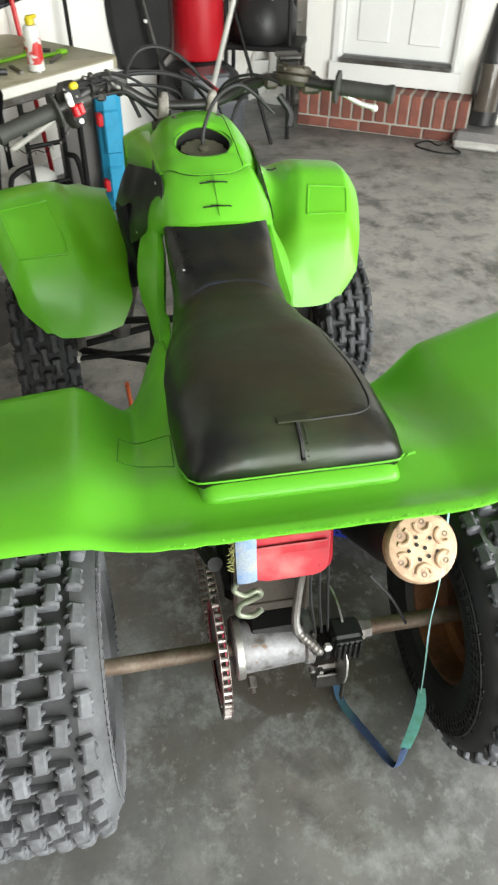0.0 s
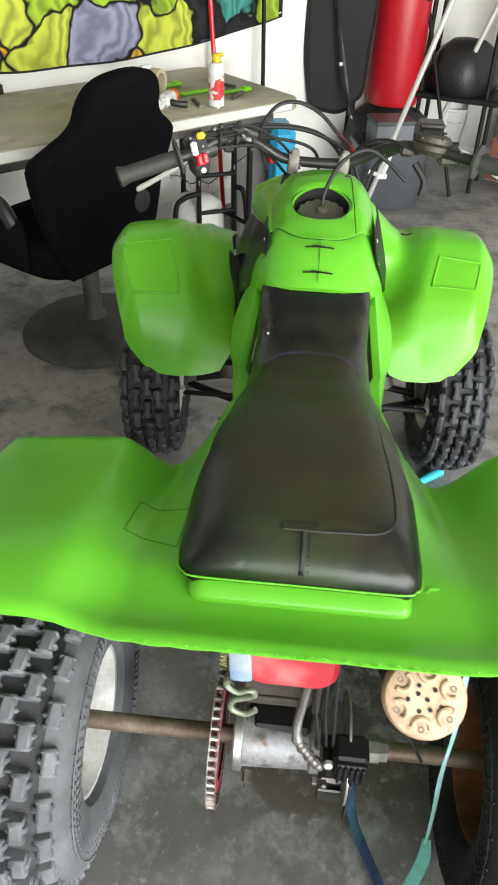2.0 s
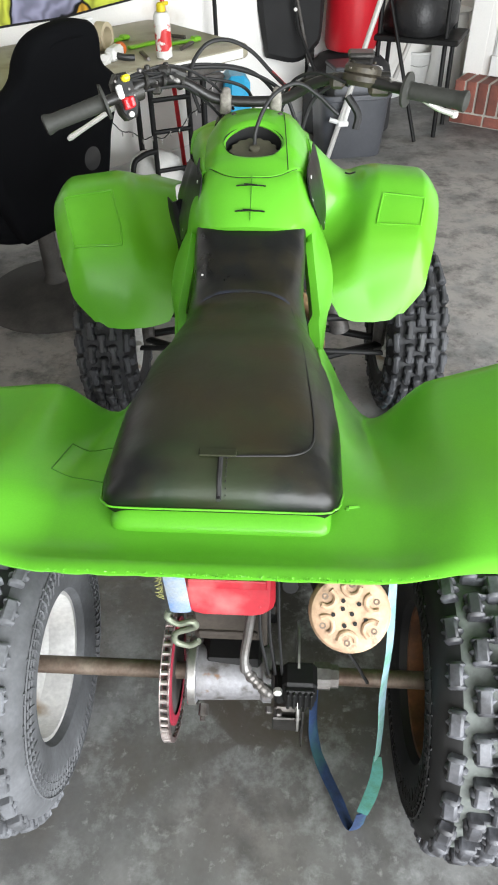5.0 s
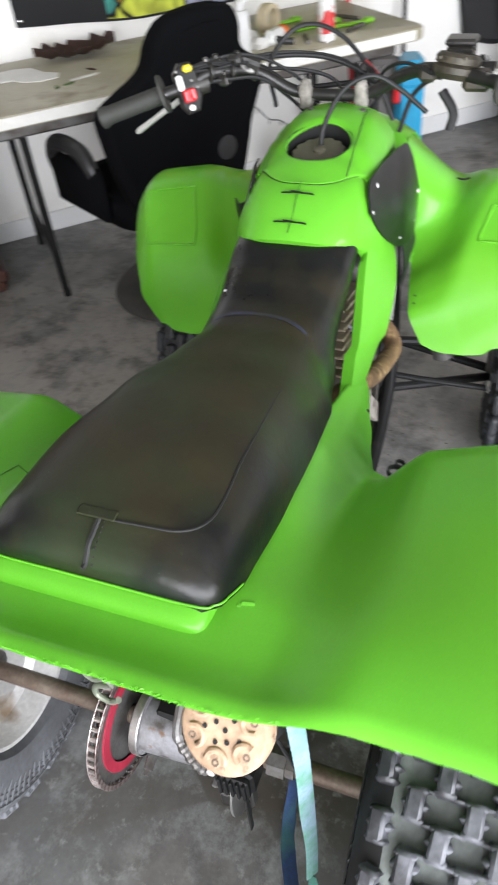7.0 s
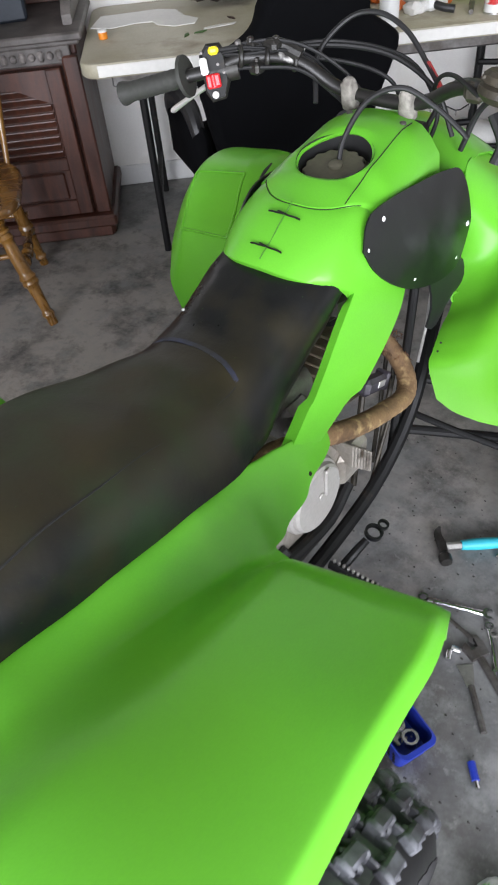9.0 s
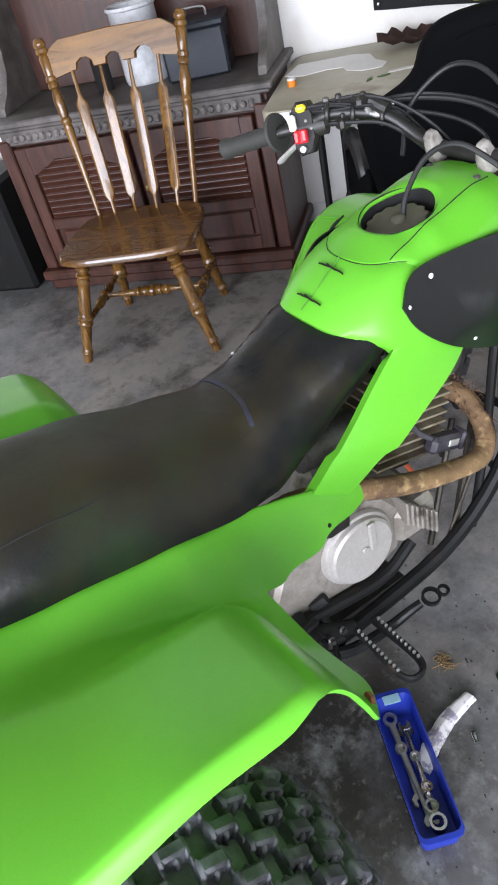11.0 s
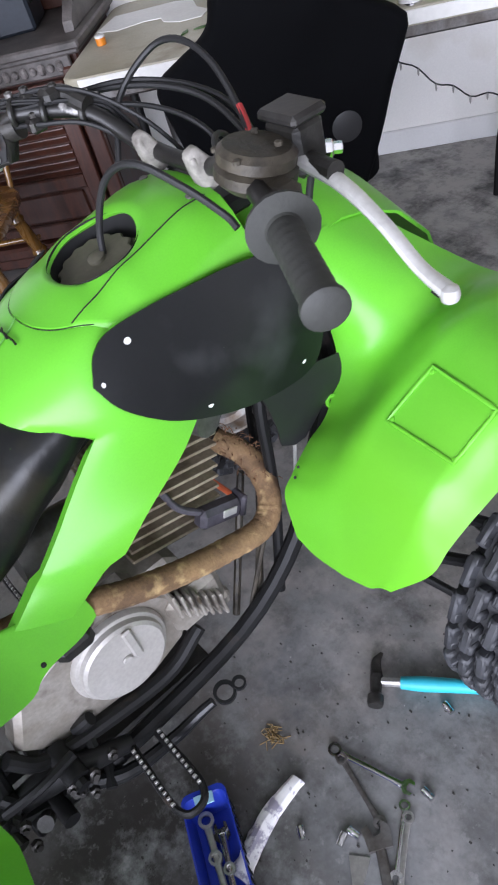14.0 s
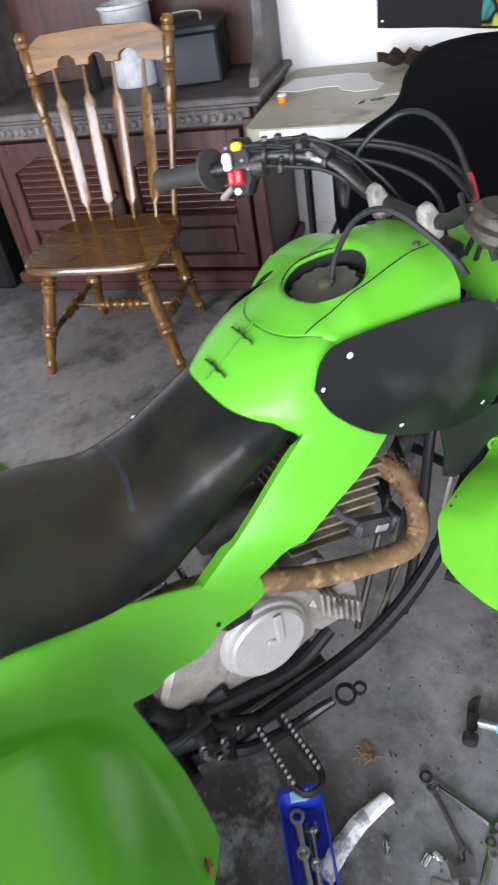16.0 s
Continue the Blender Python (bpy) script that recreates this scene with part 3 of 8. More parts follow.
for u in (0.20, 1.62):
    for v in (T_V0 + 0.10, T_V1 - 0.10):
        part("table_leg", Geo().tube([(u, v, T_Z - 0.05), (u, v, 0.0)], 0.014, 12), BLACK, table, "dark steel table leg")
    part("leg_brace", Geo().tube([(u, T_V0 + 0.10, 0.18), (u, T_V1 - 0.10, 0.18)], 0.011, 10), BLACK, table)
    part("fold_strut", Geo().tube([(u, T_V0 + 0.35, T_Z - 0.06), (u + (0.34 if u < 1 else -0.34), T_V0 + 0.38, T_Z - 0.07)], 0.009, 8), BLACK, table)

# wall hanging
cloth = bpy.data.materials.new("painted_wall_cloth")
cloth.use_nodes = True
t = cloth.node_tree
bs = t.nodes["Principled BSDF"]
bs.inputs["Roughness"].default_value = 0.9
co = t.nodes.new("ShaderNodeTexCoord")
warp = t.nodes.new("ShaderNodeTexNoise")
warp.inputs["Scale"].default_value, warp.inputs["Detail"].default_value = 3.2, 3
add = t.nodes.new("ShaderNodeMixRGB")
add.inputs[0].default_value = 0.33
vor = t.nodes.new("ShaderNodeTexVoronoi")
vor.inputs["Scale"].default_value = 5.5
cell = t.nodes.new("ShaderNodeValToRGB")
cell.color_ramp.interpolation = "CONSTANT"
e = cell.color_ramp.elements
e[0].position, e[0].color = 0.0, (0.008, 0.009, 0.010, 1)
e[1].position, e[1].color = 0.22, (0.32, 0.46, 0.03, 1)
for pos, c in ((0.38, (0.50, 0.55, 0.06)), (0.50, (0.012, 0.014, 0.014)), (0.58, (0.28, 0.28, 0.40)), (0.68, (0.60, 0.33, 0.03)), (0.78, (0.05, 0.26, 0.22)), (0.88, (0.36, 0.10, 0.26)), (0.94, (0.02, 0.02, 0.02))):
    q = e.new(pos)
    q.color = (*c, 1)
vor2 = t.nodes.new("ShaderNodeTexVoronoi")
vor2.feature = "DISTANCE_TO_EDGE"
vor2.inputs["Scale"].default_value = 5.5
lines = t.nodes.new("ShaderNodeMapRange")
lines.inputs["From Min"].default_value, lines.inputs["From Max"].default_value = 0.015, 0.05
mul = t.nodes.new("ShaderNodeMixRGB")
mul.blend_type = "MULTIPLY"
mul.inputs[0].default_value = 1
wav = t.nodes.new("ShaderNodeTexWave")
wav.inputs["Scale"].default_value, wav.inputs["Distortion"].default_value = 6.0, 9.0
shade = t.nodes.new("ShaderNodeMapRange")
shade.inputs["To Min"].default_value, shade.inputs["To Max"].default_value = 0.45, 1.1
mul2 = t.nodes.new("ShaderNodeMixRGB")
mul2.blend_type = "MULTIPLY"
mul2.inputs[0].default_value = 0.8
t.links.new(co.outputs["Object"], warp.inputs["Vector"])
t.links.new(co.outputs["Object"], add.inputs[1])
t.links.new(warp.outputs["Color"], add.inputs[2])
for v in (vor, vor2, wav):
    t.links.new(add.outputs[0], v.inputs["Vector"])
t.links.new(vor.outputs["Color"], cell.inputs["Fac"])
t.links.new(vor2.outputs["Distance"], lines.inputs["Value"])
t.links.new(cell.outputs["Color"], mul.inputs[1])
t.links.new(lines.outputs["Result"], mul.inputs[2])
t.links.new(wav.outputs["Fac"], shade.inputs["Value"])
t.links.new(mul.outputs[0], mul2.inputs[1])
t.links.new(shade.outputs["Result"], mul2.inputs[2])
t.links.new(mul2.outputs[0], bs.inputs["Base Color"])
BLACK_CLOTH = mat("black_cloth", (0.012, 0.012, 0.013), 0.95, scale=9, var=0.3, fine=300, bump=0.4)
hang = thing("wall_hanging", "black wall cloth with swirling bright painted shapes pinned above the table", "wall hanging", m=room_pose(0, WALL_V - 0.012))


def cloth_sheet(u0, u1, z0, z1, lift):
    rows = []
    for i in range(41):
        u = u0 + (u1 - u0) * i / 40
        rows.append([(u, -lift - 0.006 * (1 + math.sin(u * 9)) * (1 - j / 12), z0 + (z1 - z0) * j / 12 + (0.055 * ((u - 1.15) / 0.8) ** 2 + 0.003 * math.sin(u * 13)) * (1 - j / 12)) for j in range(13)])
    return Geo().sheet(rows, 0.002)


part("cloth", cloth_sheet(0.36, 2.34, 0.806, 2.1, 0.0), BLACK_CLOTH, hang, "black cloth border", 60)
part("painting", cloth_sheet(0.74, 2.31, 0.816, 2.06, 0.003), cloth, hang, "swirling lime, grey, orange and teal painted shapes", 60)
for u in (0.38, 2.32):
    part("pin", Geo().lathe([(0.006, 0), (0.006, 0.004), (0.001, 0.006)], 10, pose(u, -0.016, 0.806 + 0.055 * ((u - 1.15) / 0.8) ** 2 + 0.022, 90, 0, 0)), CHROME, hang)

# ---- dresser with louvred doors ----
MAHOG = wood("dark_red_stained_wood", (0.024, 0.0085, 0.0055), (0.082, 0.027, 0.015), 1.0, 0.42, 2, 0.04)
GREYED = mat("dusty_greyed_dark_wood", (0.15, 0.135, 0.125), 0.55, col2=(0.045, 0.039, 0.035), scale=9, var=0.3, fine=120, bump=0.25)
FRIEZE = mat("dusty_carved_wood", (0.24, 0.215, 0.20), 0.7, col2=(0.03, 0.025, 0.022), scale=40, var=0.4, fine=120, bump=0.5, bump_mm=2)
cab = thing("dresser", "dark carved wooden dresser with louvred doors and dusty top", "dresser", m=room_pose(-0.63, 2.36))
CW, CD, CH = 1.23, 0.45, 0.775
part("carcass", Geo().box((0, CD / 2 + 0.01, 0.42), (CW - 0.02, CD - 0.02, 0.66), 0.006), MAHOG, cab)
part("top", Geo().box((0, CD / 2 - 0.01, CH - 0.012), (CW + 0.05, CD + 0.05, 0.028), 0.006).box((0, CD / 2 - 0.003, CH - 0.034), (CW + 0.02, CD + 0.02, 0.02), 0.006), GREYED, cab, "dusty dresser top")
fr = part("frieze", Geo().box((0, -0.004, 0.705), (CW - 0.06, 0.02, 0.06), 0.004), GREYED, cab)
for k in range(34):
    u = -CW / 2 + 0.07 + (CW - 0.14) * k / 33
    part("carving", Geo().box((u, -0.018, 0.705), (0.024, 0.014, 0.036), 0.007, None) if k % 2 else Geo().lathe([(0.001, 0), (0.015, 0.002), (0.011, 0.009), (0.001, 0.011)], 10, pose(u, -0.013, 0.705, 90, 0, 0)), FRIEZE, fr)
part("plinth", Geo().box((0, CD / 2 - 0.03, 0.075), (CW + 0.03, CD + 0.06, 0.05), 0.01).box((0, CD / 2 - 0.025, 0.03), (CW - 0.02, CD + 0.03, 0.06), 0.008), MAHOG, cab, "moulded dark plinth")
for s in (-1, 1):
    part("corner_post", Geo().box((s * (CW / 2 - 0.035), -0.008, 0.40), (0.06, 0.03, 0.60), 0.006), MAHOG, cab)
slat_mesh = build("slat", Geo().box((0, 0, 0), (0.40, 0.008, 0.034), 0.003, pose(0, 0, 0, 28, 0, 0)), MAHOG)
for s in (-1, 1):
    cx = s * 0.275
    dr = part("cabinet_door", Geo().box((cx, -0.003, 0.385), (0.53, 0.008, 0.56), 0.002), MAHOG, cab, "dark red louvred door")
    for du in (-0.235, 0.235):
        part("stile", Geo().box((cx + du, -0.016, 0.385), (0.06, 0.024, 0.56), 0.005), MAHOG, dr)
    for dz, h in ((0.135, 0.06), (0.315, 0.05)):
        part("rail", Geo().box((cx, -0.016, dz), (0.42, 0.024, h), 0.005), MAHOG, dr)
    arch = [(-0.21, 0.12), (0.21, 0.12), (0.21, 0.0)] + [(0.21 - 0.42 * k / 16, 0.005 + 0.075 * math.sin(math.pi * k / 16) ** 1.5) for k in range(1, 16)] + [(-0.21, 0.0)]
    part("arched_rail", Geo().prism(arch, 0.024, pose(cx, -0.004, 0.545, 90, 0, 0), 0.003), MAHOG, dr)
    for k in range(9):
        part("slat", slat_mesh, None, dr, m=pose(cx, -0.008, 0.352 + 0.029 * k))
    part("field_panel", Geo().box((cx, -0.012, 0.225), (0.36, 0.014, 0.11), 0.007), MAHOG, dr)
    part("door_knob", Geo().lathe([(0.006, 0), (0.006, 0.012), (0.016, 0.016), (0.018, 0.024), (0.010, 0.031), (0.001, 0.032)], 16, pose(cx - s * 0.235, -0.026, 0.44, 90, 0, 0)), mat("aged_brass", (0.35, 0.27, 0.14), 0.4, 0.9, var=0.3) if s < 0 else bpy.data.materials["aged_brass"], dr, "small aged brass knob")
# upper hutch: side board, back and a shaped bracket
hut = [(0.45, 0.0), (0.45, 0.95), (0.22, 0.95), (0.22, 0.22), (0.20, 0.14), (0.14, 0.07), (0.08, 0.03), (0.07, 0.0)]
for s in (-1, 1):
    part("hutch_side", Geo().prism(hut, 0.035, Matrix(((0, 0, 1, s * (CW / 2 - 0.01) - (0.035 if s > 0 else 0)), (1, 0, 0, 0), (0, 1, 0, CH + 0.002), (0, 0, 0, 1))), 0.003), GREYED, cab, "greyed hutch side board")
part("hutch_back", Geo().box((0, CD - 0.01, CH + 0.475), (CW - 0.08, 0.015, 0.94), 0.003), MAHOG, cab)
part("hutch_shelf", Geo().box((0, CD - 0.14, CH + 0.78), (CW - 0.08, 0.26, 0.025), 0.004), MAHOG, cab)
for s in (-1, 1):
    part("base_foot", Geo().box((s * (CW / 2 - 0.06), 0.0, 0.02), (0.12, 0.06, 0.04), 0.01), MAHOG, cab)

# ---- quad bike ----
quad = thing("quad_bike", "green sprayed quad bike with worn black seat on the garage floor", "quad bike")

SEAT_B = [(-0.087, 0.812), (-0.03, 0.796), (0.10, 0.776), (0.25, 0.748), (0.38, 0.712), (0.46, 0.694), (0.55, 0.718), (0.64, 0.770), (0.72, 0.818)]


TONGUE_IN = [(0.30, 0.727), (0.33, 0.722), (0.40, 0.708), (0.46, 0.690), (0.515, 0.670), (0.60, 0.638)]
TONGUE_OUT = [(0.30, 0.660), (0.335, 0.640), (0.40, 0.612), (0.49, 0.602), (0.60, 0.607)]
TONGUE_X = [(0.30, 0.236), (0.335, 0.226), (0.40, 0.212), (0.49, 0.192), (0.60, 0.160)]


def rear_z(x, y):
    a = abs(x)
    lobe = step(0.215, 0.325, a)
    valley = 0.797 - 0.175 * max((y + 0.06) / 0.42, 0) ** 1.25
    beside = lerp_table(SEAT_B, y) - 0.004 if y > -0.03 else 0.797
    deck = max(valley, beside) * (1 - step(0.150, 0.228, a)) + valley * step(0.150, 0.228, a) + 0.022 * step(-0.13, -0.19, y)
    top = 0.802 + 0.016 * math.sin(math.pi * min(max((y + 0.2) / 0.5, 0), 1)) + 0.022 * (1 - step(-0.16, 0.08, y))
    top -= min(0.25 * max((y - 0.250) / 0.11, 0) ** 2.1, 0.16 + 0.9 * max(y - 0.33, 0))
    # the shell is bent: raised outwards on one side, sagging on the other
    top += 0.33 * (a - 0.40) * step(-0.15, 0.15, y) if x > 0 else -0.058 * step(-0.10, 0.25, y) - 0.10 * (a - 0.40) * step(-0.15, 0.15, y)
    z = deck * (1 - lobe) + top * lobe
    z -= 0.002 * max((a - 0.47) / 0.05, 0) ** 2 + 0.024 * max((a - 0.511) / 0.019, 0) ** 2 * (1 - 0.95 * step(0.22, 0.31, y))
    if y > 0.28 and a < 0.245:
        f = min(max((a - 0.146) / (lerp_table(TONGUE_X, y) - 0.146), 0), 1.1)
        tongue = lerp_table(TONGUE_IN, y) * (1 - f) + lerp_table(TONGUE_OUT, y) * f + 0.008 * math.sin(math.pi * min(f, 1))
        z += (tongue - z) * step(0.28, 0.37, y) * (1 - step(0.222, 0.245, a))
    return z


def rear_front(a):
    """Front edge of the rear fender at a distance a from the middle."""
    base = 0.352 + 0.030 * step(0.17, 0.33, a) - 0.040 * max((a - 0.42) / 0.11, 0) ** 2
    if 0.140 < a < 0.228:
        reach = lerp_table([(0.140, 0.596), (0.160, 0.600), (0.192, 0.490), (0.212, 0.405), (0.228, 0.352)], a)
        return max(base, reach)
    return base


def rear_shell():
    grid = []
    half = [0.136 * k / 9 for k in range(9)] + [0.136 + 0.094 * k / 30 for k in range(30)] + [0.23 + 0.265 * k / 18 for k in range(19)] + [0.502, 0.507, 0.511, 0.515, 0.519, 0.523, 0.527, 0.530]
    xs = [-x for x in half[:0:-1]] + half
    ny, back = 38, 26
    for x in xs:
        a = abs(x)
        lobe = step(0.17, 0.33, a)
        y0 = -0.192 + 0.016 * lobe - 0.006 * step(0.40, 0.48, a) + 0.062 * max((a - 0.480) / 0.05, 0) ** 2.2
        y1 = rear_front(a)
        row = []
        for j in range(ny + 1):
            y = y0 + (0.28 - y0) * (j / back) ** 1.15 if j <= back else 0.28 + (y1 - 0.28) * (j - back) / (ny - back)
            ripple = 0.0014 * noise.noise((x * 60, y * 40, 3)) if j == 0 else 0
            row.append((x * (1 + (0.034 * step(0.22, -0.14, y) - 0.066 * step(0.20, 0.37, y)) * step(0.28, 0.50, a)), y + ripple, rear_z(x, y) - (0.006 if j == 0 else 0)))
        grid.append(row)
    return Geo().sheet(grid, 0.005)


rear_fender = part("rear_fender", rear_shell(), GREEN, quad, "one-piece green rear fender with ragged rear edge", 80)
# torn front corner showing old orange plastic
OLD = mat("old_orange_plastic", (0.30, 0.10, 0.05), 0.6, scale=20, var=0.3)
ty = rear_front(0.500)
part("torn_corner", Geo().prism([(-0.012, 0.0), (0.009, -0.003), (0.011, 0.007), (0.001, 0.012), (-0.010, 0.008)], 0.005, pose(0.500 * (1 - 0.066 * step(0.20, 0.37, ty)) - 0.004, ty - 0.006, rear_z(0.500, ty) - 0.001, 62, 0, -20)), OLD, rear_fender, "torn corner of bare orange plastic")

# raised lip behind the seat
lip = Geo()
rings = []
for i in range(49):
    s = math.sin(math.pi / 2 * (-1 + 2 * i / 48))
    x = 0.002 + 0.146 * s
    e = (1 - abs(s) ** 16) ** 0.5 if abs(s) < 1 else 0
    yb = -0.110 + 0.016 * (1 - e)
    rings.append([(x, -0.03, 0.775), (x, yb, 0.782), (x, yb + 0.001, 0.782 + 0.016 * e), (x, yb + 0.005, 0.784 + 0.022 * e), (x, yb + 0.014, 0.786 + 0.026 * e), (x, -0.03, 0.80 + 0.02 * e)])
lip.loft(rings)
part("seat_base", lip, GREEN, quad, "green seat pan edge", 50)
part("mount_tab", Geo().box((0.168, -0.058, 0.791), (0.011, 0.012, 0.014), 0.004).tube([(0.170, -0.055, 0.796), (0.184, -0.052, 0.795)], 0.0034), GREEN, rear_fender)
# embossed lid outline on the deck beside the seat
seam = Geo()
corners = [(-0.248, 0.104), (-0.168, 0.079), (-0.170, -0.015), (-0.251, 0.013), (-0.248, 0.104)]
for a, b in zip(corners, corners[1:]):
    seam.tube([(a[0] + (b[0] - a[0]) * k / 6, a[1] + (b[1] - a[1]) * k / 6, rear_z(a[0] + (b[0] - a[0]) * k / 6, a[1] + (b[1] - a[1]) * k / 6) + 0.0002) for k in range(7)], 0.0011, 5)
# Darker copy of the green: shade painted on groove and crack lines.
GREEN_SHADED = mat("shaded_green_groove", (0.05, 0.22, 0.012), 0.6, var=0.2)
burr, rburr = Geo(), random.Random(31)
for k in range(190):
    x = rburr.triangular(-0.24, 0.30, 0.09)
    y = -0.1905 + 0.016 * step(0.17, 0.33, abs(x))
    q = Vector((x, y, rear_z(x, y) - rburr.uniform(0.001, 0.006)))
    d = Vector((rburr.uniform(-0.7, 0.7), rburr.uniform(-0.8, -0.1), rburr.uniform(0.1, 1.0))).normalized() * rburr.uniform(0.002, 0.0048)
    burr.tube([q, q + d * 0.6, q + d + Vector((0, 0, -0.0006))], rburr.uniform(0.0004, 0.0008), 4)
tagged(part("ragged_edge", burr, GREEN, rear_fender, "ragged plastic burrs along the cut edge"), kind="stuff")
part("moulded_groove", seam, GREEN_SHADED, rear_fender)

# seat
SEAT_W = [(-0.087, 0.141), (-0.072, 0.156), (-0.03, 0.164), (0.10, 0.167), (0.25, 0.162), (0.38, 0.150), (0.46, 0.130), (0.56, 0.109), (0.70, 0.106), (0.72, 0.104)]
SEAT_T = [(-0.087, 0.96), (0.05, 0.96), (0.25, 0.86), (0.38, 0.81), (0.46, 0.88), (0.56, 1.14), (0.66, 1.27), (0.72, 1.28)]
SEAT_Z = [(-0.087, 0.842), (-0.070, 0.860), (-0.03, 0.874), (0.08, 0.878), (0.22, 0.862), (0.36, 0.828), (0.45, 0.810), (0.52, 0.816), (0.60, 0.846), (0.65, 0.864), (0.70, 0.874), (0.72, 0.868)]


def seat_top(x, y):
    w, z, b = lerp_table(SEAT_W, y), lerp_table(SEAT_Z, y), lerp_table(SEAT_B, y)
    f = min(abs(x) / (w * lerp_table(SEAT_T, y)), 0.97)
    return b + (z - b) * (1 - f ** 4.2) ** 0.45


def seat_mesh():
    g, rings = Geo(), []
    for i in range(61):
        y = -0.087 + 0.807 * i / 60
        w, z, b = lerp_table(SEAT_W, y), lerp_table(SEAT_Z, y), lerp_table(SEAT_B, y)
        ring = []
        for k in range(29):
            s = math.cos(math.pi * k / 28)
            f = math.copysign(abs(s) ** 0.7, s)
            zz = b + (z - b) * max(1 - abs(f) ** 4.2, 0) ** 0.45
            zz += 0.0016 * noise.noise((f * 4, y * 14, 1)) * (1 - abs(f)) + 0.0012 * noise.noise((f * 9, y * 45, 7)) * step(0.10, -0.05, y) * (zz > b + 0.005)
            taper = lerp_table(SEAT_T, y)
            ring.append((w * f * (1 + (taper - 1) * min((zz - b) / (z - b), 1)), y, zz))
        ring += [(-w * 0.9, y, b - 0.012), (w * 0.9, y, b - 0.012)]
        rings.append(ring)
    return g.loft(rings)


seat = part("seat", seat_mesh(), VINYL, quad, "worn brownish black vinyl seat with green overspray", 60)
trim_line = [(sx_ * (lerp_table(SEAT_W, y) + 0.0008), y, lerp_table(SEAT_B, y) + 0.006) for sx_, ys in ((-1, (-0.035, -0.048, -0.060, -0.070, -0.079)), (1, (-0.079, -0.070, -0.060, -0.048, -0.035))) for y in ys]
trim_line = trim_line[:5] + [(-0.128, -0.0885, 0.819), (0.0, -0.0895, 0.820), (0.128, -0.0885, 0.819)] + trim_line[5:]
part("seat_trim", Geo().tube(trim_line, 0.0015, 6, 70), GREEN, seat, "thin green line of paint along the lower edge")
STITCH = mat("dark_seat_stitching", (0.010, 0.010, 0.010), 0.6, var=0.2)
piping = Geo()
side_line = [(0.088, 0.46), (0.098, 0.38), (0.107, 0.28), (0.114, 0.18), (0.120, 0.09), (0.123, 0.035), (0.121, 0.0), (0.110, -0.024), (0.090, -0.036), (0.05, -0.040), (0.0, -0.042)]
piping.tube([(v.x, v.y, seat_top(v.x, v.y) + 0.0008) for v in spline([(x, y, 0) for x, y in side_line], 90)], 0.0016, 5)
part("piping", piping, STITCH, seat)
seam = Geo().tube([(0.002, -0.042 - 0.052 * k / 8, seat_top(0, -0.042 - 0.052 * k / 8) + 0.0012) for k in range(9)], 0.0032, 6)
for k in range(8):
    seam.box((0.010, -0.044 - 0.006 * k, seat_top(0, -0.044 - 0.006 * k) + 0.001), (0.0012, 0.004, 0.002), 0.0005)
part("rear_seam", seam, STITCH, seat, "raised stitched rear seam")
part("seat_patch", Geo().box((-0.002, -0.038, seat_top(0, -0.036) + 0.0012), (0.048, 0.014, 0.003), 0.001, None), VINYL, seat)
LINE = mat("blue_ink_line", (0.018, 0.022, 0.045), 0.55, col2=(0.014, 0.014, 0.014), scale=30, var=0.4, sharp=(0.40, 0.62))
part("blue_line", Geo().sheet([[(x, y0 + 0.028 * (1 - (x / 0.11) ** 2), seat_top(x, y0 + 0.028 * (1 - (x / 0.11) ** 2)) + 0.0012) for y0 in (0.4525, 0.4605)] for x in [-0.106 + 0.212 * k / 20 for k in range(21)]], 0.0008), LINE, seat, "blue marker line across the seat", 60)
part("paint_speck", Geo().box((-0.088, 0.546, seat_top(0.088, 0.546) + 0.001), (0.005, 0.006, 0.002), 0.001), WHITE, seat)

# body shell between seat and tank
BODY_Z = [(0.60, 0.853), (0.658, 0.889), (0.708, 0.921), (0.728, 0.935), (0.80, 0.956), (0.853, 0.972), (0.955, 0.990), (1.03, 0.985)]


def body_z(x, y, w=0.128):
    a = abs(x) / w
    return lerp_table(BODY_Z, y) - 0.032 * a * a - 0.055 * max(a - 0.62, 0) ** 1.5 * 2.2


R_TOP = [(0, 0.634, 0.873), (0.055, 0.640, 0.868), (0.094, 0.662, 0.857), (0.115, 0.692, 0.842), (0.127, 0.716, 0.824)]
def seam_y(x):
    return 0.7290 + 0.058 * (abs(x) / 0.094) ** 2.4


F_TOP = [(x, seam_y(x), body_z(x, seam_y(x), 0.126) - 0.001) for x in (0, 0.035, 0.066, 0.094)] + [(0.110, 0.815, 0.895), (0.127, 0.845, 0.850), (0.143, 0.864, 0.790)]
R_LOW = [(0.127, 0.716, 0.824), (0.134, 0.664, 0.784), (0.142, 0.612, 0.742), (0.149, 0.558, 0.702), (0.155, 0.498, 0.660)]
F_LOW = [(0.143, 0.864, 0.790), (0.166, 0.798, 0.756), (0.178, 0.722, 0.722), (0.174, 0.650, 0.668), (0.162, 0.562, 0.610)]


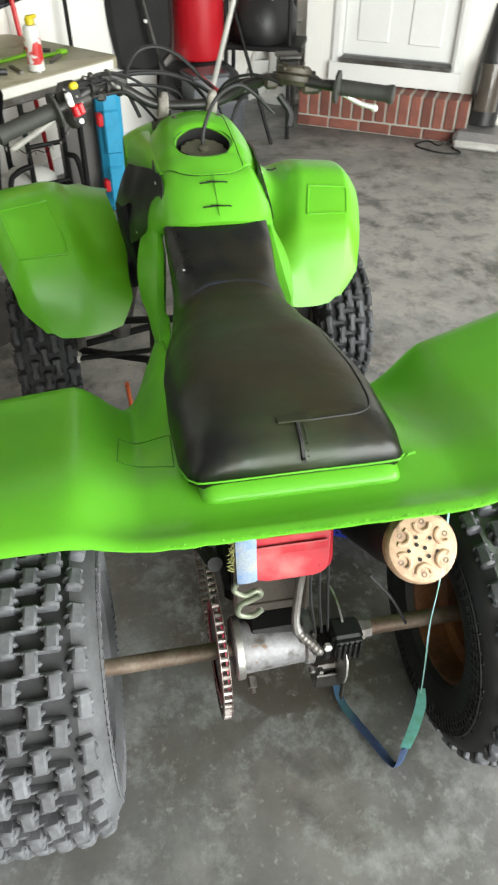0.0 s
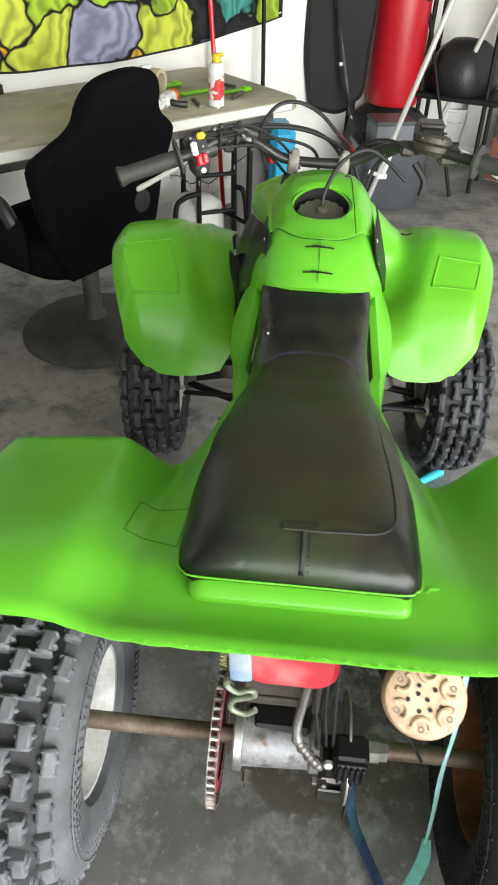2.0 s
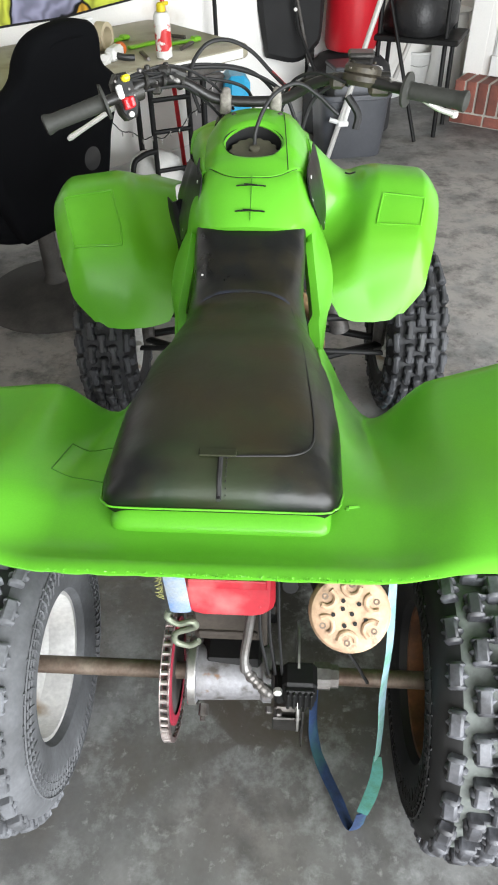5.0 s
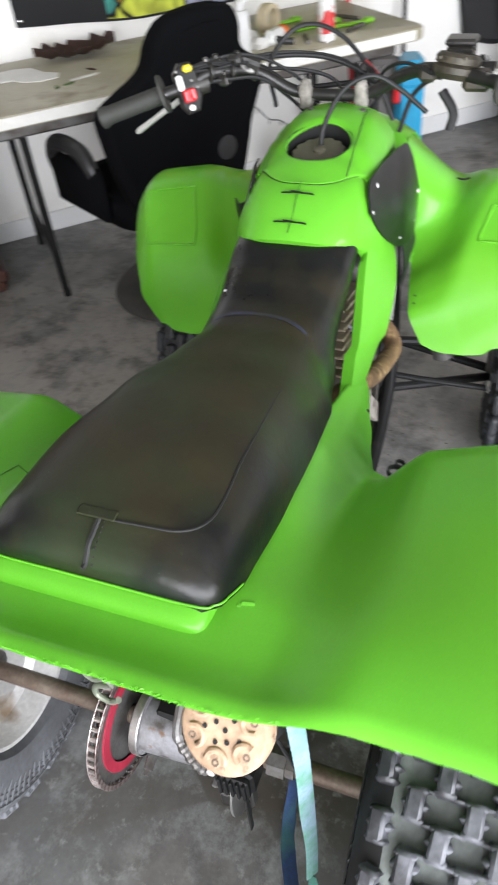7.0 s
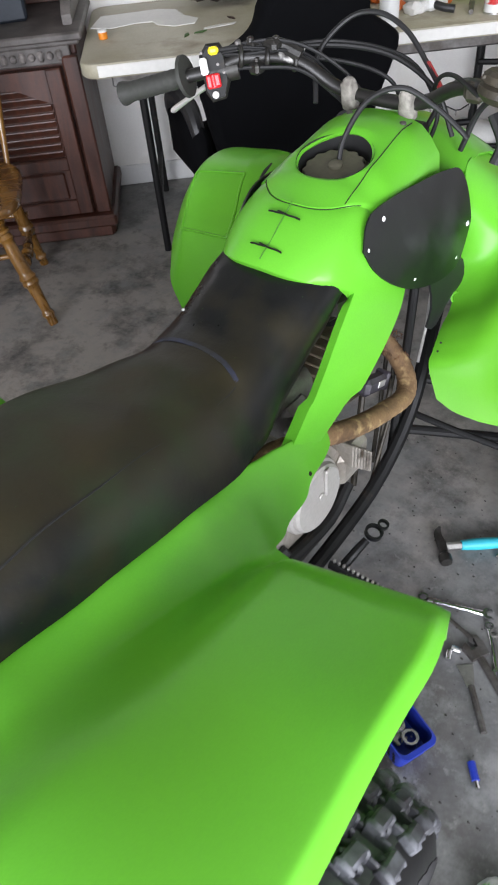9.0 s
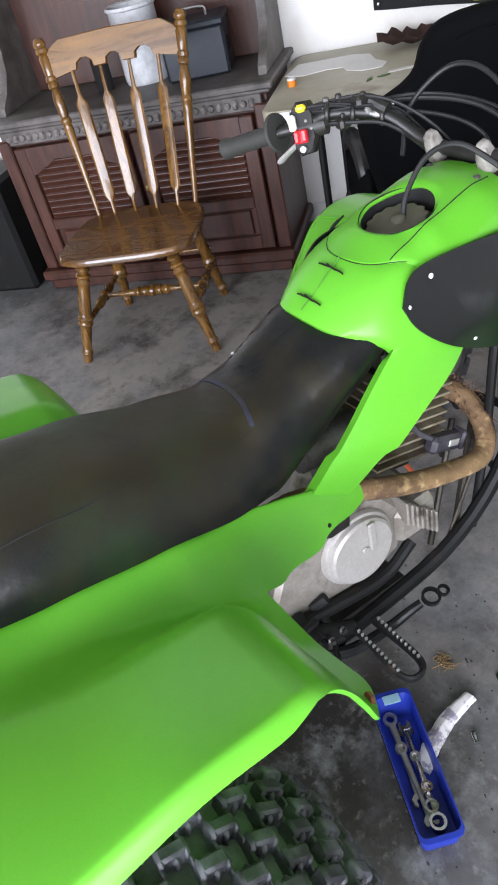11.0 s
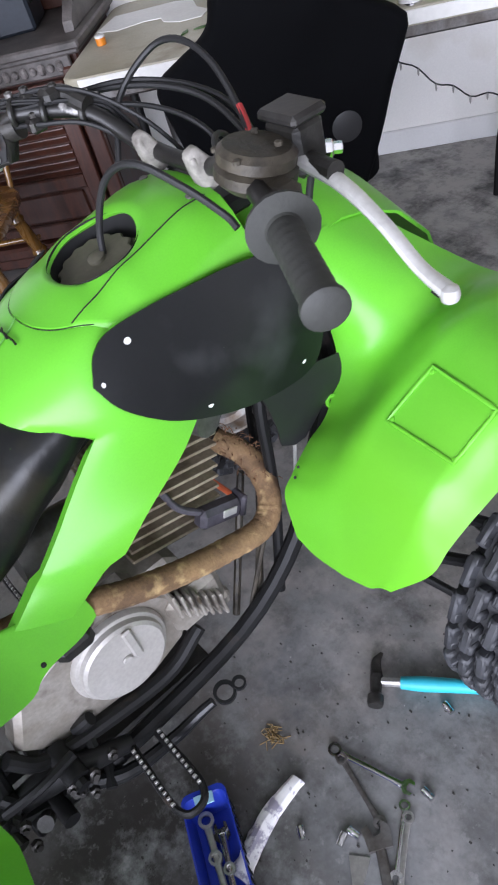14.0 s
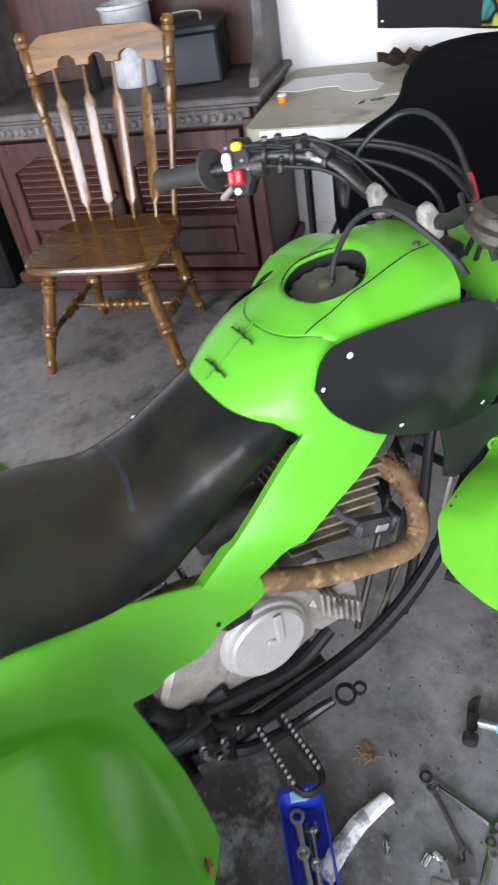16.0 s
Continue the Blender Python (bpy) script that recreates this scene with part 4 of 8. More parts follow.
def body_shell():
    rear, front = spline(R_TOP, 14) + spline(R_LOW, 30)[1:], spline(F_TOP, 14) + spline(F_LOW, 30)[1:]
    cols = []
    for k, (p, q) in enumerate(zip(rear, front)):
        low = step(9, 16, k)
        col = [p + Vector((-0.018 - 0.010 * step(0.66, 0.72, (k - 13) / 29), 0.004, -0.034)) * low + Vector((-0.004, 0.012, -0.016)) * (1 - low), p + Vector((-0.014 - 0.010 * step(0.66, 0.72, (k - 13) / 29), -0.003, -0.008)) * low + Vector((0, 0.004, -0.008)) * (1 - low)]
        bulge = 0.004 + 0.011 * math.exp(-((k - 10) / 6) ** 2) - 0.0015 * low
        out = Vector((step(0, 14, k), -0.25, 1 - step(3, 15, k) * 0.75)).normalized()
        for i in range(13):
            v = i / 12
            c = p.lerp(q, v) + out * bulge * (4 * v * (1 - v)) ** 0.8
            notch = step(0.69, 0.74, (k - 13) / 29)
            col.append(c - Vector((0.0035 + 0.004 * v, 0.001 + 0.014 * v, 0.002 - 0.004 * v)) * notch)
        cols.append(col)
    full = [[Vector((-v.x, v.y, v.z)) for v in c] for c in cols[:0:-1]] + cols
    return Geo().sheet(full, 0.004)


part("body_cover", body_shell(), GREEN, quad, "green body panel wired together along a crack, running down beside the seat", 50)


# tank cover with the round filler opening
hole_c, hole_r = Vector((-0.002, 0.853, 0)), 0.060
ringset = []
for k in range(13):
    f = k / 12
    ring = []
    for j in range(64):
        a = 2 * math.pi * j / 64
        d = Vector((math.cos(a), math.sin(a), 0))
        tx = (0.122 if d.x > 0 else -0.122) - hole_c.x
        far = tx / d.x if abs(d.x) > 1e-6 else 9
        if d.y > 0.02:
            far = min(far, (1.005 - hole_c.y) / d.y)
        elif d.y < -0.02:
            lo_r, hi_r = hole_r, min(far, 0.25)
            for _ in range(30):
                mid_r = (lo_r + hi_r) / 2
                q = hole_c + d * mid_r
                lo_r, hi_r = (mid_r, hi_r) if q.y > seam_y(q.x) + 0.0012 else (lo_r, mid_r)
            far = lo_r
        r = hole_r + (far - hole_r) * f
        q = hole_c + d * r
        w = 0.126 - 0.012 * step(0.73, 1.0, q.y)
        q.x *= 1 - 0.10 * step(0.8, 1.0, q.y) * f
        z = body_z(q.x, q.y, w) + 0.0022
        ring.append((q.x, q.y, z - (0.006 if k == 0 else 0)))
    ringset.append(ring)
ringset.append([(x * (1.05 if abs(x) > 0.085 else 1), y, z - (0.05 if abs(x) > 0.085 and y > 0.775 else 0.004)) for x, y, z in ringset[-1]])
tank_cover = part("tank_cover", Geo().sheet(ringset, 0.005, True), GREEN, quad, "green tank cover with round filler opening", 60)
grooves = Geo()
grooves.tube([(0.074 - 0.014 * k / 20, 0.766 + 0.225 * k / 20, body_z(0.074 - 0.014 * k / 20, 0.766 + 0.225 * k / 20, 0.126 - 0.012 * step(0.73, 1.0, 0.766 + 0.225 * k / 20)) + 0.0024) for k in range(21)], 0.0009, 6)
grooves.tube([(-0.092 + 0.184 * k / 24, seam_y(-0.092 + 0.184 * k / 24) - 0.0004, body_z(-0.092 + 0.184 * k / 24, seam_y(-0.092 + 0.184 * k / 24), 0.127) + 0.0004) for k in range(25)], 0.0007, 5)
part("panel_gap", grooves, DARK, tank_cover)
for sx in (1, -1):
    part("tank_bolt", Geo().lathe([(0.006, 0), (0.006, 0.003), (0.003, 0.0045), (0.001, 0.0045)], 10, axis_pose((sx * 0.052, 0.975, body_z(0.052, 0.975, 0.115) + 0.001), (sx * 0.055, 0.96, 1.2))), DULL, tank_cover, "small dull bolt")
part("side_slit", Geo().tube([(-0.117, 0.790, 0.918), (-0.118, 0.812, 0.929), (-0.117, 0.832, 0.937)], [0.001, 0.0032, 0.0015], 6, 10), DARK, quad, "dark slit beside the tank")
# wire stitches over the crack
for yy in (0.708, 0.658):
    top = 0.0075
    w = Geo().tube([(-0.030 + 0.060 * k / 8, yy + 0.0006 * math.sin(k * 2.1), body_z(-0.030 + 0.060 * k / 8, yy) + top) for k in range(9)], 0.0016, 5)
    w.tube([(-0.014, yy + 0.003, body_z(0, yy) + top + 0.001), (0.0, yy - 0.001, body_z(0, yy) + top + 0.002), (0.014, yy - 0.003, body_z(0, yy) + top + 0.001)], 0.0013, 5)
    part("wire_stitch", w, BLACK, quad, "twisted black wire stitch")
part("crack_line", Geo().tube([(0.001, 0.64 + 0.088 * k / 8, body_z(0, 0.64 + 0.088 * k / 8) + 0.0052) for k in range(9)], 0.0010, 5), GREEN_SHADED, quad)
# tank under the opening
part("filler_ring", Geo().lathe([(0.064, 0.002), (0.062, -0.03), (0.06, -0.055), (0.045, -0.055)], 40, pose(-0.002, 0.853, 0.9635, 11, 0, 0), False), DARK, quad)
tank = Geo().prism([((0.051 + 0.0022 * math.cos(14 * a)) * math.cos(a), (0.051 + 0.0022 * math.cos(14 * a)) * math.sin(a)) for a in (2 * math.pi * k / 112 for k in range(112))], 0.02, pose(-0.002, 0.853, 0.928, 11, 0, 0), 0.002)
tank.lathe([(0.075, -0.05), (0.07, -0.034), (0.052, -0.030)], 40, pose(-0.002, 0.853, 0.958, 11, 0, 0), False).lathe([(0.012, 0.019), (0.012, 0.026), (0.008, 0.028), (0.001, 0.028)], 16, pose(0.0, 0.857, 0.928, 11, 0, 0))
part("fuel_tank", tank, BRASSY, quad, "dirty olive fuel tank with toothed filler neck")
part("vent_hose", Geo().tube([(0.0, 0.86, 0.935), (0.003, 0.87, 0.985), (0.035, 0.885, 1.045), (0.085, 0.9, 1.068), (0.13, 0.925, 1.04), (0.165, 0.946, 1.005), (0.180, 0.948, 0.992)], 0.0044, 10, 40), RUBBER, quad, "black rubber vent hose")

# side panels, tongues and black patches, both sides
SHROUD = [(0.741, 0.882), (0.762, 0.916), (0.80, 0.930), (0.90, 0.927), (0.985, 0.915), (1.045, 0.896), (1.066, 0.84), (1.056, 0.775), (1.025, 0.732), (0.95, 0.735), (0.865, 0.762), (0.80, 0.80), (0.757, 0.843)]
BOLTS = [(0.802, 0.909), (0.754, 0.879), (0.858, 0.785), (1.010, 0.751), (1.048, 0.800), (1.031, 0.884)]


def shroud_x(y, z):
    return 0.1455 + 0.012 * math.sin(math.pi * min(max((y - 0.74) / 0.33, 0), 1)) + 0.05 * max(y - 0.86, 0) - 0.36 * max(z - 0.80, 0) ** 1.1


for sx in (1, -1):
    part("rivet", Geo().lathe([(0.004, 0), (0.003, 0.002), (0.0005, 0.003)], 10, axis_pose((sx * 0.180, 0.512, rear_z(0.180, 0.512)), (sx * 0.4, 0.5, 0.75))), DARK, rear_fender)
    g = Geo()
    outline = spline([(y, z, 0) for y, z in SHROUD + SHROUD[:1]], 60)[:-1]
    mid = Vector((sum(v.x for v in outline) / len(outline), sum(v.y for v in outline) / len(outline), 0))
    rows = []
    for k in range(8):
        f = 0.004 + 0.996 * k / 7
        row = []
        for v in outline:
            y, z = mid.x + (v.x - mid.x) * f, mid.y + (v.y - mid.y) * f
            row.append(((shroud_x(y, z) + 0.002 * noise.noise((y * 14, z * 14, 5))) * (1 if sx > 0 else -0.98 - 1.25 * max(y - 0.75, 0)) + (0 if sx > 0 else 0.010), y - (0 if sx > 0 else 0.02), z - (0 if sx > 0 else 0.004 + 0.030 * step(0.78, 1.0, y))))
        rows.append(row if sx > 0 else row[::-1])
    shroud = part("side_patch", g.sheet(rows, 0.003, True), SHEET, quad, "black plastic sheet screwed over the side", 40)
    for y, z in BOLTS[:6 if sx > 0 else 3]:
        x = shroud_x(y, z)
        part("screw", Geo().lathe([(0.0056, 0), (0.0056, 0.002), (0.0040, 0.0042), (0.0005, 0.0046)], 12, axis_pose((x - 0.001, y, z), (x + 0.1, y, z + 0.03)) if sx > 0 else axis_pose((-(x - 0.001) * (0.98 + 1.25 * max(y - 0.75, 0)) + 0.010, y - 0.02, z - 0.004 - 0.030 * step(0.78, 1.0, y)), (-(x + 0.1), y - 0.05, z))), SCREW, shroud, "shiny screw head")
    # grey inner flap below the patch
    rows = []
    for i in range(7):
        a, b = Vector((0.142, 0.935 + 0.17 * i / 6, 0.748 - 0.05 * i / 6)), Vector((0.145, 0.950 + 0.130 * i / 6, 0.625 - 0.02 * math.sin(i)))
        rows.append([(sx * (a.lerp(b, j / 5).x + 0.010 * math.sin(math.pi * j / 5)), a.lerp(b, j / 5).y, a.lerp(b, j / 5).z) for j in range(6)][::sx])
    flap = Geo().sheet(rows, 0.004)
    part("inner_flap", flap, mat("dull_black_flap", (0.014, 0.014, 0.015), 0.45, var=0.25) if sx > 0 else bpy.data.materials["dull_black_flap"], quad, "", 60)

# torn black flap filling the gap below the patch on one side
rows = []
for i in range(9):
    f = i / 8
    rows.append([(-0.148 - (0.062 - 0.022 * f) * j / 6 - 0.003 * math.sin(9 * f + j), 0.905 + 0.012 * math.sin(j * 1.1 + 3 * f), 0.815 - 0.225 * f + 0.004 * math.sin(2.3 * j)) for j in range(7)])
part("gap_flap", Geo().sheet(rows[::-1], 0.003), SHEET, quad, "torn black plastic flap beside the tank", 60)

# front fenders with the nose between them
RIGHT = [  # inner edge, valley, ridge, outer edge and lip, from the low rear edge forward
    [(0.213, 0.893, 0.514), (0.250, 0.893, 0.500), (0.300, 0.897, 0.496), (0.350, 0.905, 0.499), (0.382, 0.914, 0.525)],
    [(0.180, 0.912, 0.568), (0.225, 0.922, 0.577), (0.275, 0.933, 0.584), (0.390, 0.936, 0.586), (0.428, 0.942, 0.577)],
    [(0.168, 0.955, 0.600), (0.215, 0.968, 0.628), (0.265, 0.977, 0.672), (0.405, 0.974, 0.680), (0.445, 0.982, 0.640)],
    [(0.155, 1.040, 0.630), (0.213, 1.040, 0.668), (0.270, 1.034, 0.716), (0.413, 1.024, 0.715), (0.456, 1.030, 0.674)],
    [(0.142, 1.085, 0.700), (0.217, 1.092, 0.712), (0.287, 1.098, 0.760), (0.424, 1.080, 0.754), (0.466, 1.092, 0.715)],
    [(0.138, 1.075, 0.815), (0.222, 1.150, 0.752), (0.295, 1.160, 0.785), (0.430, 1.155, 0.778), (0.470, 1.160, 0.738)],
    [(0.122, 1.100, 0.884), (0.220, 1.230, 0.765), (0.295, 1.250, 0.778), (0.425, 1.250, 0.768), (0.464, 1.250, 0.728)],
    [(0.112, 1.200, 0.868), (0.200, 1.320, 0.742), (0.280, 1.340, 0.728), (0.410, 1.340, 0.718), (0.446, 1.330, 0.680)],
]
r_along = []
for k in range(5):
    line = [Vector(row[k]) + Vector(((0, 0, 0.002, -0.004, -0.002)[k], 0, 0)) for row in RIGHT]
    line[2:3] = [line[1].lerp(line[2], 0.60), line[2] + (line[1].lerp(line[3], 0.5) - line[2]) * 0.28, line[2].lerp(line[3], 0.40)]   # a firm fold across the fender
    r_along.append(spline(line, 50))
r_across = []
for j in range(50):
    inner, valley, ridge, outer, lip_edge = (line[j] for line in r_along)
    r_across.append(spline([inner, valley, valley.lerp(ridge, 0.72), ridge.lerp(outer, 0.06), ridge.lerp(outer, 0.30), ridge.lerp(outer, 0.86), outer.lerp(lip_edge, 0.10), outer.lerp(lip_edge, 0.55), outer.lerp(lip_edge, 0.98) + Vector((0, 0, -0.010))], 41))


def right_point(s, t):
    """s, t: 0 to 1 across and along."""
    x, y = s * 40, t * 49
    i, j = min(int(x), 39), min(int(y), 48)
    a, b = r_across[j][i].lerp(r_across[j][i + 1], x - i), r_across[j + 1][i].lerp(r_across[j + 1][i + 1], x - i)
    return a.lerp(b, y - j)


LEFT_TURN = pose(-0.405, 0.992, -0.004, 0, 0, 9) @ pose(0.345, -1.05, 0)


def left_point(s, t):
    """The other fender: mirrored, knocked outwards and back."""
    q, v = right_point(s, t), right_point(0.16, t)
    low = step(0.42, 0.60, t) * step(0.16, 0.10, s)
    q = q.lerp(Vector((v.x - 0.095 * (1 - s / 0.16), v.y + 0.2 * (q.y - v.y), v.z - 0.015 * (1 - s / 0.16))), low)
    q.x -= 0.026 * step(0.20, 0.0, s) * (1 - low)
    return LEFT_TURN @ Vector((-q.x, q.y, q.z))


rows = [[r_across[j][i] for j in range(50)] for i in range(41)]
right_fender = part("front_fender", Geo().sheet(rows, 0.005), GREEN, quad, "green front fender with an embossed square", 85)
rows = [[left_point(i / 40, j / 49) for j in range(50)] for i in range(41)]
left_fender = part("front_fender", Geo().sheet(rows[::-1], 0.005), GREEN, quad, "green front fender with an embossed rectangle", 85)
for fender, fn, loop in ((right_fender, right_point, [(0.465, 0.665), (0.72, 0.665), (0.72, 0.528), (0.465, 0.528), (0.465, 0.665)]), (left_fender, left_point, [(0.41, 0.715), (0.765, 0.715), (0.745, 0.415), (0.44, 0.415), (0.41, 0.715)])):
    g, pts = Geo(), []
    for (s0, t0), (s1, t1) in zip(loop, loop[1:]):
        for k in range(8):
            pts.append(fn(s0 + (s1 - s0) * k / 8, t0 + (t1 - t0) * k / 8) + Vector((0, -0.0004, 0.0004)))
    g.tube(pts + pts[:1], 0.0030, 6)
    part("embossed_frame", g, GREEN, fender, "", 60)
    for s0, t0 in loop[:4]:
        c = fn(0.9 * s0 + 0.1 * (loop[0][0] + loop[1][0]) / 2, 0.86 * t0 + 0.14 * (loop[0][1] + loop[2][1]) / 2)
        part("stud", Geo().lathe([(0.004, 0), (0.0035, 0.002), (0.001, 0.0026)], 10, axis_pose(c, c + Vector((0, -0.05, 0.08)))), GREEN, fender)
part("drain_ring", Geo().lathe([(0.010, -0.002), (0.013, 0), (0.010, 0.002), (0.007, 0), (0.010, -0.002)], 18, axis_pose((0.158, 1.052, 0.640), (0.30, 0.95, 0.70)), False), GREEN, right_fender)
for y, z in ((0.925, 0.592), (0.935, 0.606), (0.945, 0.620)):
    part("rivet_hole", Geo().lathe([(0.0022, 0), (0.0022, 0.001), (0.0004, 0.001)], 8, axis_pose((0.184, y, z - 0.014), (0.25, y - 0.08, z + 0.05))), DARK, right_fender)
part("slit", Geo().tube([(0.222, 1.205, 0.768), (0.236, 1.202, 0.767), (0.250, 1.206, 0.770)], 0.0022, 5, 8), DARK, right_fender)
rows = []
for i in range(21):
    x = -0.170 + 0.292 * i / 20
    c = (x + 0.03) / 0.155
    rows.append([(x, y, z + h * (1 - c * c)) for y, z, h in ((1.062, 0.862, 0.030), (1.10, 0.880, 0.042), (1.15, 0.882, 0.048), (1.20, 0.868, 0.052), (1.26, 0.835, 0.050), (1.32, 0.77, 0.04), (1.36, 0.66, 0.02))])
part("nose", Geo().sheet(rows, 0.005), GREEN, quad, "green nose panel between the front fenders", 60)

rows = []
for i in range(15):
    f = i / 14
    y = 0.792 + 0.30 * f
    a = Vector((-0.100 - 0.006 * f, y, body_z(0.102, min(y, 1.03), 0.126 - 0.012 * step(0.73, 1.0, y)) - 0.004 - 0.020 * f))
    b = Vector((-0.106 - 0.060 * f ** 0.8, y, 0.908 - 0.040 * f))
    rows.append([a.lerp(b, j / 8) + Vector((-0.5, 0, 1)).normalized() * (0.006 + 0.010 * f) * math.sin(math.pi * j / 8) for j in range(9)] + [b + Vector((0.004, 0, -0.020)), b + Vector((0.016, 0, -0.040))])
part("tank_flank", Geo().sheet(rows[::-1], 0.004), GREEN, quad, "green flank swelling out from the tank cover to the nose", 60)

# handlebar
GREASY = mat("greasy_black_paint", (0.024, 0.022, 0.0185), 0.46, 0.1, col2=(0.006, 0.0058, 0.0052), scale=30, var=0.35, fine=160, bump=0.5, bump_mm=1.5)
GRIME = mat("oily_brown_grime", (0.062, 0.052, 0.035), 0.55, 0.2, col2=(0.016, 0.0135, 0.010), scale=34, var=0.35, fine=150, bump=0.6, bump_mm=1.6)
DIRTY_CAST = mat("dirty_cast_clamp", (0.34, 0.32, 0.285), 0.75, 0.1, col2=(0.075, 0.065, 0.055), scale=26, var=0.3, fine=160, bump=0.5, bump_mm=1.5)
bar_pts = [(-0.425, 0.803, 1.014), (-0.31, 0.852, 1.044), (-0.272, 0.893, 1.051), (-0.232, 0.920, 1.066), (-0.17, 0.985, 1.050), (-0.10, 1.012, 1.008), (-0.02, 1.014, 1.0), (0.06, 1.014, 1.006), (0.13, 0.995, 1.045), (0.20, 0.955, 1.064), (0.316, 0.906, 1.054), (0.425, 0.848, 1.048)]
SCUFFED = mat("scuffed_black_bar_paint", (0.016, 0.015, 0.014), 0.42, 0.2, scale=12, var=0.3, fine=140, bump=0.3)
layer(SCUFFED, (0.36, 0.35, 0.33), 26, 0.60, 0.68, 6)
bar = part("handlebar", Geo().tube(bar_pts, 0.0115, 12, 60), SCUFFED, quad, "greasy black tubular handlebar")
for x in (-0.072, 0.042):
    rings = []
    for z, wx, wy, dy in ((-0.048, 0.017, 0.019, 0.004), (-0.030, 0.0185, 0.021, 0.002), (-0.006, 0.0175, 0.021, 0), (0.006, 0.016, 0.019, -0.002), (0.018, 0.0135, 0.016, -0.004), (0.030, 0.0115, 0.012, -0.005), (0.035, 0.007, 0.008, -0.005)):
        rings.append([(wx * math.copysign(abs(math.cos(a)) ** 0.55, math.cos(a)) + 0.0022 * noise.noise((a, z * 60, x * 40)), dy + wy * math.copysign(abs(math.sin(a)) ** 0.55, math.sin(a)) + 0.0022 * noise.noise((a + 7, z * 60, x * 40)), z) for a in (2 * math.pi * j / 24 for j in range(24))])
    c = Geo().loft(rings, m=pose(x, 1.006, 1.010, 14, 6, 0) @ Matrix.Diagonal((0.74, 0.74, 0.70, 1)))
    for dx in (-0.011, 0.011):
        c.lathe([(0.0042, -0.01), (0.0042, 0.004), (0.003, 0.006), (0.001, 0.006)], 8, axis_pose((x + 0.7 * dx, 0.995, 1.018), (x + 0.7 * dx, 0.975, 1.08)))
    part("bar_clamp", c, DIRTY_CAST, bar, "dirty pale cast bar clamp", 50)
part("top_clamp_plate", Geo().box((-0.02, 1.03, 0.945), (0.16, 0.07, 0.03), 0.008).tube([(-0.02, 1.04, 0.94), (-0.01, 1.10, 0.70)], 0.022, 12), BLACK, quad)
for end, inner, name in ((Vector((-0.430, 0.801, 1.013)), Vector((-0.312, 0.849, 1.045)), "left"), (Vector((0.430, 0.846, 1.048)), Vector((0.318, 0.905, 1.054)), "right")):
    m = axis_pose(inner, end)
    ln = (end - inner).length
    prof = [(0.034, -0.004), (0.035, 0.002), (0.018, 0.005)]
    for k in range(9):
        prof += [(0.0165, 0.008 + (ln - 0.02) * k / 9), (0.0172, 0.012 + (ln - 0.02) * k / 9), (0.0172, 0.016 + (ln - 0.02) * k / 9)]
    prof += [(0.0205, ln - 0.006), (0.0205, ln), (0.016, ln + 0.003), (0.001, ln + 0.003)]
    part("grip", Geo().lathe(prof, 20, m), GRIP, bar, "worn grey rubber grip with flange")
part("lever", Geo().tube([(-0.272, 0.918, 1.038), (-0.331, 0.906, 1.003), (-0.375, 0.908, 0.977), (-0.413, 0.913, 0.954), (-0.421, 0.914, 0.949)], [0.008, 0.0075, 0.0075, 0.009, 0.007], 10, 20, flat=0.7), SILVER, bar, "silver alloy lever")
part("lever", Geo().tube([(0.245, 1.0, 1.058), (0.30, 0.998, 1.045), (0.35, 0.995, 1.02), (0.40, 0.985, 0.995), (0.436, 0.980, 0.985)], [0.011, 0.009, 0.008, 0.008, 0.0095], 10, 24, flat=0.7).lathe([(0.001, -0.009), (0.008, -0.006), (0.0095, 0), (0.008, 0.006), (0.001, 0.009)], 12, pose(0.438, 0.979, 0.984)), SILVER, bar, "silver alloy brake lever with ball end")
# left switch box
e1, e2 = Vector((0.77, 0.62, 0.12)).normalized(), Vector((-0.05, 0.25, 0.97)).normalized()
e3 = e1.cross(e2).normalized()
e2 = e3.cross(e1)
sm = Matrix.Translation(Vector((-0.270, 0.878, 1.048)) + 0.006 * e3) @ Matrix((e1, e2, e3)).transposed().to_4x4()
plate = [(-0.021, 0.030), (-0.006, 0.046), (0.016, 0.044), (0.024, 0.026), (0.024, -0.020), (0.012, -0.044), (-0.012, -0.046), (-0.021, -0.030)]
sw = part("switch_box", Geo().prism(plate, 0.030, sm @ pose(0, 0, -0.036), 0.004).tube([sm @ Vector((-0.02, 0, -0.022)), sm @ Vector((0.042, 0, -0.022))], 0.019, 14), GREASY, bar, "black handlebar switch box")
part("switch_plate", Geo().prism([(0.88 * x, 0.90 * y) for x, y in plate], 0.003, sm @ pose(0, 0, -0.0065), 0.001), BLACK, sw, "flat black switch plate")
part("red_switch", Geo().box((-0.010, -0.012, 0.002), (0.010, 0.021, 0.016), 0.0025, sm).box((0.004, -0.011, 0.002), (0.011, 0.021, 0.016), 0.0025, sm).box((-0.003, -0.012, -0.001), (0.024, 0.023, 0.008), 0.002, sm), RED, sw, "red kill switch with two tabs")
part("yellow_switch", Geo().box((0.006, 0.034, 0.002), (0.018, 0.013, 0.016), 0.004, sm), YELLOW, sw, "yellow start button")
part("white_switch", Geo().box((-0.015, 0.013, 0.002), (0.013, 0.027, 0.012), 0.003, sm).box((-0.016, 0.016, 0.008), (0.009, 0.010, 0.008), 0.002, sm), WHITE, sw, "white switch tab")
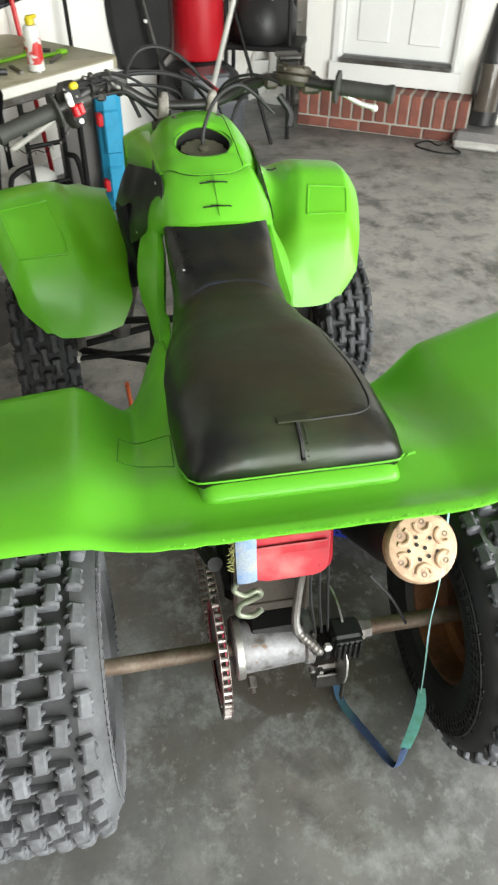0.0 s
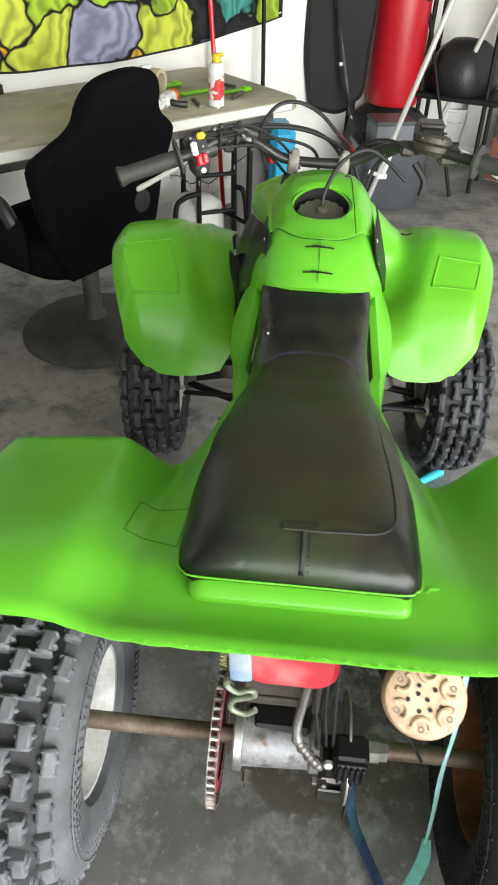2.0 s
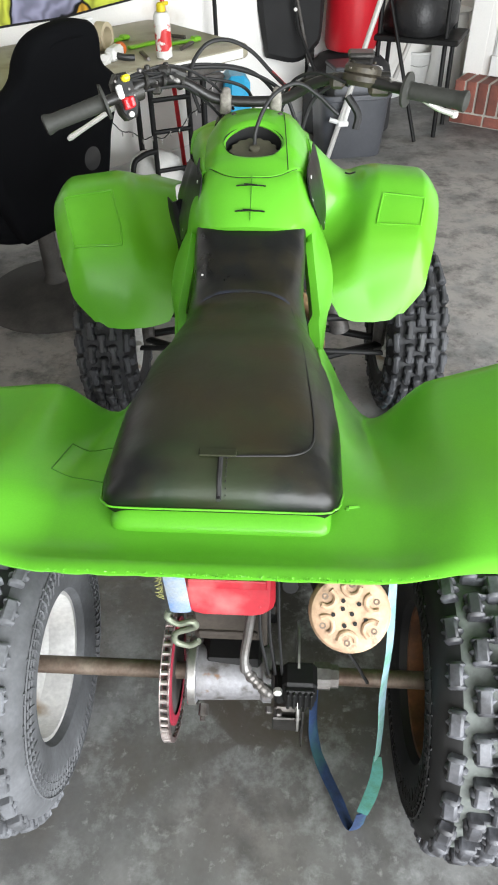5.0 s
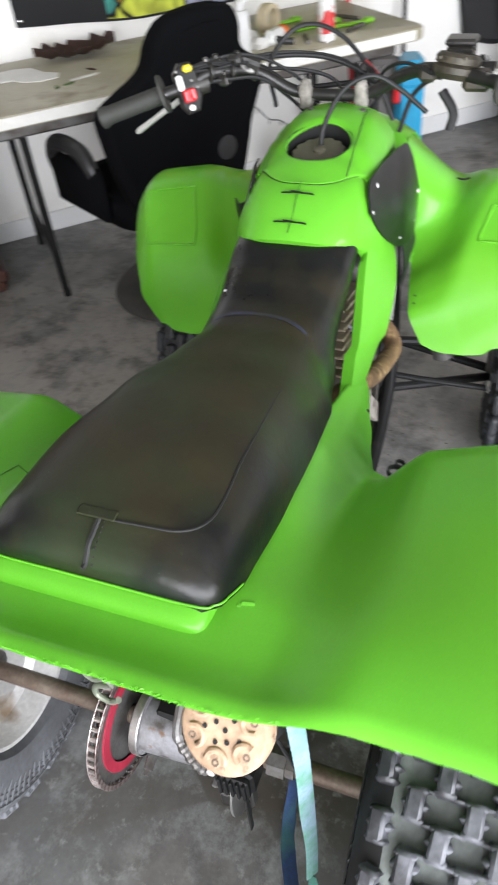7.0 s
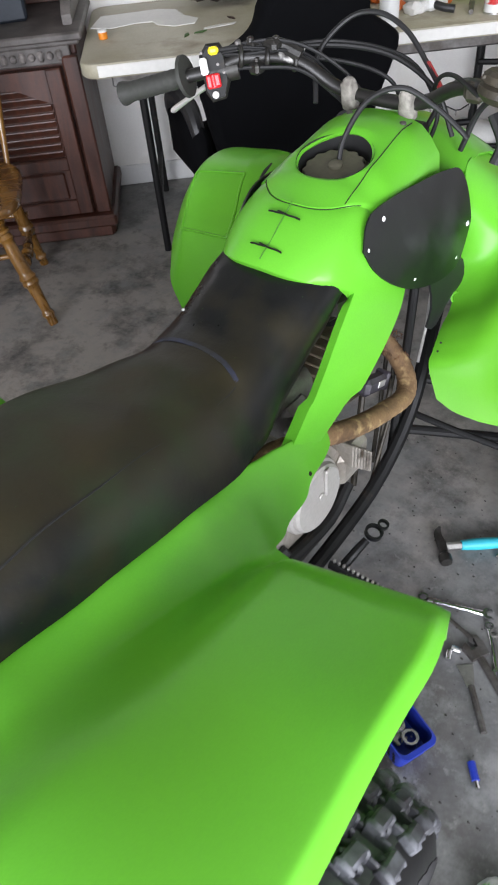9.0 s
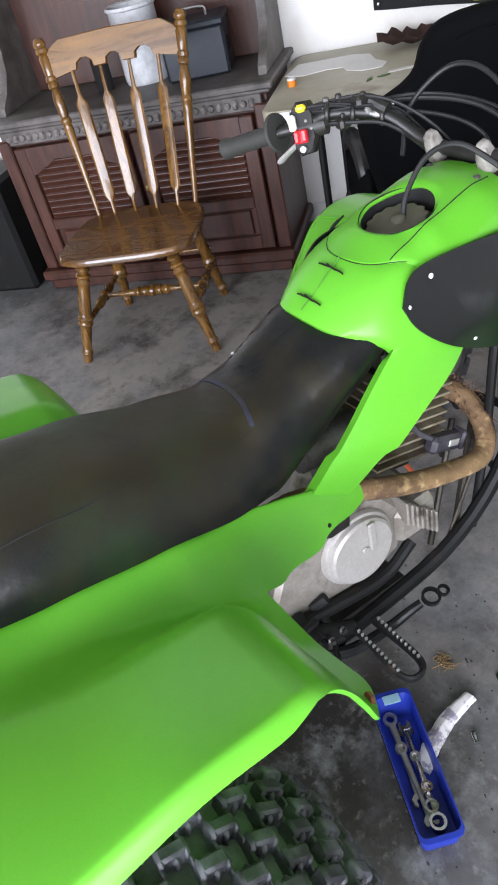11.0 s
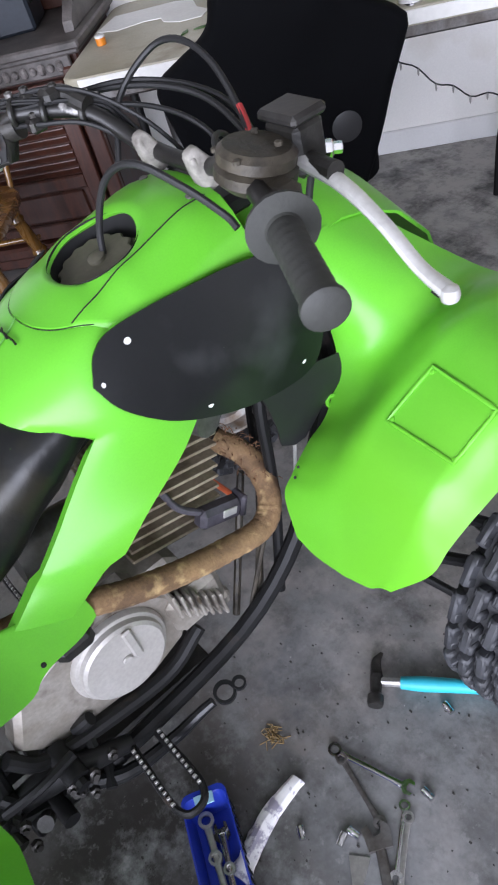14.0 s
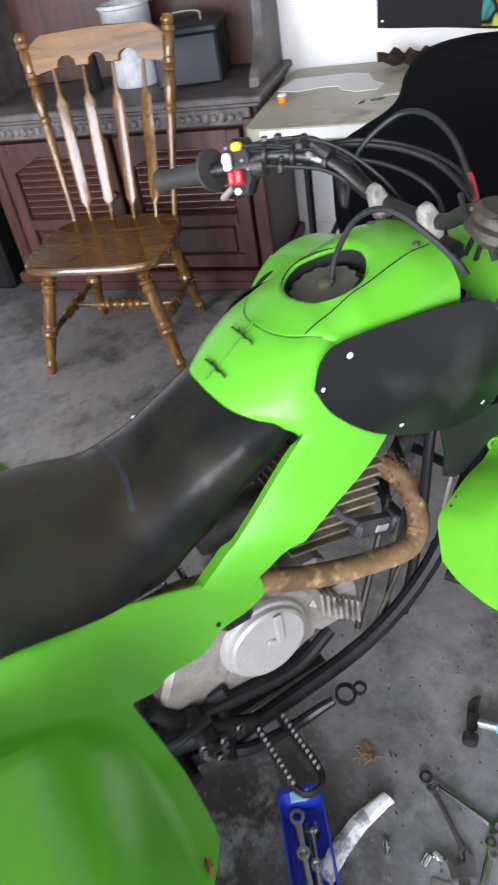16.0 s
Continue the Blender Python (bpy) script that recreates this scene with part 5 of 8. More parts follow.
part("switch_button", Geo().lathe([(0.006, -0.004), (0.006, 0.003), (0.003, 0.0045), (0.001, 0.0045)], 12, sm @ pose(-0.004, -0.034, 0)), SILVER, sw, "small silver button")
for x, y in ((0.009, 0.012), (0.017, -0.002), (-0.016, 0.034)):
    part("plate_screw", Geo().lathe([(0.0028, -0.004), (0.0028, -0.002), (0.001, -0.0015)], 8, sm @ pose(x, y, 0)), DULL, sw)
perch = Geo().box((-0.235, 0.945, 1.066), (0.05, 0.035, 0.03), 0.008, None).box((-0.20, 0.955, 1.08), (0.03, 0.025, 0.02), 0.006).tube([(-0.25, 0.93, 1.07), (-0.2, 0.97, 1.075), (-0.16, 0.985, 1.06)], 0.013, 10, 12)
part("lever_perch", perch, GREASY, bar)
# throttle and brake master on the other side
thr = Geo().lathe([(0.001, 0.03), (0.034, 0.03), (0.04, 0.024), (0.04, 0.014), (0.036, 0.012), (0.042, 0.008), (0.042, -0.002), (0.03, -0.012), (0.001, -0.012)], 22, pose(0.225, 0.955, 1.06, -12, 8, 0))
thr.box((0.265, 0.945, 1.05), (0.05, 0.035, 0.035), 0.008).box((0.175, 0.97, 1.055), (0.035, 0.035, 0.03), 0.008)
for k in range(4):
    a = 0.6 + k * 1.57
    thr.lathe([(0.004, 0), (0.004, 0.004), (0.001, 0.005)], 8, pose(0.225 + 0.032 * math.cos(a), 0.951 + 0.032 * math.sin(a), 1.088))
part("throttle_housing", thr, GRIME, bar, "dirty round throttle housing")
res = part("brake_master", Geo().box((0.225, 1.012, 1.066), (0.050, 0.040, 0.055), 0.006).tube([(0.19, 1.012, 1.055), (0.29, 1.0, 1.055)], 0.011, 10), GREASY, bar, "brake master cylinder")
part("reservoir_lid", Geo().box((0.225, 1.012, 1.098), (0.056, 0.046, 0.012), 0.004), DARK_STEEL, res, "grimy dark reservoir lid")
part("banjo_bolt", Geo().lathe([(0.009, 0), (0.009, 0.006), (0.006, 0.008), (0.006, 0.016), (0.001, 0.017)], 6, axis_pose((0.262, 1.016, 1.065), (0.3, 1.06, 1.06))), CHROME, res)
# cables
for pts, r in (
    ([(-0.26, 0.93, 1.055), (-0.17, 1.035, 1.062), (-0.05, 1.085, 1.050), (0.05, 1.085, 1.005), (0.09, 1.09, 0.93)], 0.0045),
    ([(-0.25, 0.945, 1.06), (-0.15, 1.055, 1.066), (-0.02, 1.105, 1.04), (0.05, 1.10, 0.97), (0.04, 1.10, 0.90)], 0.004),
    ([(-0.24, 0.955, 1.05), (-0.13, 1.045, 1.040), (-0.03, 1.075, 1.01), (-0.01, 1.09, 0.93)], 0.0038),
    ([(-0.13, 0.985, 0.985), (-0.155, 1.03, 1.05), (-0.125, 1.08, 1.098), (-0.075, 1.097, 1.108), (-0.02, 1.10, 1.085), (0.03, 1.09, 1.04), (0.07, 1.07, 1.01)], 0.0045),
    ([(0.20, 0.955, 1.05), (0.14, 1.035, 1.045), (0.08, 1.08, 1.01), (0.03, 1.09, 0.92)], 0.0045),
    ([(0.24, 1.03, 1.05), (0.20, 1.08, 1.03), (0.13, 1.11, 0.98), (0.10, 1.11, 0.90)], 0.005),
    ([(0.20, 0.985, 1.02), (0.225, 0.975, 0.985), (0.222, 0.965, 0.955)], 0.009),
    ([(-0.27, 0.905, 1.070), (-0.215, 0.945, 1.088), (-0.16, 0.99, 1.075), (-0.10, 1.03, 1.03), (-0.06, 1.06, 0.97)], 0.0032),
    ([(-0.255, 0.90, 1.050), (-0.205, 0.925, 1.052), (-0.155, 0.975, 1.040), (-0.11, 1.02, 0.99), (-0.07, 1.06, 0.93)], 0.0035),
    ([(0.19, 0.94, 1.06), (0.13, 0.98, 1.068), (0.08, 1.03, 1.04), (0.05, 1.07, 0.98)], 0.0035),
    ([(0.10, 1.06, 1.02), (0.12, 1.02, 1.045), (0.155, 0.985, 1.05)], 0.006),
):
    part("cable", Geo().tube(pts, r, 8, 30), RUBBER, quad, "black control cable")
rc = random.Random(21)
for k in range(5):
    o = [Vector((rc.uniform(-0.010, 0.010), rc.uniform(-0.012, 0.012), rc.uniform(0.006, 0.020))) for _ in range(5)]
    base_line = [(-0.262, 0.895, 1.062), (-0.225, 0.925, 1.066), (-0.190, 0.965, 1.056), (-0.155, 0.998, 1.035), (-0.115, 1.018, 1.0)]
    part("wire", Geo().tube([Vector(q) + d for q, d in zip(base_line, o)], rc.uniform(0.0016, 0.0034), 6, 26), RUBBER, bar, "thin black wire taped along the bar")
for x, y, z, r in ((-0.238, 0.914, 1.068, 0.017), (-0.205, 0.945, 1.063, 0.016), (-0.172, 0.982, 1.050, 0.015)):
    part("bar_tie", Geo().lathe([(r, -0.004), (r + 0.002, -0.002), (r + 0.002, 0.002), (r, 0.004)], 14, axis_pose((x, y, z), (x + 0.03, y + 0.03, z - 0.004))), GREASY, bar, "black tape tie round the bar")
perch_bits = [((-0.232, 0.936, 1.078), (0.030, 0.022, 0.018)), ((-0.214, 0.928, 1.050), (0.022, 0.026, 0.020)), ((-0.196, 0.962, 1.078), (0.020, 0.018, 0.016))]
for k, (c, size) in enumerate(perch_bits):
    part("bar_fitting", Geo().box(c, size, 0.0045, None).lathe([(0.006, 0), (0.006, 0.006), (0.003, 0.008), (0.001, 0.008)], 10, pose(c[0], c[1], c[2] + size[2] / 2)), (GREASY, DARK_STEEL, GREASY)[k], bar, "small cast fitting on the bar")
part("pivot_bolt", Geo().lathe([(0.006, 0), (0.006, 0.005), (0.0035, 0.007), (0.001, 0.007)], 8, pose(-0.245, 0.918, 1.086)), DULL, bar)
part("cable_adjuster", Geo().tube([(-0.205, 0.972, 1.072), (-0.180, 1.000, 1.066)], 0.0062, 10).tube([(-0.185, 0.995, 1.067), (-0.170, 1.010, 1.062)], 0.0042, 8), STEEL, bar, "bright knurled cable adjuster")
WIRE_RED = mat("red_wire_sheath", (0.4, 0.03, 0.03), 0.5, var=0.2)
part("wire", Geo().tube([(0.028, 1.092, 1.042), (0.045, 1.085, 1.028), (0.07, 1.07, 1.01)], 0.0052, 8, 8), WIRE_RED, quad, "red wire sheath")

# engine
eng = part("crankcase", Geo().box((0.0, 0.58, 0.390), (0.18, 0.30, 0.13), 0.03).box((0.02, 0.66, 0.46), (0.17, 0.18, 0.12), 0.02), CAST, quad, "dirty cast alloy crankcase")
cov = Geo().lathe([(0.080, 0.0), (0.080, 0.018), (0.077, 0.024), (0.072, 0.026), (0.070, 0.034), (0.065, 0.038), (0.03, 0.038), (0.001, 0.038)], 40, axis_pose((0.103, 0.597, 0.448), (0.6, 0.597, 0.470)))
cov.box((0.1425, 0.618, 0.480), (0.008, 0.016, 0.066), 0.003, pose(0, 0, 0)).lathe([(0.008, 0), (0.007, 0.003), (0.001, 0.0035)], 12, axis_pose((0.142, 0.600, 0.455), (0.3, 0.600, 0.462)))
part("clutch_cover", cov, COVER, eng, "round pale clutch cover")
case = Geo().prism([(0.43, 0.362), (0.63, 0.335), (0.70, 0.365), (0.725, 0.45), (0.66, 0.545), (0.55, 0.545), (0.44, 0.50), (0.40, 0.41)], 0.055, Matrix(((0, 0, 1, 0.06), (1, 0, 0, 0), (0, 1, 0, 0), (0, 0, 0, 1))), 0.01)
part("side_case", case, CAST, eng, "cast alloy side case")
for k in range(7):
    part("pump_fin", Geo().box((0.122, 0.770 - 0.0115 * k, 0.404 + 0.012 * k), (0.05, 0.006, 0.056), 0.002, None), CAST, eng)
part("pump_body", Geo().box((0.108, 0.738, 0.425), (0.045, 0.10, 0.085), 0.012, pose(0, 0, 0)).box((0.112, 0.78, 0.38), (0.03, 0.03, 0.03), 0.008), CAST, eng, "finned alloy pump housing")
part("engine_bracket", Geo().box((0.115, 0.555, 0.545), (0.05, 0.06, 0.035), 0.01).tube([(0.10, 0.50, 0.53), (0.12, 0.56, 0.548)], 0.014, 8), GREASY, eng)
tilt = pose(0.0, 0.76, 0.50, -14, 0, 0)
cyl = part("cylinder", Geo().box((0, 0, 0.09), (0.10, 0.11, 0.24), 0.02, tilt), GREASY, quad, "finned engine cylinder")
for k in range(9):
    part("cooling_fin", Geo().box((0, 0, 0.03 + 0.02 * k), (0.17, 0.165, 0.005), 0.002, tilt), FINS, cyl, "heat-tanned cooling fin")
part("cylinder_head", Geo().box((0, 0.0, 0.235), (0.13, 0.14, 0.055), 0.015, tilt).tube([(0.02, 0.86, 0.70), (0.09, 0.88, 0.70)], 0.028, 12), DULL, quad)
part("carburettor", Geo().tube([(0.03, 0.68, 0.63), (0.03, 0.56, 0.65)], 0.04, 14).box((0.05, 0.62, 0.60), (0.07, 0.07, 0.08), 0.012), DULL, quad)
coil_m = pose(0.100, 0.836, 0.540, -22, 0, 0)
coil = part("spark_box", Geo().box((0, 0, 0), (0.030, 0.078, 0.036), 0.008, coil_m).box((0, 0.042, 0.002), (0.032, 0.012, 0.040), 0.004, coil_m).tube([coil_m @ Vector((0, -0.03, 0.01)), coil_m @ Vector((-0.01, -0.07, 0.03)), coil_m @ Vector((-0.03, -0.09, 0.06))], 0.006, 8, 12), mat("dusty_purple_grey_plastic", (0.075, 0.068, 0.085), 0.5, col2=(0.03, 0.027, 0.033), scale=30, var=0.3), quad, "dusty purple-grey ignition coil")
part("label_plate", Geo().box((0.0155, 0.012, 0.004), (0.003, 0.026, 0.014), 0.001, coil_m), SILVER, coil, "small bright metal plate")

# exhaust
hdr = [(0.03, 0.905, 0.60), (0.075, 0.925, 0.575), (0.125, 0.918, 0.535), (0.155, 0.875, 0.512), (0.152, 0.80, 0.522), (0.150, 0.72, 0.550), (0.146, 0.65, 0.582), (0.128, 0.58, 0.608), (0.098, 0.48, 0.622), (0.10, 0.36, 0.60), (0.085, 0.19, 0.51)]
p = spline(hdr, 140)
radii = [0.0189 + 0.0004 * (k % 3) + 0.0006 * noise.noise((k * 0.9, 0, 0)) for k in range(140)]
exhaust = part("exhaust_header", Geo().tube(p, radii, 16), WRAP, quad, "exhaust pipe bound in frayed tan wrap", 25)
fray = Geo()
rnd = random.Random(4)
for k in range(170):
    q = p[rnd.randrange(0, 24)] + Vector((rnd.uniform(-1, 1), rnd.uniform(-1, 1), rnd.uniform(-0.5, 1))) * 0.023
    d = Vector((rnd.uniform(-1, 1), rnd.uniform(-1, 1), rnd.uniform(-0.5, 1))).normalized() * rnd.uniform(0.006, 0.015)
    fray.tube([q, q + d * 0.5 + Vector((0, 0, 0.003)), q + d], 0.0008, 4)
part("frayed_wrap", fray, mat("burnt_red_brown_wrap", (0.16, 0.075, 0.032), 0.9, col2=(0.06, 0.03, 0.016), scale=30, var=0.3), exhaust, "loose frayed strands of wrap")
part("silencer", Geo().tube([(0.100, 0.26, 0.48), (0.165, 0.06, 0.545), (0.185, -0.04, 0.600), (0.177, -0.134, 0.684)], [0.030, 0.045, 0.050, 0.050], 28), BLACK, quad, "black silencer can")
cap_m = axis_pose((0.176, -0.138, 0.684), (0.158, -0.338, 0.864)) @ Matrix.Diagonal((0.82, 0.82, 1, 1))
cap = part("end_cap", Geo().lathe([(0.066, -0.004), (0.067, 0.006), (0.0655, 0.014), (0.061, 0.0185), (0.054, 0.020), (0.020, 0.0195), (0.001, 0.0195)], 40, cap_m), BAKED, quad, "round heat-stained silencer end cap")
for k in range(6):
    a = 2 * math.pi * (k + 0.5) / 6
    c = Vector((0.044 * math.cos(a), 0.044 * math.sin(a), 0.0))
    u = [(c + Vector((0.014 * math.cos(a + s), 0.014 * math.sin(a + s), 0.020))) for s in (1.5, 2.2, 3.1, 4.0, 4.8)]
    part("bolt_pocket", Geo().tube([cap_m @ q for q in u], 0.004, 8, 14), BAKED, cap)
    part("cap_bolt", Geo().lathe([(0.0056, 0.012), (0.0056, 0.0205), (0.003, 0.0205), (0.001, 0.017)], 8, cap_m @ Matrix.Translation(c * 1.08)), RUSTY, cap, "rusty bolt")
for k, (r, a) in enumerate([(0.004, 0), (0.013, 2.6), (0.022, 0.9), (0.023, 2.1), (0.026, 3.3), (0.021, 4.4), (0.018, 5.3), (0.028, 6.0)]):
    part("outlet_hole", Geo().lathe([(0.0036, 0.0202), (0.0036, 0.0212), (0.0005, 0.0212)], 12, cap_m @ Matrix.Translation((r * math.cos(a), r * math.sin(a), 0))), DARK, cap)
part("silencer_bracket", Geo().box((0.21, 0.0, 0.62), (0.004, 0.05, 0.10), 0.001), ALLOY, quad)

# frame and foot controls
for sx in (1, -1):
    for pts, r in (
        ([(sx * 0.10, 0.10, 0.42), (sx * 0.13, 0.30, 0.32), (sx * 0.15, 0.42, 0.290), (sx * 0.15, 0.62, 0.290), (sx * 0.147, 0.80, 0.318), (sx * 0.142, 0.93, 0.408), (sx * 0.125, 1.02, 0.53), (sx * 0.10, 1.10, 0.66), (sx * 0.06, 1.10, 0.82)], 0.0155),
        ([(sx * 0.08, 0.0, 0.66), (sx * 0.10, 0.35, 0.70), (sx * 0.09, 0.62, 0.78), (sx * 0.05, 0.95, 0.86), (sx * 0.03, 1.08, 0.86)], 0.014),
        ([(sx * 0.11, 0.34, 0.30), (sx * 0.105, 0.38, 0.52), (sx * 0.10, 0.42, 0.70)], 0.013),
        ([(sx * 0.13, 0.88, 0.30), (sx * 0.118, 0.93, 0.50), (sx * 0.115, 0.95, 0.68), (sx * 0.10, 0.98, 0.76)], 0.009),
    ):
        part("frame_tube", Geo().tube(pts, r, 10, 28), BLACK, quad, "black steel frame tube")
    peg = part("foot_peg", Geo().tube([(sx * 0.15, 0.525, 0.29), (sx * 0.18, 0.528, 0.315), (sx * 0.295, 0.525, 0.318), (sx * 0.32, 0.547, 0.316), (sx * 0.295, 0.574, 0.312), (sx * 0.18, 0.57, 0.310)], 0.006, 8, 40, flat=1.6), BLACK, quad, "black toothed foot peg")
    for k in range(11):
        for yy in (0.526, 0.573):
            part("peg_tooth", Geo().box((sx * (0.19 + 0.0105 * k), yy, 0.329 - 0.1 * (yy - 0.526)), (0.0045, 0.006, 0.008), 0.001), STEEL, peg)
part("brake_pedal", Geo().tube([(0.155, 0.44, 0.30), (0.185, 0.50, 0.285), (0.190, 0.58, 0.275), (0.200, 0.64, 0.295), (0.205, 0.665, 0.303)], [0.014, 0.0125, 0.011, 0.0095, 0.0085], 10, 24).lathe([(0.014, -0.005), (0.019, -0.005), (0.019, 0.005), (0.014, 0.005)], 18, pose(0.208, 0.688, 0.306, 0, 12, 0), False).lathe([(0.008, -0.004), (0.012, -0.004), (0.012, 0.004), (0.008, 0.004)], 14, pose(0.214, 0.714, 0.308, 0, 12, 0), False), SHEET, quad, "bent steel brake pedal with ring tip")
lump = Geo().tube([(0.125, 0.36, 0.33), (0.145, 0.42, 0.352), (0.16, 0.47, 0.345), (0.165, 0.53, 0.315)], [0.020, 0.024, 0.018, 0.014], 12, 18)
lump.tube([(0.12, 0.44, 0.37), (0.185, 0.445, 0.362)], 0.019, 14).tube([(0.185, 0.445, 0.362), (0.196, 0.446, 0.360)], 0.011, 8)
lump.tube([(0.13, 0.395, 0.30), (0.19, 0.40, 0.30)], 0.014, 12).tube([(0.15, 0.34, 0.37), (0.17, 0.40, 0.395), (0.16, 0.46, 0.39)], 0.008, 8, 12)
for k in range(16):
    a = rnd.uniform(0, 6.28)
    q = Vector((0.14 + 0.035 * math.cos(a), 0.41 + 0.09 * math.sin(a), 0.29 + 0.08 * rnd.random()))
    part("linkage_rod", Geo().tube([q, q + Vector((rnd.uniform(0.005, 0.035), rnd.uniform(-0.03, 0.03), rnd.uniform(-0.02, 0.03)))], rnd.uniform(0.006, 0.014), 10), BLACK if k % 3 else GREASY, quad, "greasy pedal linkage")
for k in range(9):
    q = Vector((0.165 + 0.03 * rnd.random(), 0.34 + 0.16 * rnd.random(), 0.285 + 0.08 * rnd.random()))
    part("linkage_nut", Geo().lathe([(0.009, 0), (0.009, 0.009), (0.005, 0.011), (0.005, 0.016), (0.001, 0.016)], 6, axis_pose(q, q + Vector((0.1, rnd.uniform(-0.04, 0.04), 0.04)))), DARK_STEEL, quad)
part("pivot_bracket", lump, BLACK, quad, "greasy pedal pivot and linkage")
for yy in (0.36, 0.50):
    part("cradle_clamp", Geo().lathe([(0.017, -0.012), (0.020, -0.008), (0.020, 0.008), (0.017, 0.012)], 14, pose(0.15, yy, 0.291, 90, 0, 0)), BLACK, quad)
for a, b, r in (((0.10, 0.93, 0.55), (0.125, 0.83, 0.30), 0.006), ((0.07, 0.95, 0.56), (0.10, 0.86, 0.30), 0.005), ((0.12, 0.90, 0.46), (0.13, 0.80, 0.29), 0.004), ((0.03, 0.93, 0.50), (0.09, 0.80, 0.27), 0.007)):
    part("engine_stay", Geo().tube([a, ((a[0] + b[0]) / 2, (a[1] + b[1]) / 2, (a[2] + b[2]) / 2), b], r, 8), GRIME, quad, "grimy engine stay rod")
part("guard_tube", Geo().tube([(0.118, 0.385, 0.425), (0.130, 0.42, 0.378), (0.132, 0.52, 0.352), (0.132, 0.64, 0.338), (0.125, 0.72, 0.372)], 0.0125, 10, 24), BLACK, quad, "greasy black tube under the side case")
part("stay_rod", Geo().tube([(0.128, 1.0, 0.73), (0.132, 0.985, 0.60), (0.130, 0.97, 0.52)], 0.0032, 8), SILVER, quad, "thin bright stay rod")
part("skid_plate", Geo().box((0, 0.55, 0.235), (0.20, 0.34, 0.012), 0.004), GREASY, quad)

# rear axle
part("axle", Geo().tube([(-0.42, 0, 0.285), (0.42, 0, 0.285)], 0.0165, 16), RUSTY, quad, "rusty steel rear axle")
carrier = part("axle_carrier", Geo().lathe([(0.030, -0.085), (0.056, -0.085), (0.058, -0.080), (0.058, -0.068), (0.052, -0.066), (0.050, -0.02), (0.047, 0.05), (0.052, 0.055), (0.052, 0.07), (0.03, 0.075)], 32, pose(0, 0, 0.285, 0, 90, 0)), CARRIER, quad, "grey cast axle carrier")
for k in range(8):
    a = 2 * math.pi * k / 8
    part("carrier_hole", Geo().lathe([(0.0035, 0), (0.0035, 0.0015), (0.0005, 0.0015)], 10, axis_pose((-0.074, 0.0575 * math.cos(a), 0.285 + 0.0575 * math.sin(a)), (-0.074, 0.3 * math.cos(a), 0.285 + 0.3 * math.sin(a)))), DARK, carrier)
part("carrier_lug", Geo().lathe([(0.009, 0), (0.009, 0.02), (0.005, 0.022), (0.005, 0.03), (0.001, 0.03)], 6, axis_pose((-0.055, -0.045, 0.245), (-0.055, -0.2, 0.2))), DULL, carrier)
part("carrier_collar", Geo().lathe([(0.060, -0.008), (0.0615, -0.006), (0.0615, 0.006), (0.060, 0.008)], 32, pose(-0.075, 0, 0.285, 0, 90, 0), False), STEEL, carrier, "bright steel collar with holes")
for dy, dz in ((-0.045, -0.04), (-0.052, 0.03), (-0.03, 0.055)):
    part("carrier_bolt", Geo().lathe([(0.007, 0), (0.007, 0.010), (0.004, 0.012), (0.001, 0.012)], 6, axis_pose((0.066, dy, 0.285 + dz), (0.066, dy - 0.1, 0.285 + dz * 1.6))), DULL, carrier)
part("guard_plate", Geo().box((0.128, -0.066, 0.215), (0.004, 0.012, 0.13), 0.001).box((0.10, -0.055, 0.205), (0.055, 0.006, 0.045), 0.003), DARK_STEEL, quad, "bent dark guard plate")
part("frame_bracket", Geo().box((0.055, 0.01, 0.50), (0.012, 0.03, 0.24), 0.004).box((-0.012, 0.040, 0.455), (0.125, 0.018, 0.23), 0.006).box((-0.012, 0.028, 0.365), (0.11, 0.012, 0.02), 0.004), DUSTY, quad, "dusty brown frame plate")
for k in range(3):
    part("wire", Geo().tube([(0.055 + 0.012 * k, -0.02, 0.60), (0.05 + 0.016 * k, -0.035, 0.48), (0.065 + 0.012 * k, -0.045, 0.36)], 0.0028, 6, 14), RUBBER, quad)
part("swingarm", Geo().box((0.0, 0.16, 0.31), (0.12, 0.36, 0.06), 0.015).box((-0.065, 0.24, 0.33), (0.035, 0.3, 0.05), 0.01).box((0.065, 0.24, 0.33), (0.035, 0.3, 0.05), 0.01), BLACK, quad, "black swingarm")
part("shock_absorber", Geo().tube([(0.0, 0.20, 0.36), (0.0, 0.34, 0.66)], 0.035, 14), DULL, quad)
# sprocket and chain
spr = Geo()
SPX = -0.112
teeth = []
for k in range(76):
    a = 2 * math.pi * k / 76
    teeth.append(((0.120 if k % 2 else 0.112) * math.cos(a), (0.120 if k % 2 else 0.112) * math.sin(a)))
spr.prism(teeth, 0.006, pose(SPX - 0.003, 0, 0.285, 90, 0, 90))
part("sprocket", spr, DULL, quad, "steel rear sprocket")
ring = part("sprocket_ring", Geo().lathe([(0.080, -0.007), (0.098, -0.007), (0.098, 0.007), (0.080, 0.007)], 40, pose(SPX, 0, 0.285, 0, 90, 0), False), mat("red_sprocket_paint", (0.34, 0.02, 0.045), 0.5, var=0.3), quad, "red painted sprocket ring")
chain = part("drive_chain", Geo().tube([(SPX, 0.02, 0.404), (SPX, 0.42, 0.375)], 0.003, 6), DULL, quad, "roller chain on the rear sprocket")
link = Geo()
for dx in (-0.0075, 0.0075):
    link.box((dx, 0, 0), (0.0022, 0.0175, 0.010), 0.001)
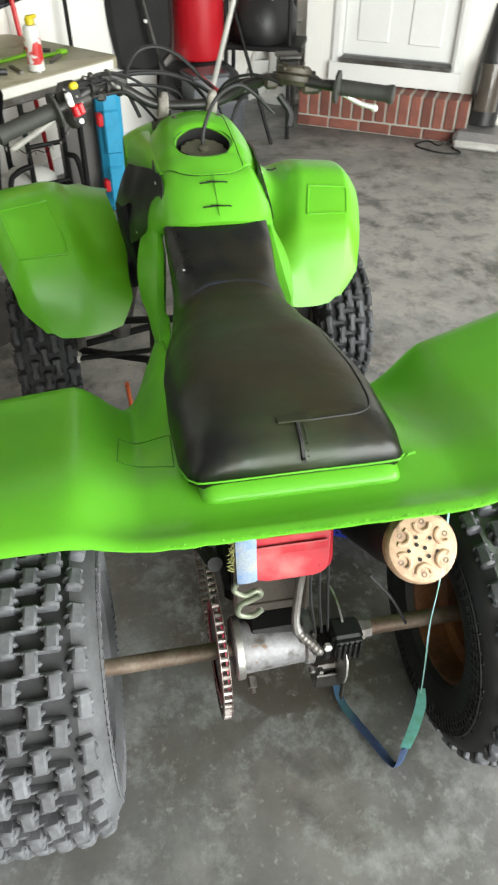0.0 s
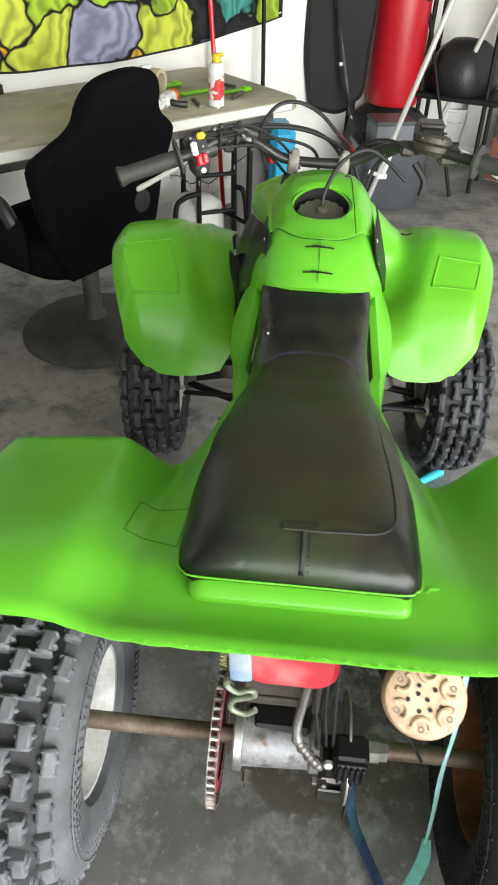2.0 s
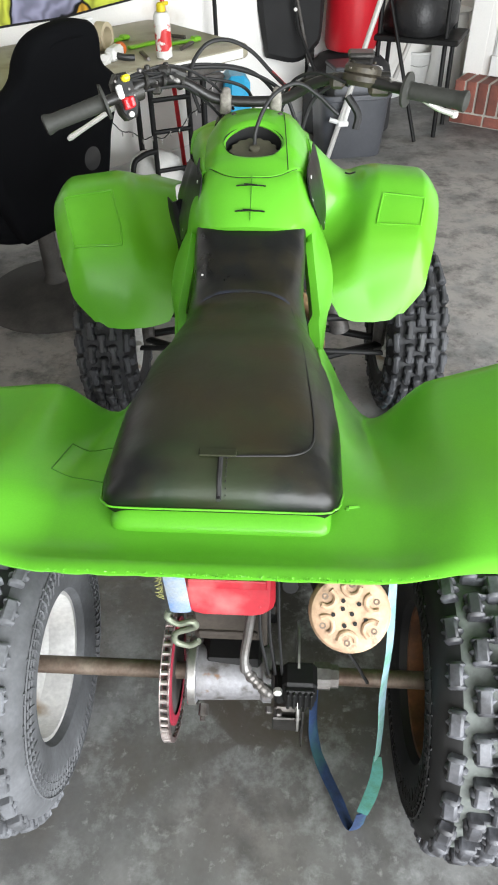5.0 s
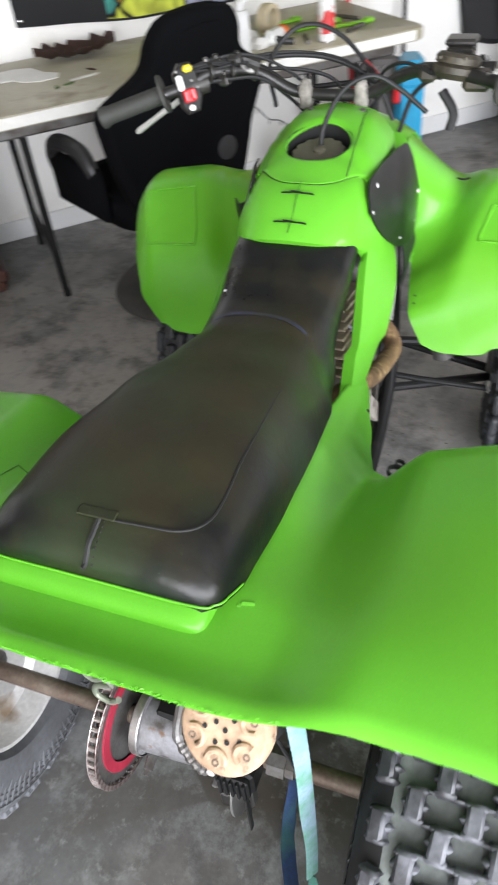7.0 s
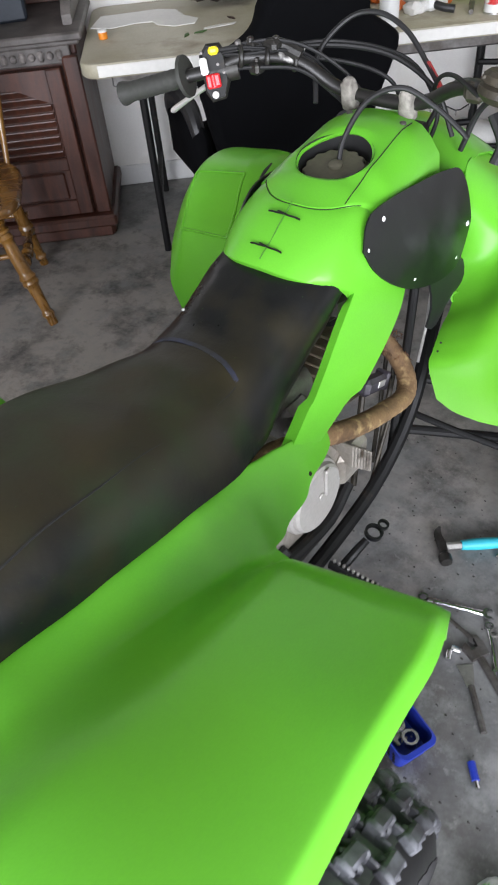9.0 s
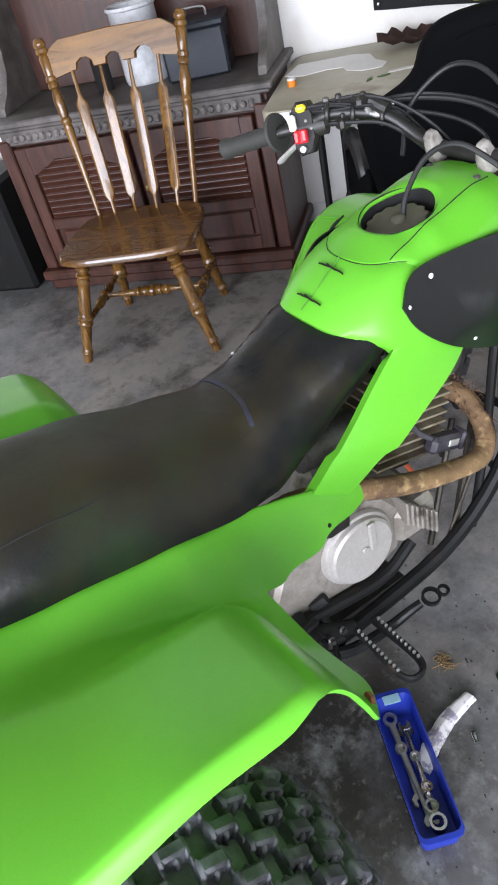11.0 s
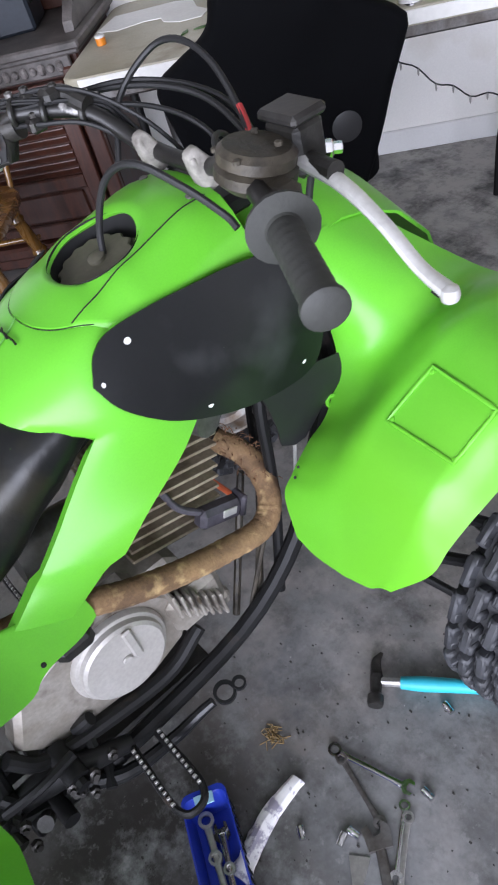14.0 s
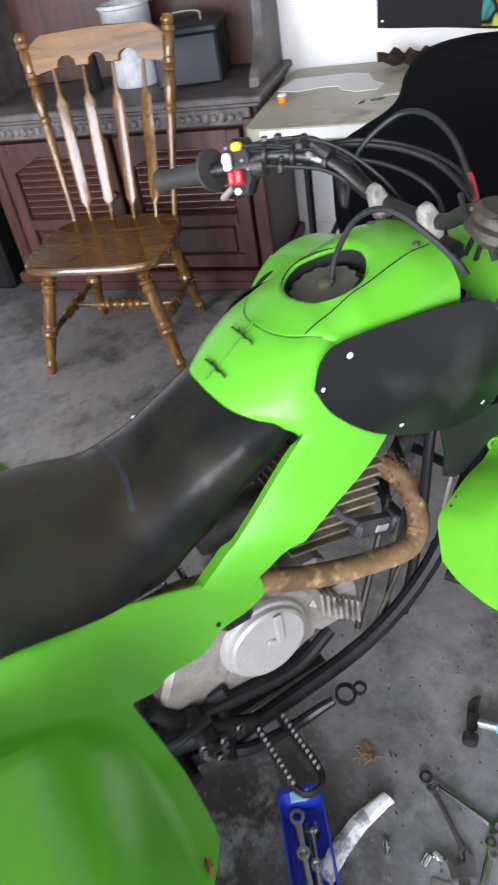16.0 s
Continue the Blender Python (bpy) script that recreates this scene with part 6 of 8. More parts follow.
link.tube([(-0.0075, 0, 0), (0.0075, 0, 0)], 0.0045, 8)
LINK = mat("chain_link_steel", (0.42, 0.40, 0.38), 0.4, 0.85, col2=(0.14, 0.05, 0.05), scale=60, var=0.3, random_tint=0.3)
link_mesh = build("chain_link", link, LINK)
path = [(0.40 - 0.016 * k, 0.384 + 0.02 * k * 0.016 / 0.4) for k in range(24)]
for k in range(26):
    a = math.pi / 2 + k * 0.131
    path.append((0.1225 * math.cos(a), 0.285 + 0.1225 * math.sin(a)))
path += [(0.016 * k, 0.165 + 0.05 * k * 0.016 / 0.4) for k in range(1, 25)]
for (y0, z0), (y1, z1) in zip(path, path[1:]):
    ang = math.degrees(math.atan2(z1 - z0, y1 - y0))
    part("chain_link", link_mesh, None, chain, m=pose(SPX, (y0 + y1) / 2, (z0 + z1) / 2, ang, 0, 0))
# brake
part("brake_disc", Geo().lathe([(0.03, -0.002), (0.098, -0.002), (0.098, 0.002), (0.03, 0.002)], 40, pose(0.118, 0, 0.285, 0, 90, 0), False), STEEL, quad, "steel brake disc")
cal = part("brake_caliper", Geo().box((0.120, -0.050, 0.342), (0.060, 0.052, 0.064), 0.008).box((0.120, -0.078, 0.345), (0.052, 0.012, 0.05), 0.003).box((0.086, -0.045, 0.325), (0.02, 0.05, 0.05), 0.006), BLACK, quad, "black brake caliper")
for k in range(5):
    part("caliper_rib", Geo().box((0.100 + 0.010 * k, -0.084, 0.346), (0.005, 0.012, 0.046), 0.0015), BLACK, cal)
part("caliper_bolt", Geo().lathe([(0.008, 0), (0.008, 0.008), (0.004, 0.010), (0.001, 0.010)], 6, axis_pose((0.082, -0.070, 0.352), (0.082, -0.2, 0.37))), SILVER, cal)
part("caliper_bracket", Geo().box((0.10, -0.03, 0.20), (0.05, 0.03, 0.075), 0.006).box((0.085, -0.045, 0.215), (0.012, 0.02, 0.04), 0.003), DULL, quad, "dull caliper bracket")
part("axle_nut", Geo().lathe([(0.026, 0), (0.026, 0.03), (0.022, 0.03), (0.022, 0.045), (0.017, 0.045)], 8, pose(0.148, 0, 0.285, 0, 90, 0)), DULL, quad)
hose = spline([(0.045, -0.01, 0.56), (0.03, -0.03, 0.46), (0.025, -0.055, 0.40), (0.05, -0.07, 0.365), (0.07, -0.07, 0.335)], 40)
part("brake_hose", Geo().tube(hose, [0.008 + (0.0022 if k % 4 < 2 and k > 18 else 0) for k in range(40)], 10), DULL, quad, "armoured brake hose", 20)
part("loose_cable", Geo().tube([(0.16, -0.03, 0.49), (0.20, -0.05, 0.44), (0.235, -0.06, 0.37)], 0.003, 6, 12), RUBBER, quad)
# tail lamp
tl = part("tail_lamp", Geo().prism([(-0.066, 0.055), (0.066, 0.055), (0.067, -0.008), (0.064, -0.022), (0.056, -0.031), (0.042, -0.036), (0.015, -0.039), (-0.015, -0.039), (-0.042, -0.036), (-0.056, -0.031), (-0.064, -0.022), (-0.067, -0.008)], 0.05, pose(0.003, -0.012, 0.588, 80, 0, 0) @ Matrix.Diagonal((1.08, 1.08, 1, 1)), 0.008), LENS, quad, "red plastic tail lamp")
part("lamp_ridge", Geo().box((0.003, -0.060, 0.628), (0.12, 0.004, 0.02), 0.0018).box((-0.045, -0.060, 0.58), (0.008, 0.01, 0.008), 0.003).box((0.052, -0.060, 0.58), (0.008, 0.01, 0.008), 0.003), LENS, tl)
part("tail_bracket", Geo().box((0.0, 0.02, 0.66), (0.10, 0.06, 0.10), 0.01), BLACK, quad)
part("chain_guard", Geo().box((-0.05, 0.06, 0.45), (0.05, 0.02, 0.12), 0.006), BLACK, quad)

# front suspension
for sx in (1, -1):
    for pts, r in (
        ([(sx * 0.09, 1.02, 0.27), (sx * 0.37, 1.21, 0.225)], 0.012),
        ([(sx * 0.09, 1.26, 0.27), (sx * 0.37, 1.24, 0.225)], 0.012),
        ([(sx * 0.08, 1.06, 0.40), (sx * 0.36, 1.22, 0.32)], 0.011),
        ([(sx * 0.05, 1.02, 0.33), (sx * 0.20, 1.045, 0.305), (sx * 0.375, 1.085, 0.275)], 0.008),
    ):
        part("suspension_arm", Geo().tube(pts, r, 10), BLACK, quad, "black suspension arm")
    part("knuckle", Geo().box((sx * 0.368, 1.225, 0.268), (0.035, 0.05, 0.14), 0.01), DULL, quad)
    part("ball_joint", Geo().lathe([(0.014, -0.012), (0.016, 0), (0.014, 0.012)], 12, pose(sx * 0.375, 1.088, 0.278)), SILVER, quad)
    part("front_shock", Geo().tube([(sx * 0.24, 1.17, 0.30), (sx * 0.13, 1.18, 0.72)], [0.03, 0.028, 0.03], 12), DULL, quad)
part("red_rod", Geo().tube([(-0.23, 1.04, 0.10), (-0.235, 0.98, 0.24)], 0.007, 8), mat("orange_red_rod", (0.5, 0.10, 0.03), 0.5), quad, "orange-red link rod")


def wheel(name, radius, width, rim_r, tyre_mat, base_mat, side_mat, rim_mat, lugs, rows, at, side, steer=0):
    """A knobbly tyre on its rim; the outer face looks along side."""
    hub = part(name, Geo().tube([(-0.05, 0, 0), (width * 0.35, 0, 0)], 0.035, 14), DULL, quad, "", m=pose(*at, 0, 0, steer) @ pose(0, 0, 0, 0, 0, 180 if side < 0 else 0))
    w = width / 2
    base = radius - 0.020
    prof = [(rim_r + 0.004, -w * 0.80), (rim_r + 0.012, -w * 0.92), (rim_r + 0.05, -w), (base - 0.035, -w * 0.98), (base - 0.012, -w * 0.88), (base - 0.002, -w * 0.7), (base, 0)]
    prof = prof + [(r, -h) for r, h in prof[-2::-1]]
    m = pose(0, 0, 0, 0, 90, 0)
    tyre = part("tyre", Geo().lathe(prof[:6], 56, m, False).lathe(prof[-6:], 56, m, False), side_mat, hub, "off-road tyre with moulded side walls", 40)
    part("tread_band", Geo().lathe(prof[5:-5], 56, m, False), base_mat, tyre, "", 40)
    for k in range(3):
        r0 = base - 0.045 - 0.012 * k
        part("side_rib", Geo().lathe([(r0, -w * 0.995), (r0 + 0.002, -w * 1.012), (r0 + 0.004, -w * 0.995)], 56, m, False), side_mat, tyre)
    ribs = Geo()
    for k in range(84):
        a = 2 * math.pi * k / 84
        for e in (-1, 1):
            r0, r1 = rim_r + 0.055 + 0.006 * math.sin(k * 2.7), base - 0.040 + 0.004 * math.sin(k * 1.9)
            ribs.tube([(e * w * 0.997, r0 * math.cos(a), r0 * math.sin(a)), (e * w * 1.0, (r0 + r1) / 2 * math.cos(a + 0.02), (r0 + r1) / 2 * math.sin(a + 0.02)), (e * w * 0.985, r1 * math.cos(a + 0.005), r1 * math.sin(a + 0.005))], [0.0016, 0.0034, 0.0022], 5)
    tagged(part("side_wall_ribs", ribs, side_mat, tyre, "fine moulded radial ribs"), kind="stuff")
    g, worn = Geo(), random.Random(lugs)
    for i in range(lugs):
        for r in range(rows):
            a = 2 * math.pi * (i + (0.5 if r % 2 else 0)) / lugs
            x = -w * 0.74 + 1.48 * w * r / (rows - 1)
            edge = r in (0, rows - 1)
            rr = base - (0.010 if edge else 0.0)
            tilt_x = math.copysign(24, x) if edge else math.copysign(6, x) if x else 0
            mm = Matrix.Rotation(a, 4, "X") @ Matrix.Translation((x, 0, rr)) @ Matrix.Rotation(radians(tilt_x), 4, "Y")
            pitch = 2 * math.pi * radius / lugs
            lw = 1.48 * w / (rows - 1)
            mm = mm @ Matrix.Rotation(radians(worn.uniform(-4, 4)), 4, "Z") @ Matrix.Translation((worn.uniform(-0.0015, 0.0015), worn.uniform(-0.0015, 0.0015), worn.uniform(-0.002, 0.001)))
            if rows == 7:   # tall narrow blocks, knobbed at the sides and linked at their ends
                g.box((0, 0, 0.006), (lw * 0.64, pitch * 0.54, 0.032), 0.004, mm)
                g.box((0, worn.uniform(-0.002, 0.002), 0.003), (lw * 1.02, pitch * 0.13, 0.028), 0.005, mm)
                for e in (-1, 1):
                    g.box((0, e * pitch * 0.225, 0.006), (lw * 0.82, pitch * 0.12, 0.030), 0.005, mm)
                    if not edge:
                        g.box((lw * 0.5, e * pitch * 0.255, 0.001), (lw * 0.75, pitch * 0.07, 0.024), 0.004, mm)
                if edge:
                    g.box((math.copysign(0.020, x), 0, -0.018), (0.024, pitch * 0.40, 0.030), 0.005, mm)
                    g.box((math.copysign(0.010, x), pitch * 0.5, -0.012), (0.020, pitch * 0.24, 0.024), 0.005, mm)
                continue
            g.box((0, 0, 0.007), (lw * 0.54, pitch * 0.76, 0.030), 0.004, mm)
            for e in (-1, 1):
                g.box((worn.uniform(-0.001, 0.001), e * pitch * 0.24, 0.006), (lw * (worn.uniform(0.74, 0.88) if not edge else 0.66), pitch * worn.uniform(0.24, 0.31), 0.028), 0.004, mm)
            if edge:
                g.box((math.copysign(0.030, x), worn.uniform(-0.002, 0.002), -0.026), (0.014, pitch * worn.uniform(0.34, 0.48), 0.030), 0.004, mm)
                g.box((math.copysign(0.014, x), 0, -0.006), (0.03, pitch * 0.36, 0.02), 0.004, mm)
    tagged(part("tread", g, tyre_mat, hub, "raised knobbly tread blocks", 40), kind="stuff")
    # inward side of the rim is deep and open
    rim = [(rim_r + 0.012, -w * 0.86), (rim_r + 0.012, -w * 0.82), (rim_r - 0.002, -w * 0.80), (rim_r - 0.006, -w * 0.4), (rim_r - 0.02, -w * 0.3), (rim_r - 0.024, w * 0.15), (0.07, w * 0.2), (0.06, w * 0.28), (0.03, w * 0.3)]
    rimob = part("rim", Geo().lathe(rim, 40, m, False).lathe([(r + 0.003, h + 0.001) for r, h in rim], 40, m, False).lathe([(rim_r + 0.012, w * 0.86), (rim_r - 0.004, w * 0.8), (rim_r - 0.024, w * 0.16)], 40, m, False), rim_mat, hub, "dished steel rim")
    for k in range(4):
        a = math.pi / 2 * k + 0.4
        part("lug_nut", Geo().lathe([(0.010, 0), (0.009, 0.014), (0.001, 0.016)], 6, axis_pose((w * 0.24, 0.048 * math.cos(a), 0.048 * math.sin(a)), (w * 0.5, 0.048 * math.cos(a), 0.048 * math.sin(a)))), CHROME, rimob)
    return hub


wheel("rear_wheel", 0.290, 0.27, 0.132, TYRE_DUSTY, TYRE_BASE, DUSTY_BASE, ALLOY, 25, 7, (-0.450, 0, 0.285), -1)
wheel("rear_wheel", 0.290, 0.27, 0.132, TYRE_DARK, TYRE_GREEN, RUBBER, RUST_RIM, 25, 7, (0.452, 0, 0.285), 1)
wheel("front_wheel", 0.254, 0.168, 0.125, TYRE, TYRE_BASE, RUBBER, ALLOY, 22, 5, (-0.470, 1.215, 0.248), -1, 4)
wheel("front_wheel", 0.257, 0.168, 0.125, TYRE, TYRE_BASE, RUBBER, ALLOY, 22, 5, (0.446, 1.25, 0.251), 1, 4)

# tie-down strap hanging under the rear fender
strap = thing("tie_down_strap", "frayed blue and green webbing strap hanging from the quad bike", "strap")
part("webbing", Geo().tube([(0.232, -0.092, 0.776), (0.238, -0.100, 0.68), (0.247, -0.108, 0.56), (0.250, -0.112, 0.44), (0.256, -0.122, 0.34), (0.258, -0.134, 0.255)], [0.012, 0.013, 0.012, 0.013, 0.011, 0.011], 10, 48, flat=0.12, up=(-0.83, 0.55, 0)), STRAP_PALE, strap, "pale blue webbing")
part("webbing", Geo().tube([(0.258, -0.134, 0.258), (0.262, -0.142, 0.20), (0.256, -0.150, 0.13), (0.247, -0.156, 0.07)], [0.007, 0.011, 0.012, 0.011], 10, 20, flat=0.12, up=(0.2, 1, 0)), STRAP_GREEN, strap, "green webbing")
part("webbing", Geo().tube([(0.247, -0.156, 0.072), (0.240, -0.162, 0.020), (0.229, -0.156, 0.007), (0.208, -0.105, 0.006), (0.180, -0.045, 0.007), (0.162, 0.010, 0.010), (0.158, 0.055, 0.050), (0.162, 0.09, 0.14)], [0.013, 0.014, 0.016, 0.0185, 0.0185, 0.015, 0.012, 0.010], 10, 48, flat=0.14, up=(-0.37, 0.93, 0.2)), STRAP_BLUE, strap, "dark blue webbing trailing on the floor")
part("webbing", Geo().tube([(-0.075, -0.075, 0.72), (-0.073, -0.072, 0.64), (-0.070, -0.07, 0.571)], 0.0165, 8, 12, flat=0.2, up=(0, 1, 0)), mat("worn_pale_blue_webbing", (0.10, 0.19, 0.38), 0.9, col2=(0.26, 0.27, 0.24), scale=24, var=0.3, fine=300, bump=0.6), strap, "short blue webbing end")
HOOK = mat("greenish_zinc_hook", (0.24, 0.26, 0.20), 0.5, 0.6, col2=(0.10, 0.12, 0.08), scale=20, var=0.3)
part("s_hook", Geo().tube([(-0.088, -0.07, 0.571), (-0.092, -0.072, 0.556), (-0.075, -0.075, 0.544), (-0.055, -0.074, 0.551), (-0.048, -0.072, 0.536), (-0.062, -0.07, 0.523), (-0.082, -0.07, 0.511), (-0.084, -0.072, 0.491), (-0.062, -0.074, 0.484), (-0.045, -0.074, 0.498)], 0.0050, 10, 50), HOOK, strap, "greenish metal hook")
frayg = Geo()
for k in range(44):
    z = rnd.uniform(0.60, 0.70)
    q = Vector((-0.092, -0.073, z))
    frayg.tube([q, q + Vector((rnd.uniform(-0.013, -0.003), rnd.uniform(-0.004, 0.004), rnd.uniform(-0.012, 0.006)))], 0.0007, 4)
part("frayed_edge", frayg, mat("dry_yellow_fibre", (0.20, 0.20, 0.07), 0.9), strap, "frayed yellow fibres")

# ---- wooden chair ----
OAK = wood("amber_varnished_oak", (0.062, 0.027, 0.005), (0.235, 0.112, 0.018), 1.0, 0.28, 2, 0.45)
OAK_SEAT = wood("worn_oak_seat", (0.052, 0.024, 0.007), (0.185, 0.085, 0.018), 0.8, 0.26, 0, 0.6)
wc = thing("wooden_chair", "varnished amber oak chair with turned legs and flat paddle-shaped back spindles", "chair", m=pose(-1.700, 1.015, 0, 0, 0, 48))
so = []
for k in range(40):
    a = 2 * math.pi * k / 40
    c, s = math.cos(a), math.sin(a)
    so.append((math.copysign(abs(c) ** 0.45, c) * (0.268 - 0.02 * s), math.copysign(abs(s) ** 0.5, s) * 0.228))
seat_g = Geo()
n = len(so)
rings = []
for f, z in ((0.94, 0.400), (1.0, 0.410), (1.0, 0.425), (0.97, 0.435), (0.7, 0.430), (0.4, 0.424), (0.02, 0.424)):
    rings.append([(x * f, y * f, z) for x, y in so])
part("seat", seat_g.loft(rings), OAK_SEAT, wc, "worn saddle seat", 50)


def turned(a, b, r, beads, seg=14):
    """A turned spindle with rings; beads: (place, width, extra radius)."""
    a, b = Vector(a), Vector(b)
    ln = (b - a).length
    prof = []
    for k in range(61):
        t = k / 60
        rr = r * (0.72 + 0.28 * math.sin(math.pi * min(t * 1.15, 1)))
        for p, w, e in beads:
            rr += 1.6 * e * math.exp(-((t - p) / w) ** 4)
        prof.append((rr, t * ln))
    prof = [(0.001, 0)] + prof + [(0.001, ln)]
    return Geo().lathe(prof, seg, axis_pose(a, b))


LEG = [(0.08, 0.018, 0.005), (0.14, 0.018, 0.005), (0.20, 0.018, 0.004), (0.55, 0.02, 0.005), (0.60, 0.02, 0.005), (0.90, 0.02, 0.004)]
for sx in (-1, 1):
    for sy, top, foot, spread in ((-1, -0.155, -0.225, 0.275), (1, 0.155, 0.225, 0.225)):
        part("leg", turned((sx * 0.175, top, 0.405), (sx * spread, foot, 0.0), 0.024, LEG), OAK, wc)
    part("side_stretcher", turned((sx * 0.215, -0.197, 0.17), (sx * 0.215, 0.20, 0.17), 0.014, [(0.35, 0.06, 0.004), (0.5, 0.03, 0.006), (0.65, 0.06, 0.004)]), OAK, wc)
part("cross_stretcher", turned((-0.215, 0.0, 0.17), (0.215, 0.0, 0.17), 0.013, [(0.36, 0.025, 0.006), (0.43, 0.025, 0.006), (0.5, 0.03, 0.008), (0.57, 0.025, 0.006), (0.64, 0.025, 0.006)]), OAK, wc)
part("cross_stretcher", turned((-0.225, 0.20, 0.23), (0.225, 0.20, 0.23), 0.012, [(0.5, 0.03, 0.005)]), OAK, wc)
POST = [(0, 0.0095), (0.25, 0.0130), (0.52, 0.0185), (0.545, 0.0165), (0.555, 0.0215), (0.575, 0.0215), (0.585, 0.0160), (0.605, 0.0185), (0.66, 0.0225), (0.70, 0.0200), (0.735, 0.0140), (0.745, 0.0215), (0.765, 0.0215), (0.772, 0.0170), (0.78, 0.0225), (0.80, 0.0225), (0.807, 0.0170), (0.825, 0.0190), (0.90, 0.0215), (0.915, 0.0165), (0.925, 0.0235), (0.945, 0.0235), (0.952, 0.0185), (0.962, 0.0235), (0.98, 0.0235), (0.99, 0.0190), (1.0, 0.0150)]
for sx in (-1, 1):
    a, b = Vector((sx * 0.207, 0.195, 0.425)), Vector((sx * 0.280, 0.345, 1.068))
    part("back_post", Geo().lathe([(0.001, 0)] + [(r, t * (b - a).length) for t, r in POST] + [(0.001, (b - a).length)], 16, axis_pose(a, b)), OAK, wc, "turned post with ring beads", 45)
for k in range(4):
    x0, x1 = -0.135 + 0.27 * k / 3, -0.172 + 0.344 * k / 3
    a, b = Vector((x0, 0.190, 0.425)), Vector((x1, 0.312, 0.950))
    m = axis_pose(a, b)
    ln = (b - a).length
    rings = []
    for t, w, d in ((0, 0.0065, 0.0065), (0.105, 0.0075, 0.0075), (0.150, 0.0225, 0.008), (0.45, 0.0245, 0.008), (0.79, 0.0215, 0.008), (0.835, 0.0085, 0.0075), (1, 0.0065, 0.0065)):
        rings.append([(w * math.cos(q), d * math.sin(q), t * ln) for q in (2 * math.pi * j / 8 for j in range(8))])
    part("back_spindle", Geo().loft(rings, m=m), OAK, wc, "flat paddle-shaped spindle", 20)
top = [(-0.245, 0.058), (-0.225, 0.082), (-0.185, 0.108), (0.0, 0.116), (0.185, 0.108), (0.225, 0.082), (0.245, 0.058), (0.245, -0.02)]
for cx in (0.11, 0.0, -0.11):
    top += [(cx + 0.034, 0.0), (cx + 0.030, 0.022), (cx + 0.012, 0.036), (cx - 0.012, 0.036), (cx - 0.030, 0.022), (cx - 0.034, 0.0)]
top += [(-0.245, -0.02)]
part("crest_rail", Geo().prism(top, 0.024, pose(0, 0.334, 0.945, 77, 0, 0) @ Matrix.Diagonal((1.10, 1, 1, 1)), 0.004), wood("crest_oak", (0.062, 0.027, 0.005), (0.235, 0.112, 0.018), 0.9, 0.28, 0, 0.45), wc, "shaped crest rail with scalloped lower edge")

# ---- black high-backed chair at the table ----
FABRIC = mat("black_chair_fabric", (0.0045, 0.0047, 0.0056), 0.9, scale=6, var=0.25, fine=420, bump=0.3, bump_mm=0.5, spec=0.06)
BLKPLAST = mat("black_moulded_plastic", (0.020, 0.020, 0.021), 0.45, scale=8, var=0.2, fine=160, bump=0.1)
oc = thing("high_backed_chair", "black fabric high-backed swivel chair on a round pedestal, facing the table", "chair", m=pose(-1.009, 1.949, 0, 0, 0, 60))
half = [(0.19, 0.355), (0.245, 0.50), (0.288, 0.66), (0.310, 0.770), (0.258, 0.825), (0.195, 0.870), (0.165, 0.91), (0.155, 0.965), (0.125, 1.015), (0.07, 1.036), (0.0, 1.042)]
half = [(v.x * 1.06, v.y - 0.020 * step(0.7, 1.0, v.y)) for v in spline([(a, b, 0) for a, b in half], 26)]
outline = half + [(-x, z) for x, z in half[-2::-1]]
rings = []
for f, d in ((0.90, -0.045), (0.97, -0.038), (1.0, -0.02), (1.0, 0.02), (0.96, 0.04), (0.80, 0.048)):
    rings.append([(x * f + 0.06 * (z - 0.72), -0.31 - 0.22 * max(z - 0.6, 0) + 0.03 * (x / 0.26) ** 2 + d, 0.72 + (z - 0.72) * f) for x, z in outline])
back = part("backrest", Geo().loft(rings), FABRIC, oc, "black fabric backrest with rounded head", 60)
part("backrest_seam", Geo().tube([(x * 0.72 + 0.06 * (z * 0.9 - 0.66), -0.358 - 0.22 * max(z * 0.9 + 0.06 - 0.6, 0) + 0.03 * (x / 0.26) ** 2, 0.06 + z * 0.9) for x, z in outline[6:-6]], 0.004, 6), FABRIC, back)
part("round_boss", Geo().lathe([(0.05, 0), (0.048, 0.012), (0.03, 0.016), (0.001, 0.016)], 20, pose(0.14, -0.315, 0.55, 90, 0, 0)), BLKPLAST, back, "round plastic recline boss")
sg = []
for f, z in ((0.92, 0.33), (1, 0.35), (1, 0.42), (0.95, 0.445), (0.7, 0.45), (0.02, 0.445)):
    sg.append([(math.copysign(abs(math.cos(a)) ** 0.5, math.cos(a)) * 0.27 * f, math.copysign(abs(math.sin(a)) ** 0.5, math.sin(a)) * 0.27 * f - 0.02, z) for a in (2 * math.pi * j / 36 for j in range(36))])
part("seat", Geo().loft(sg), FABRIC, oc, "black padded seat", 60)
part("armrest", Geo().tube([(-0.25, -0.10, 0.40), (-0.29, -0.12, 0.52), (-0.295, -0.05, 0.60), (-0.295, 0.12, 0.60), (-0.29, 0.19, 0.52), (-0.25, 0.17, 0.38)], [0.022, 0.024, 0.03, 0.03, 0.024, 0.022], 10, 30), BLKPLAST, oc, "curved black armrest")
part("side_bolster", Geo().box((-0.285, 0.02, 0.46), (0.06, 0.36, 0.20), 0.028), FABRIC, oc, "black side bolster", 60)
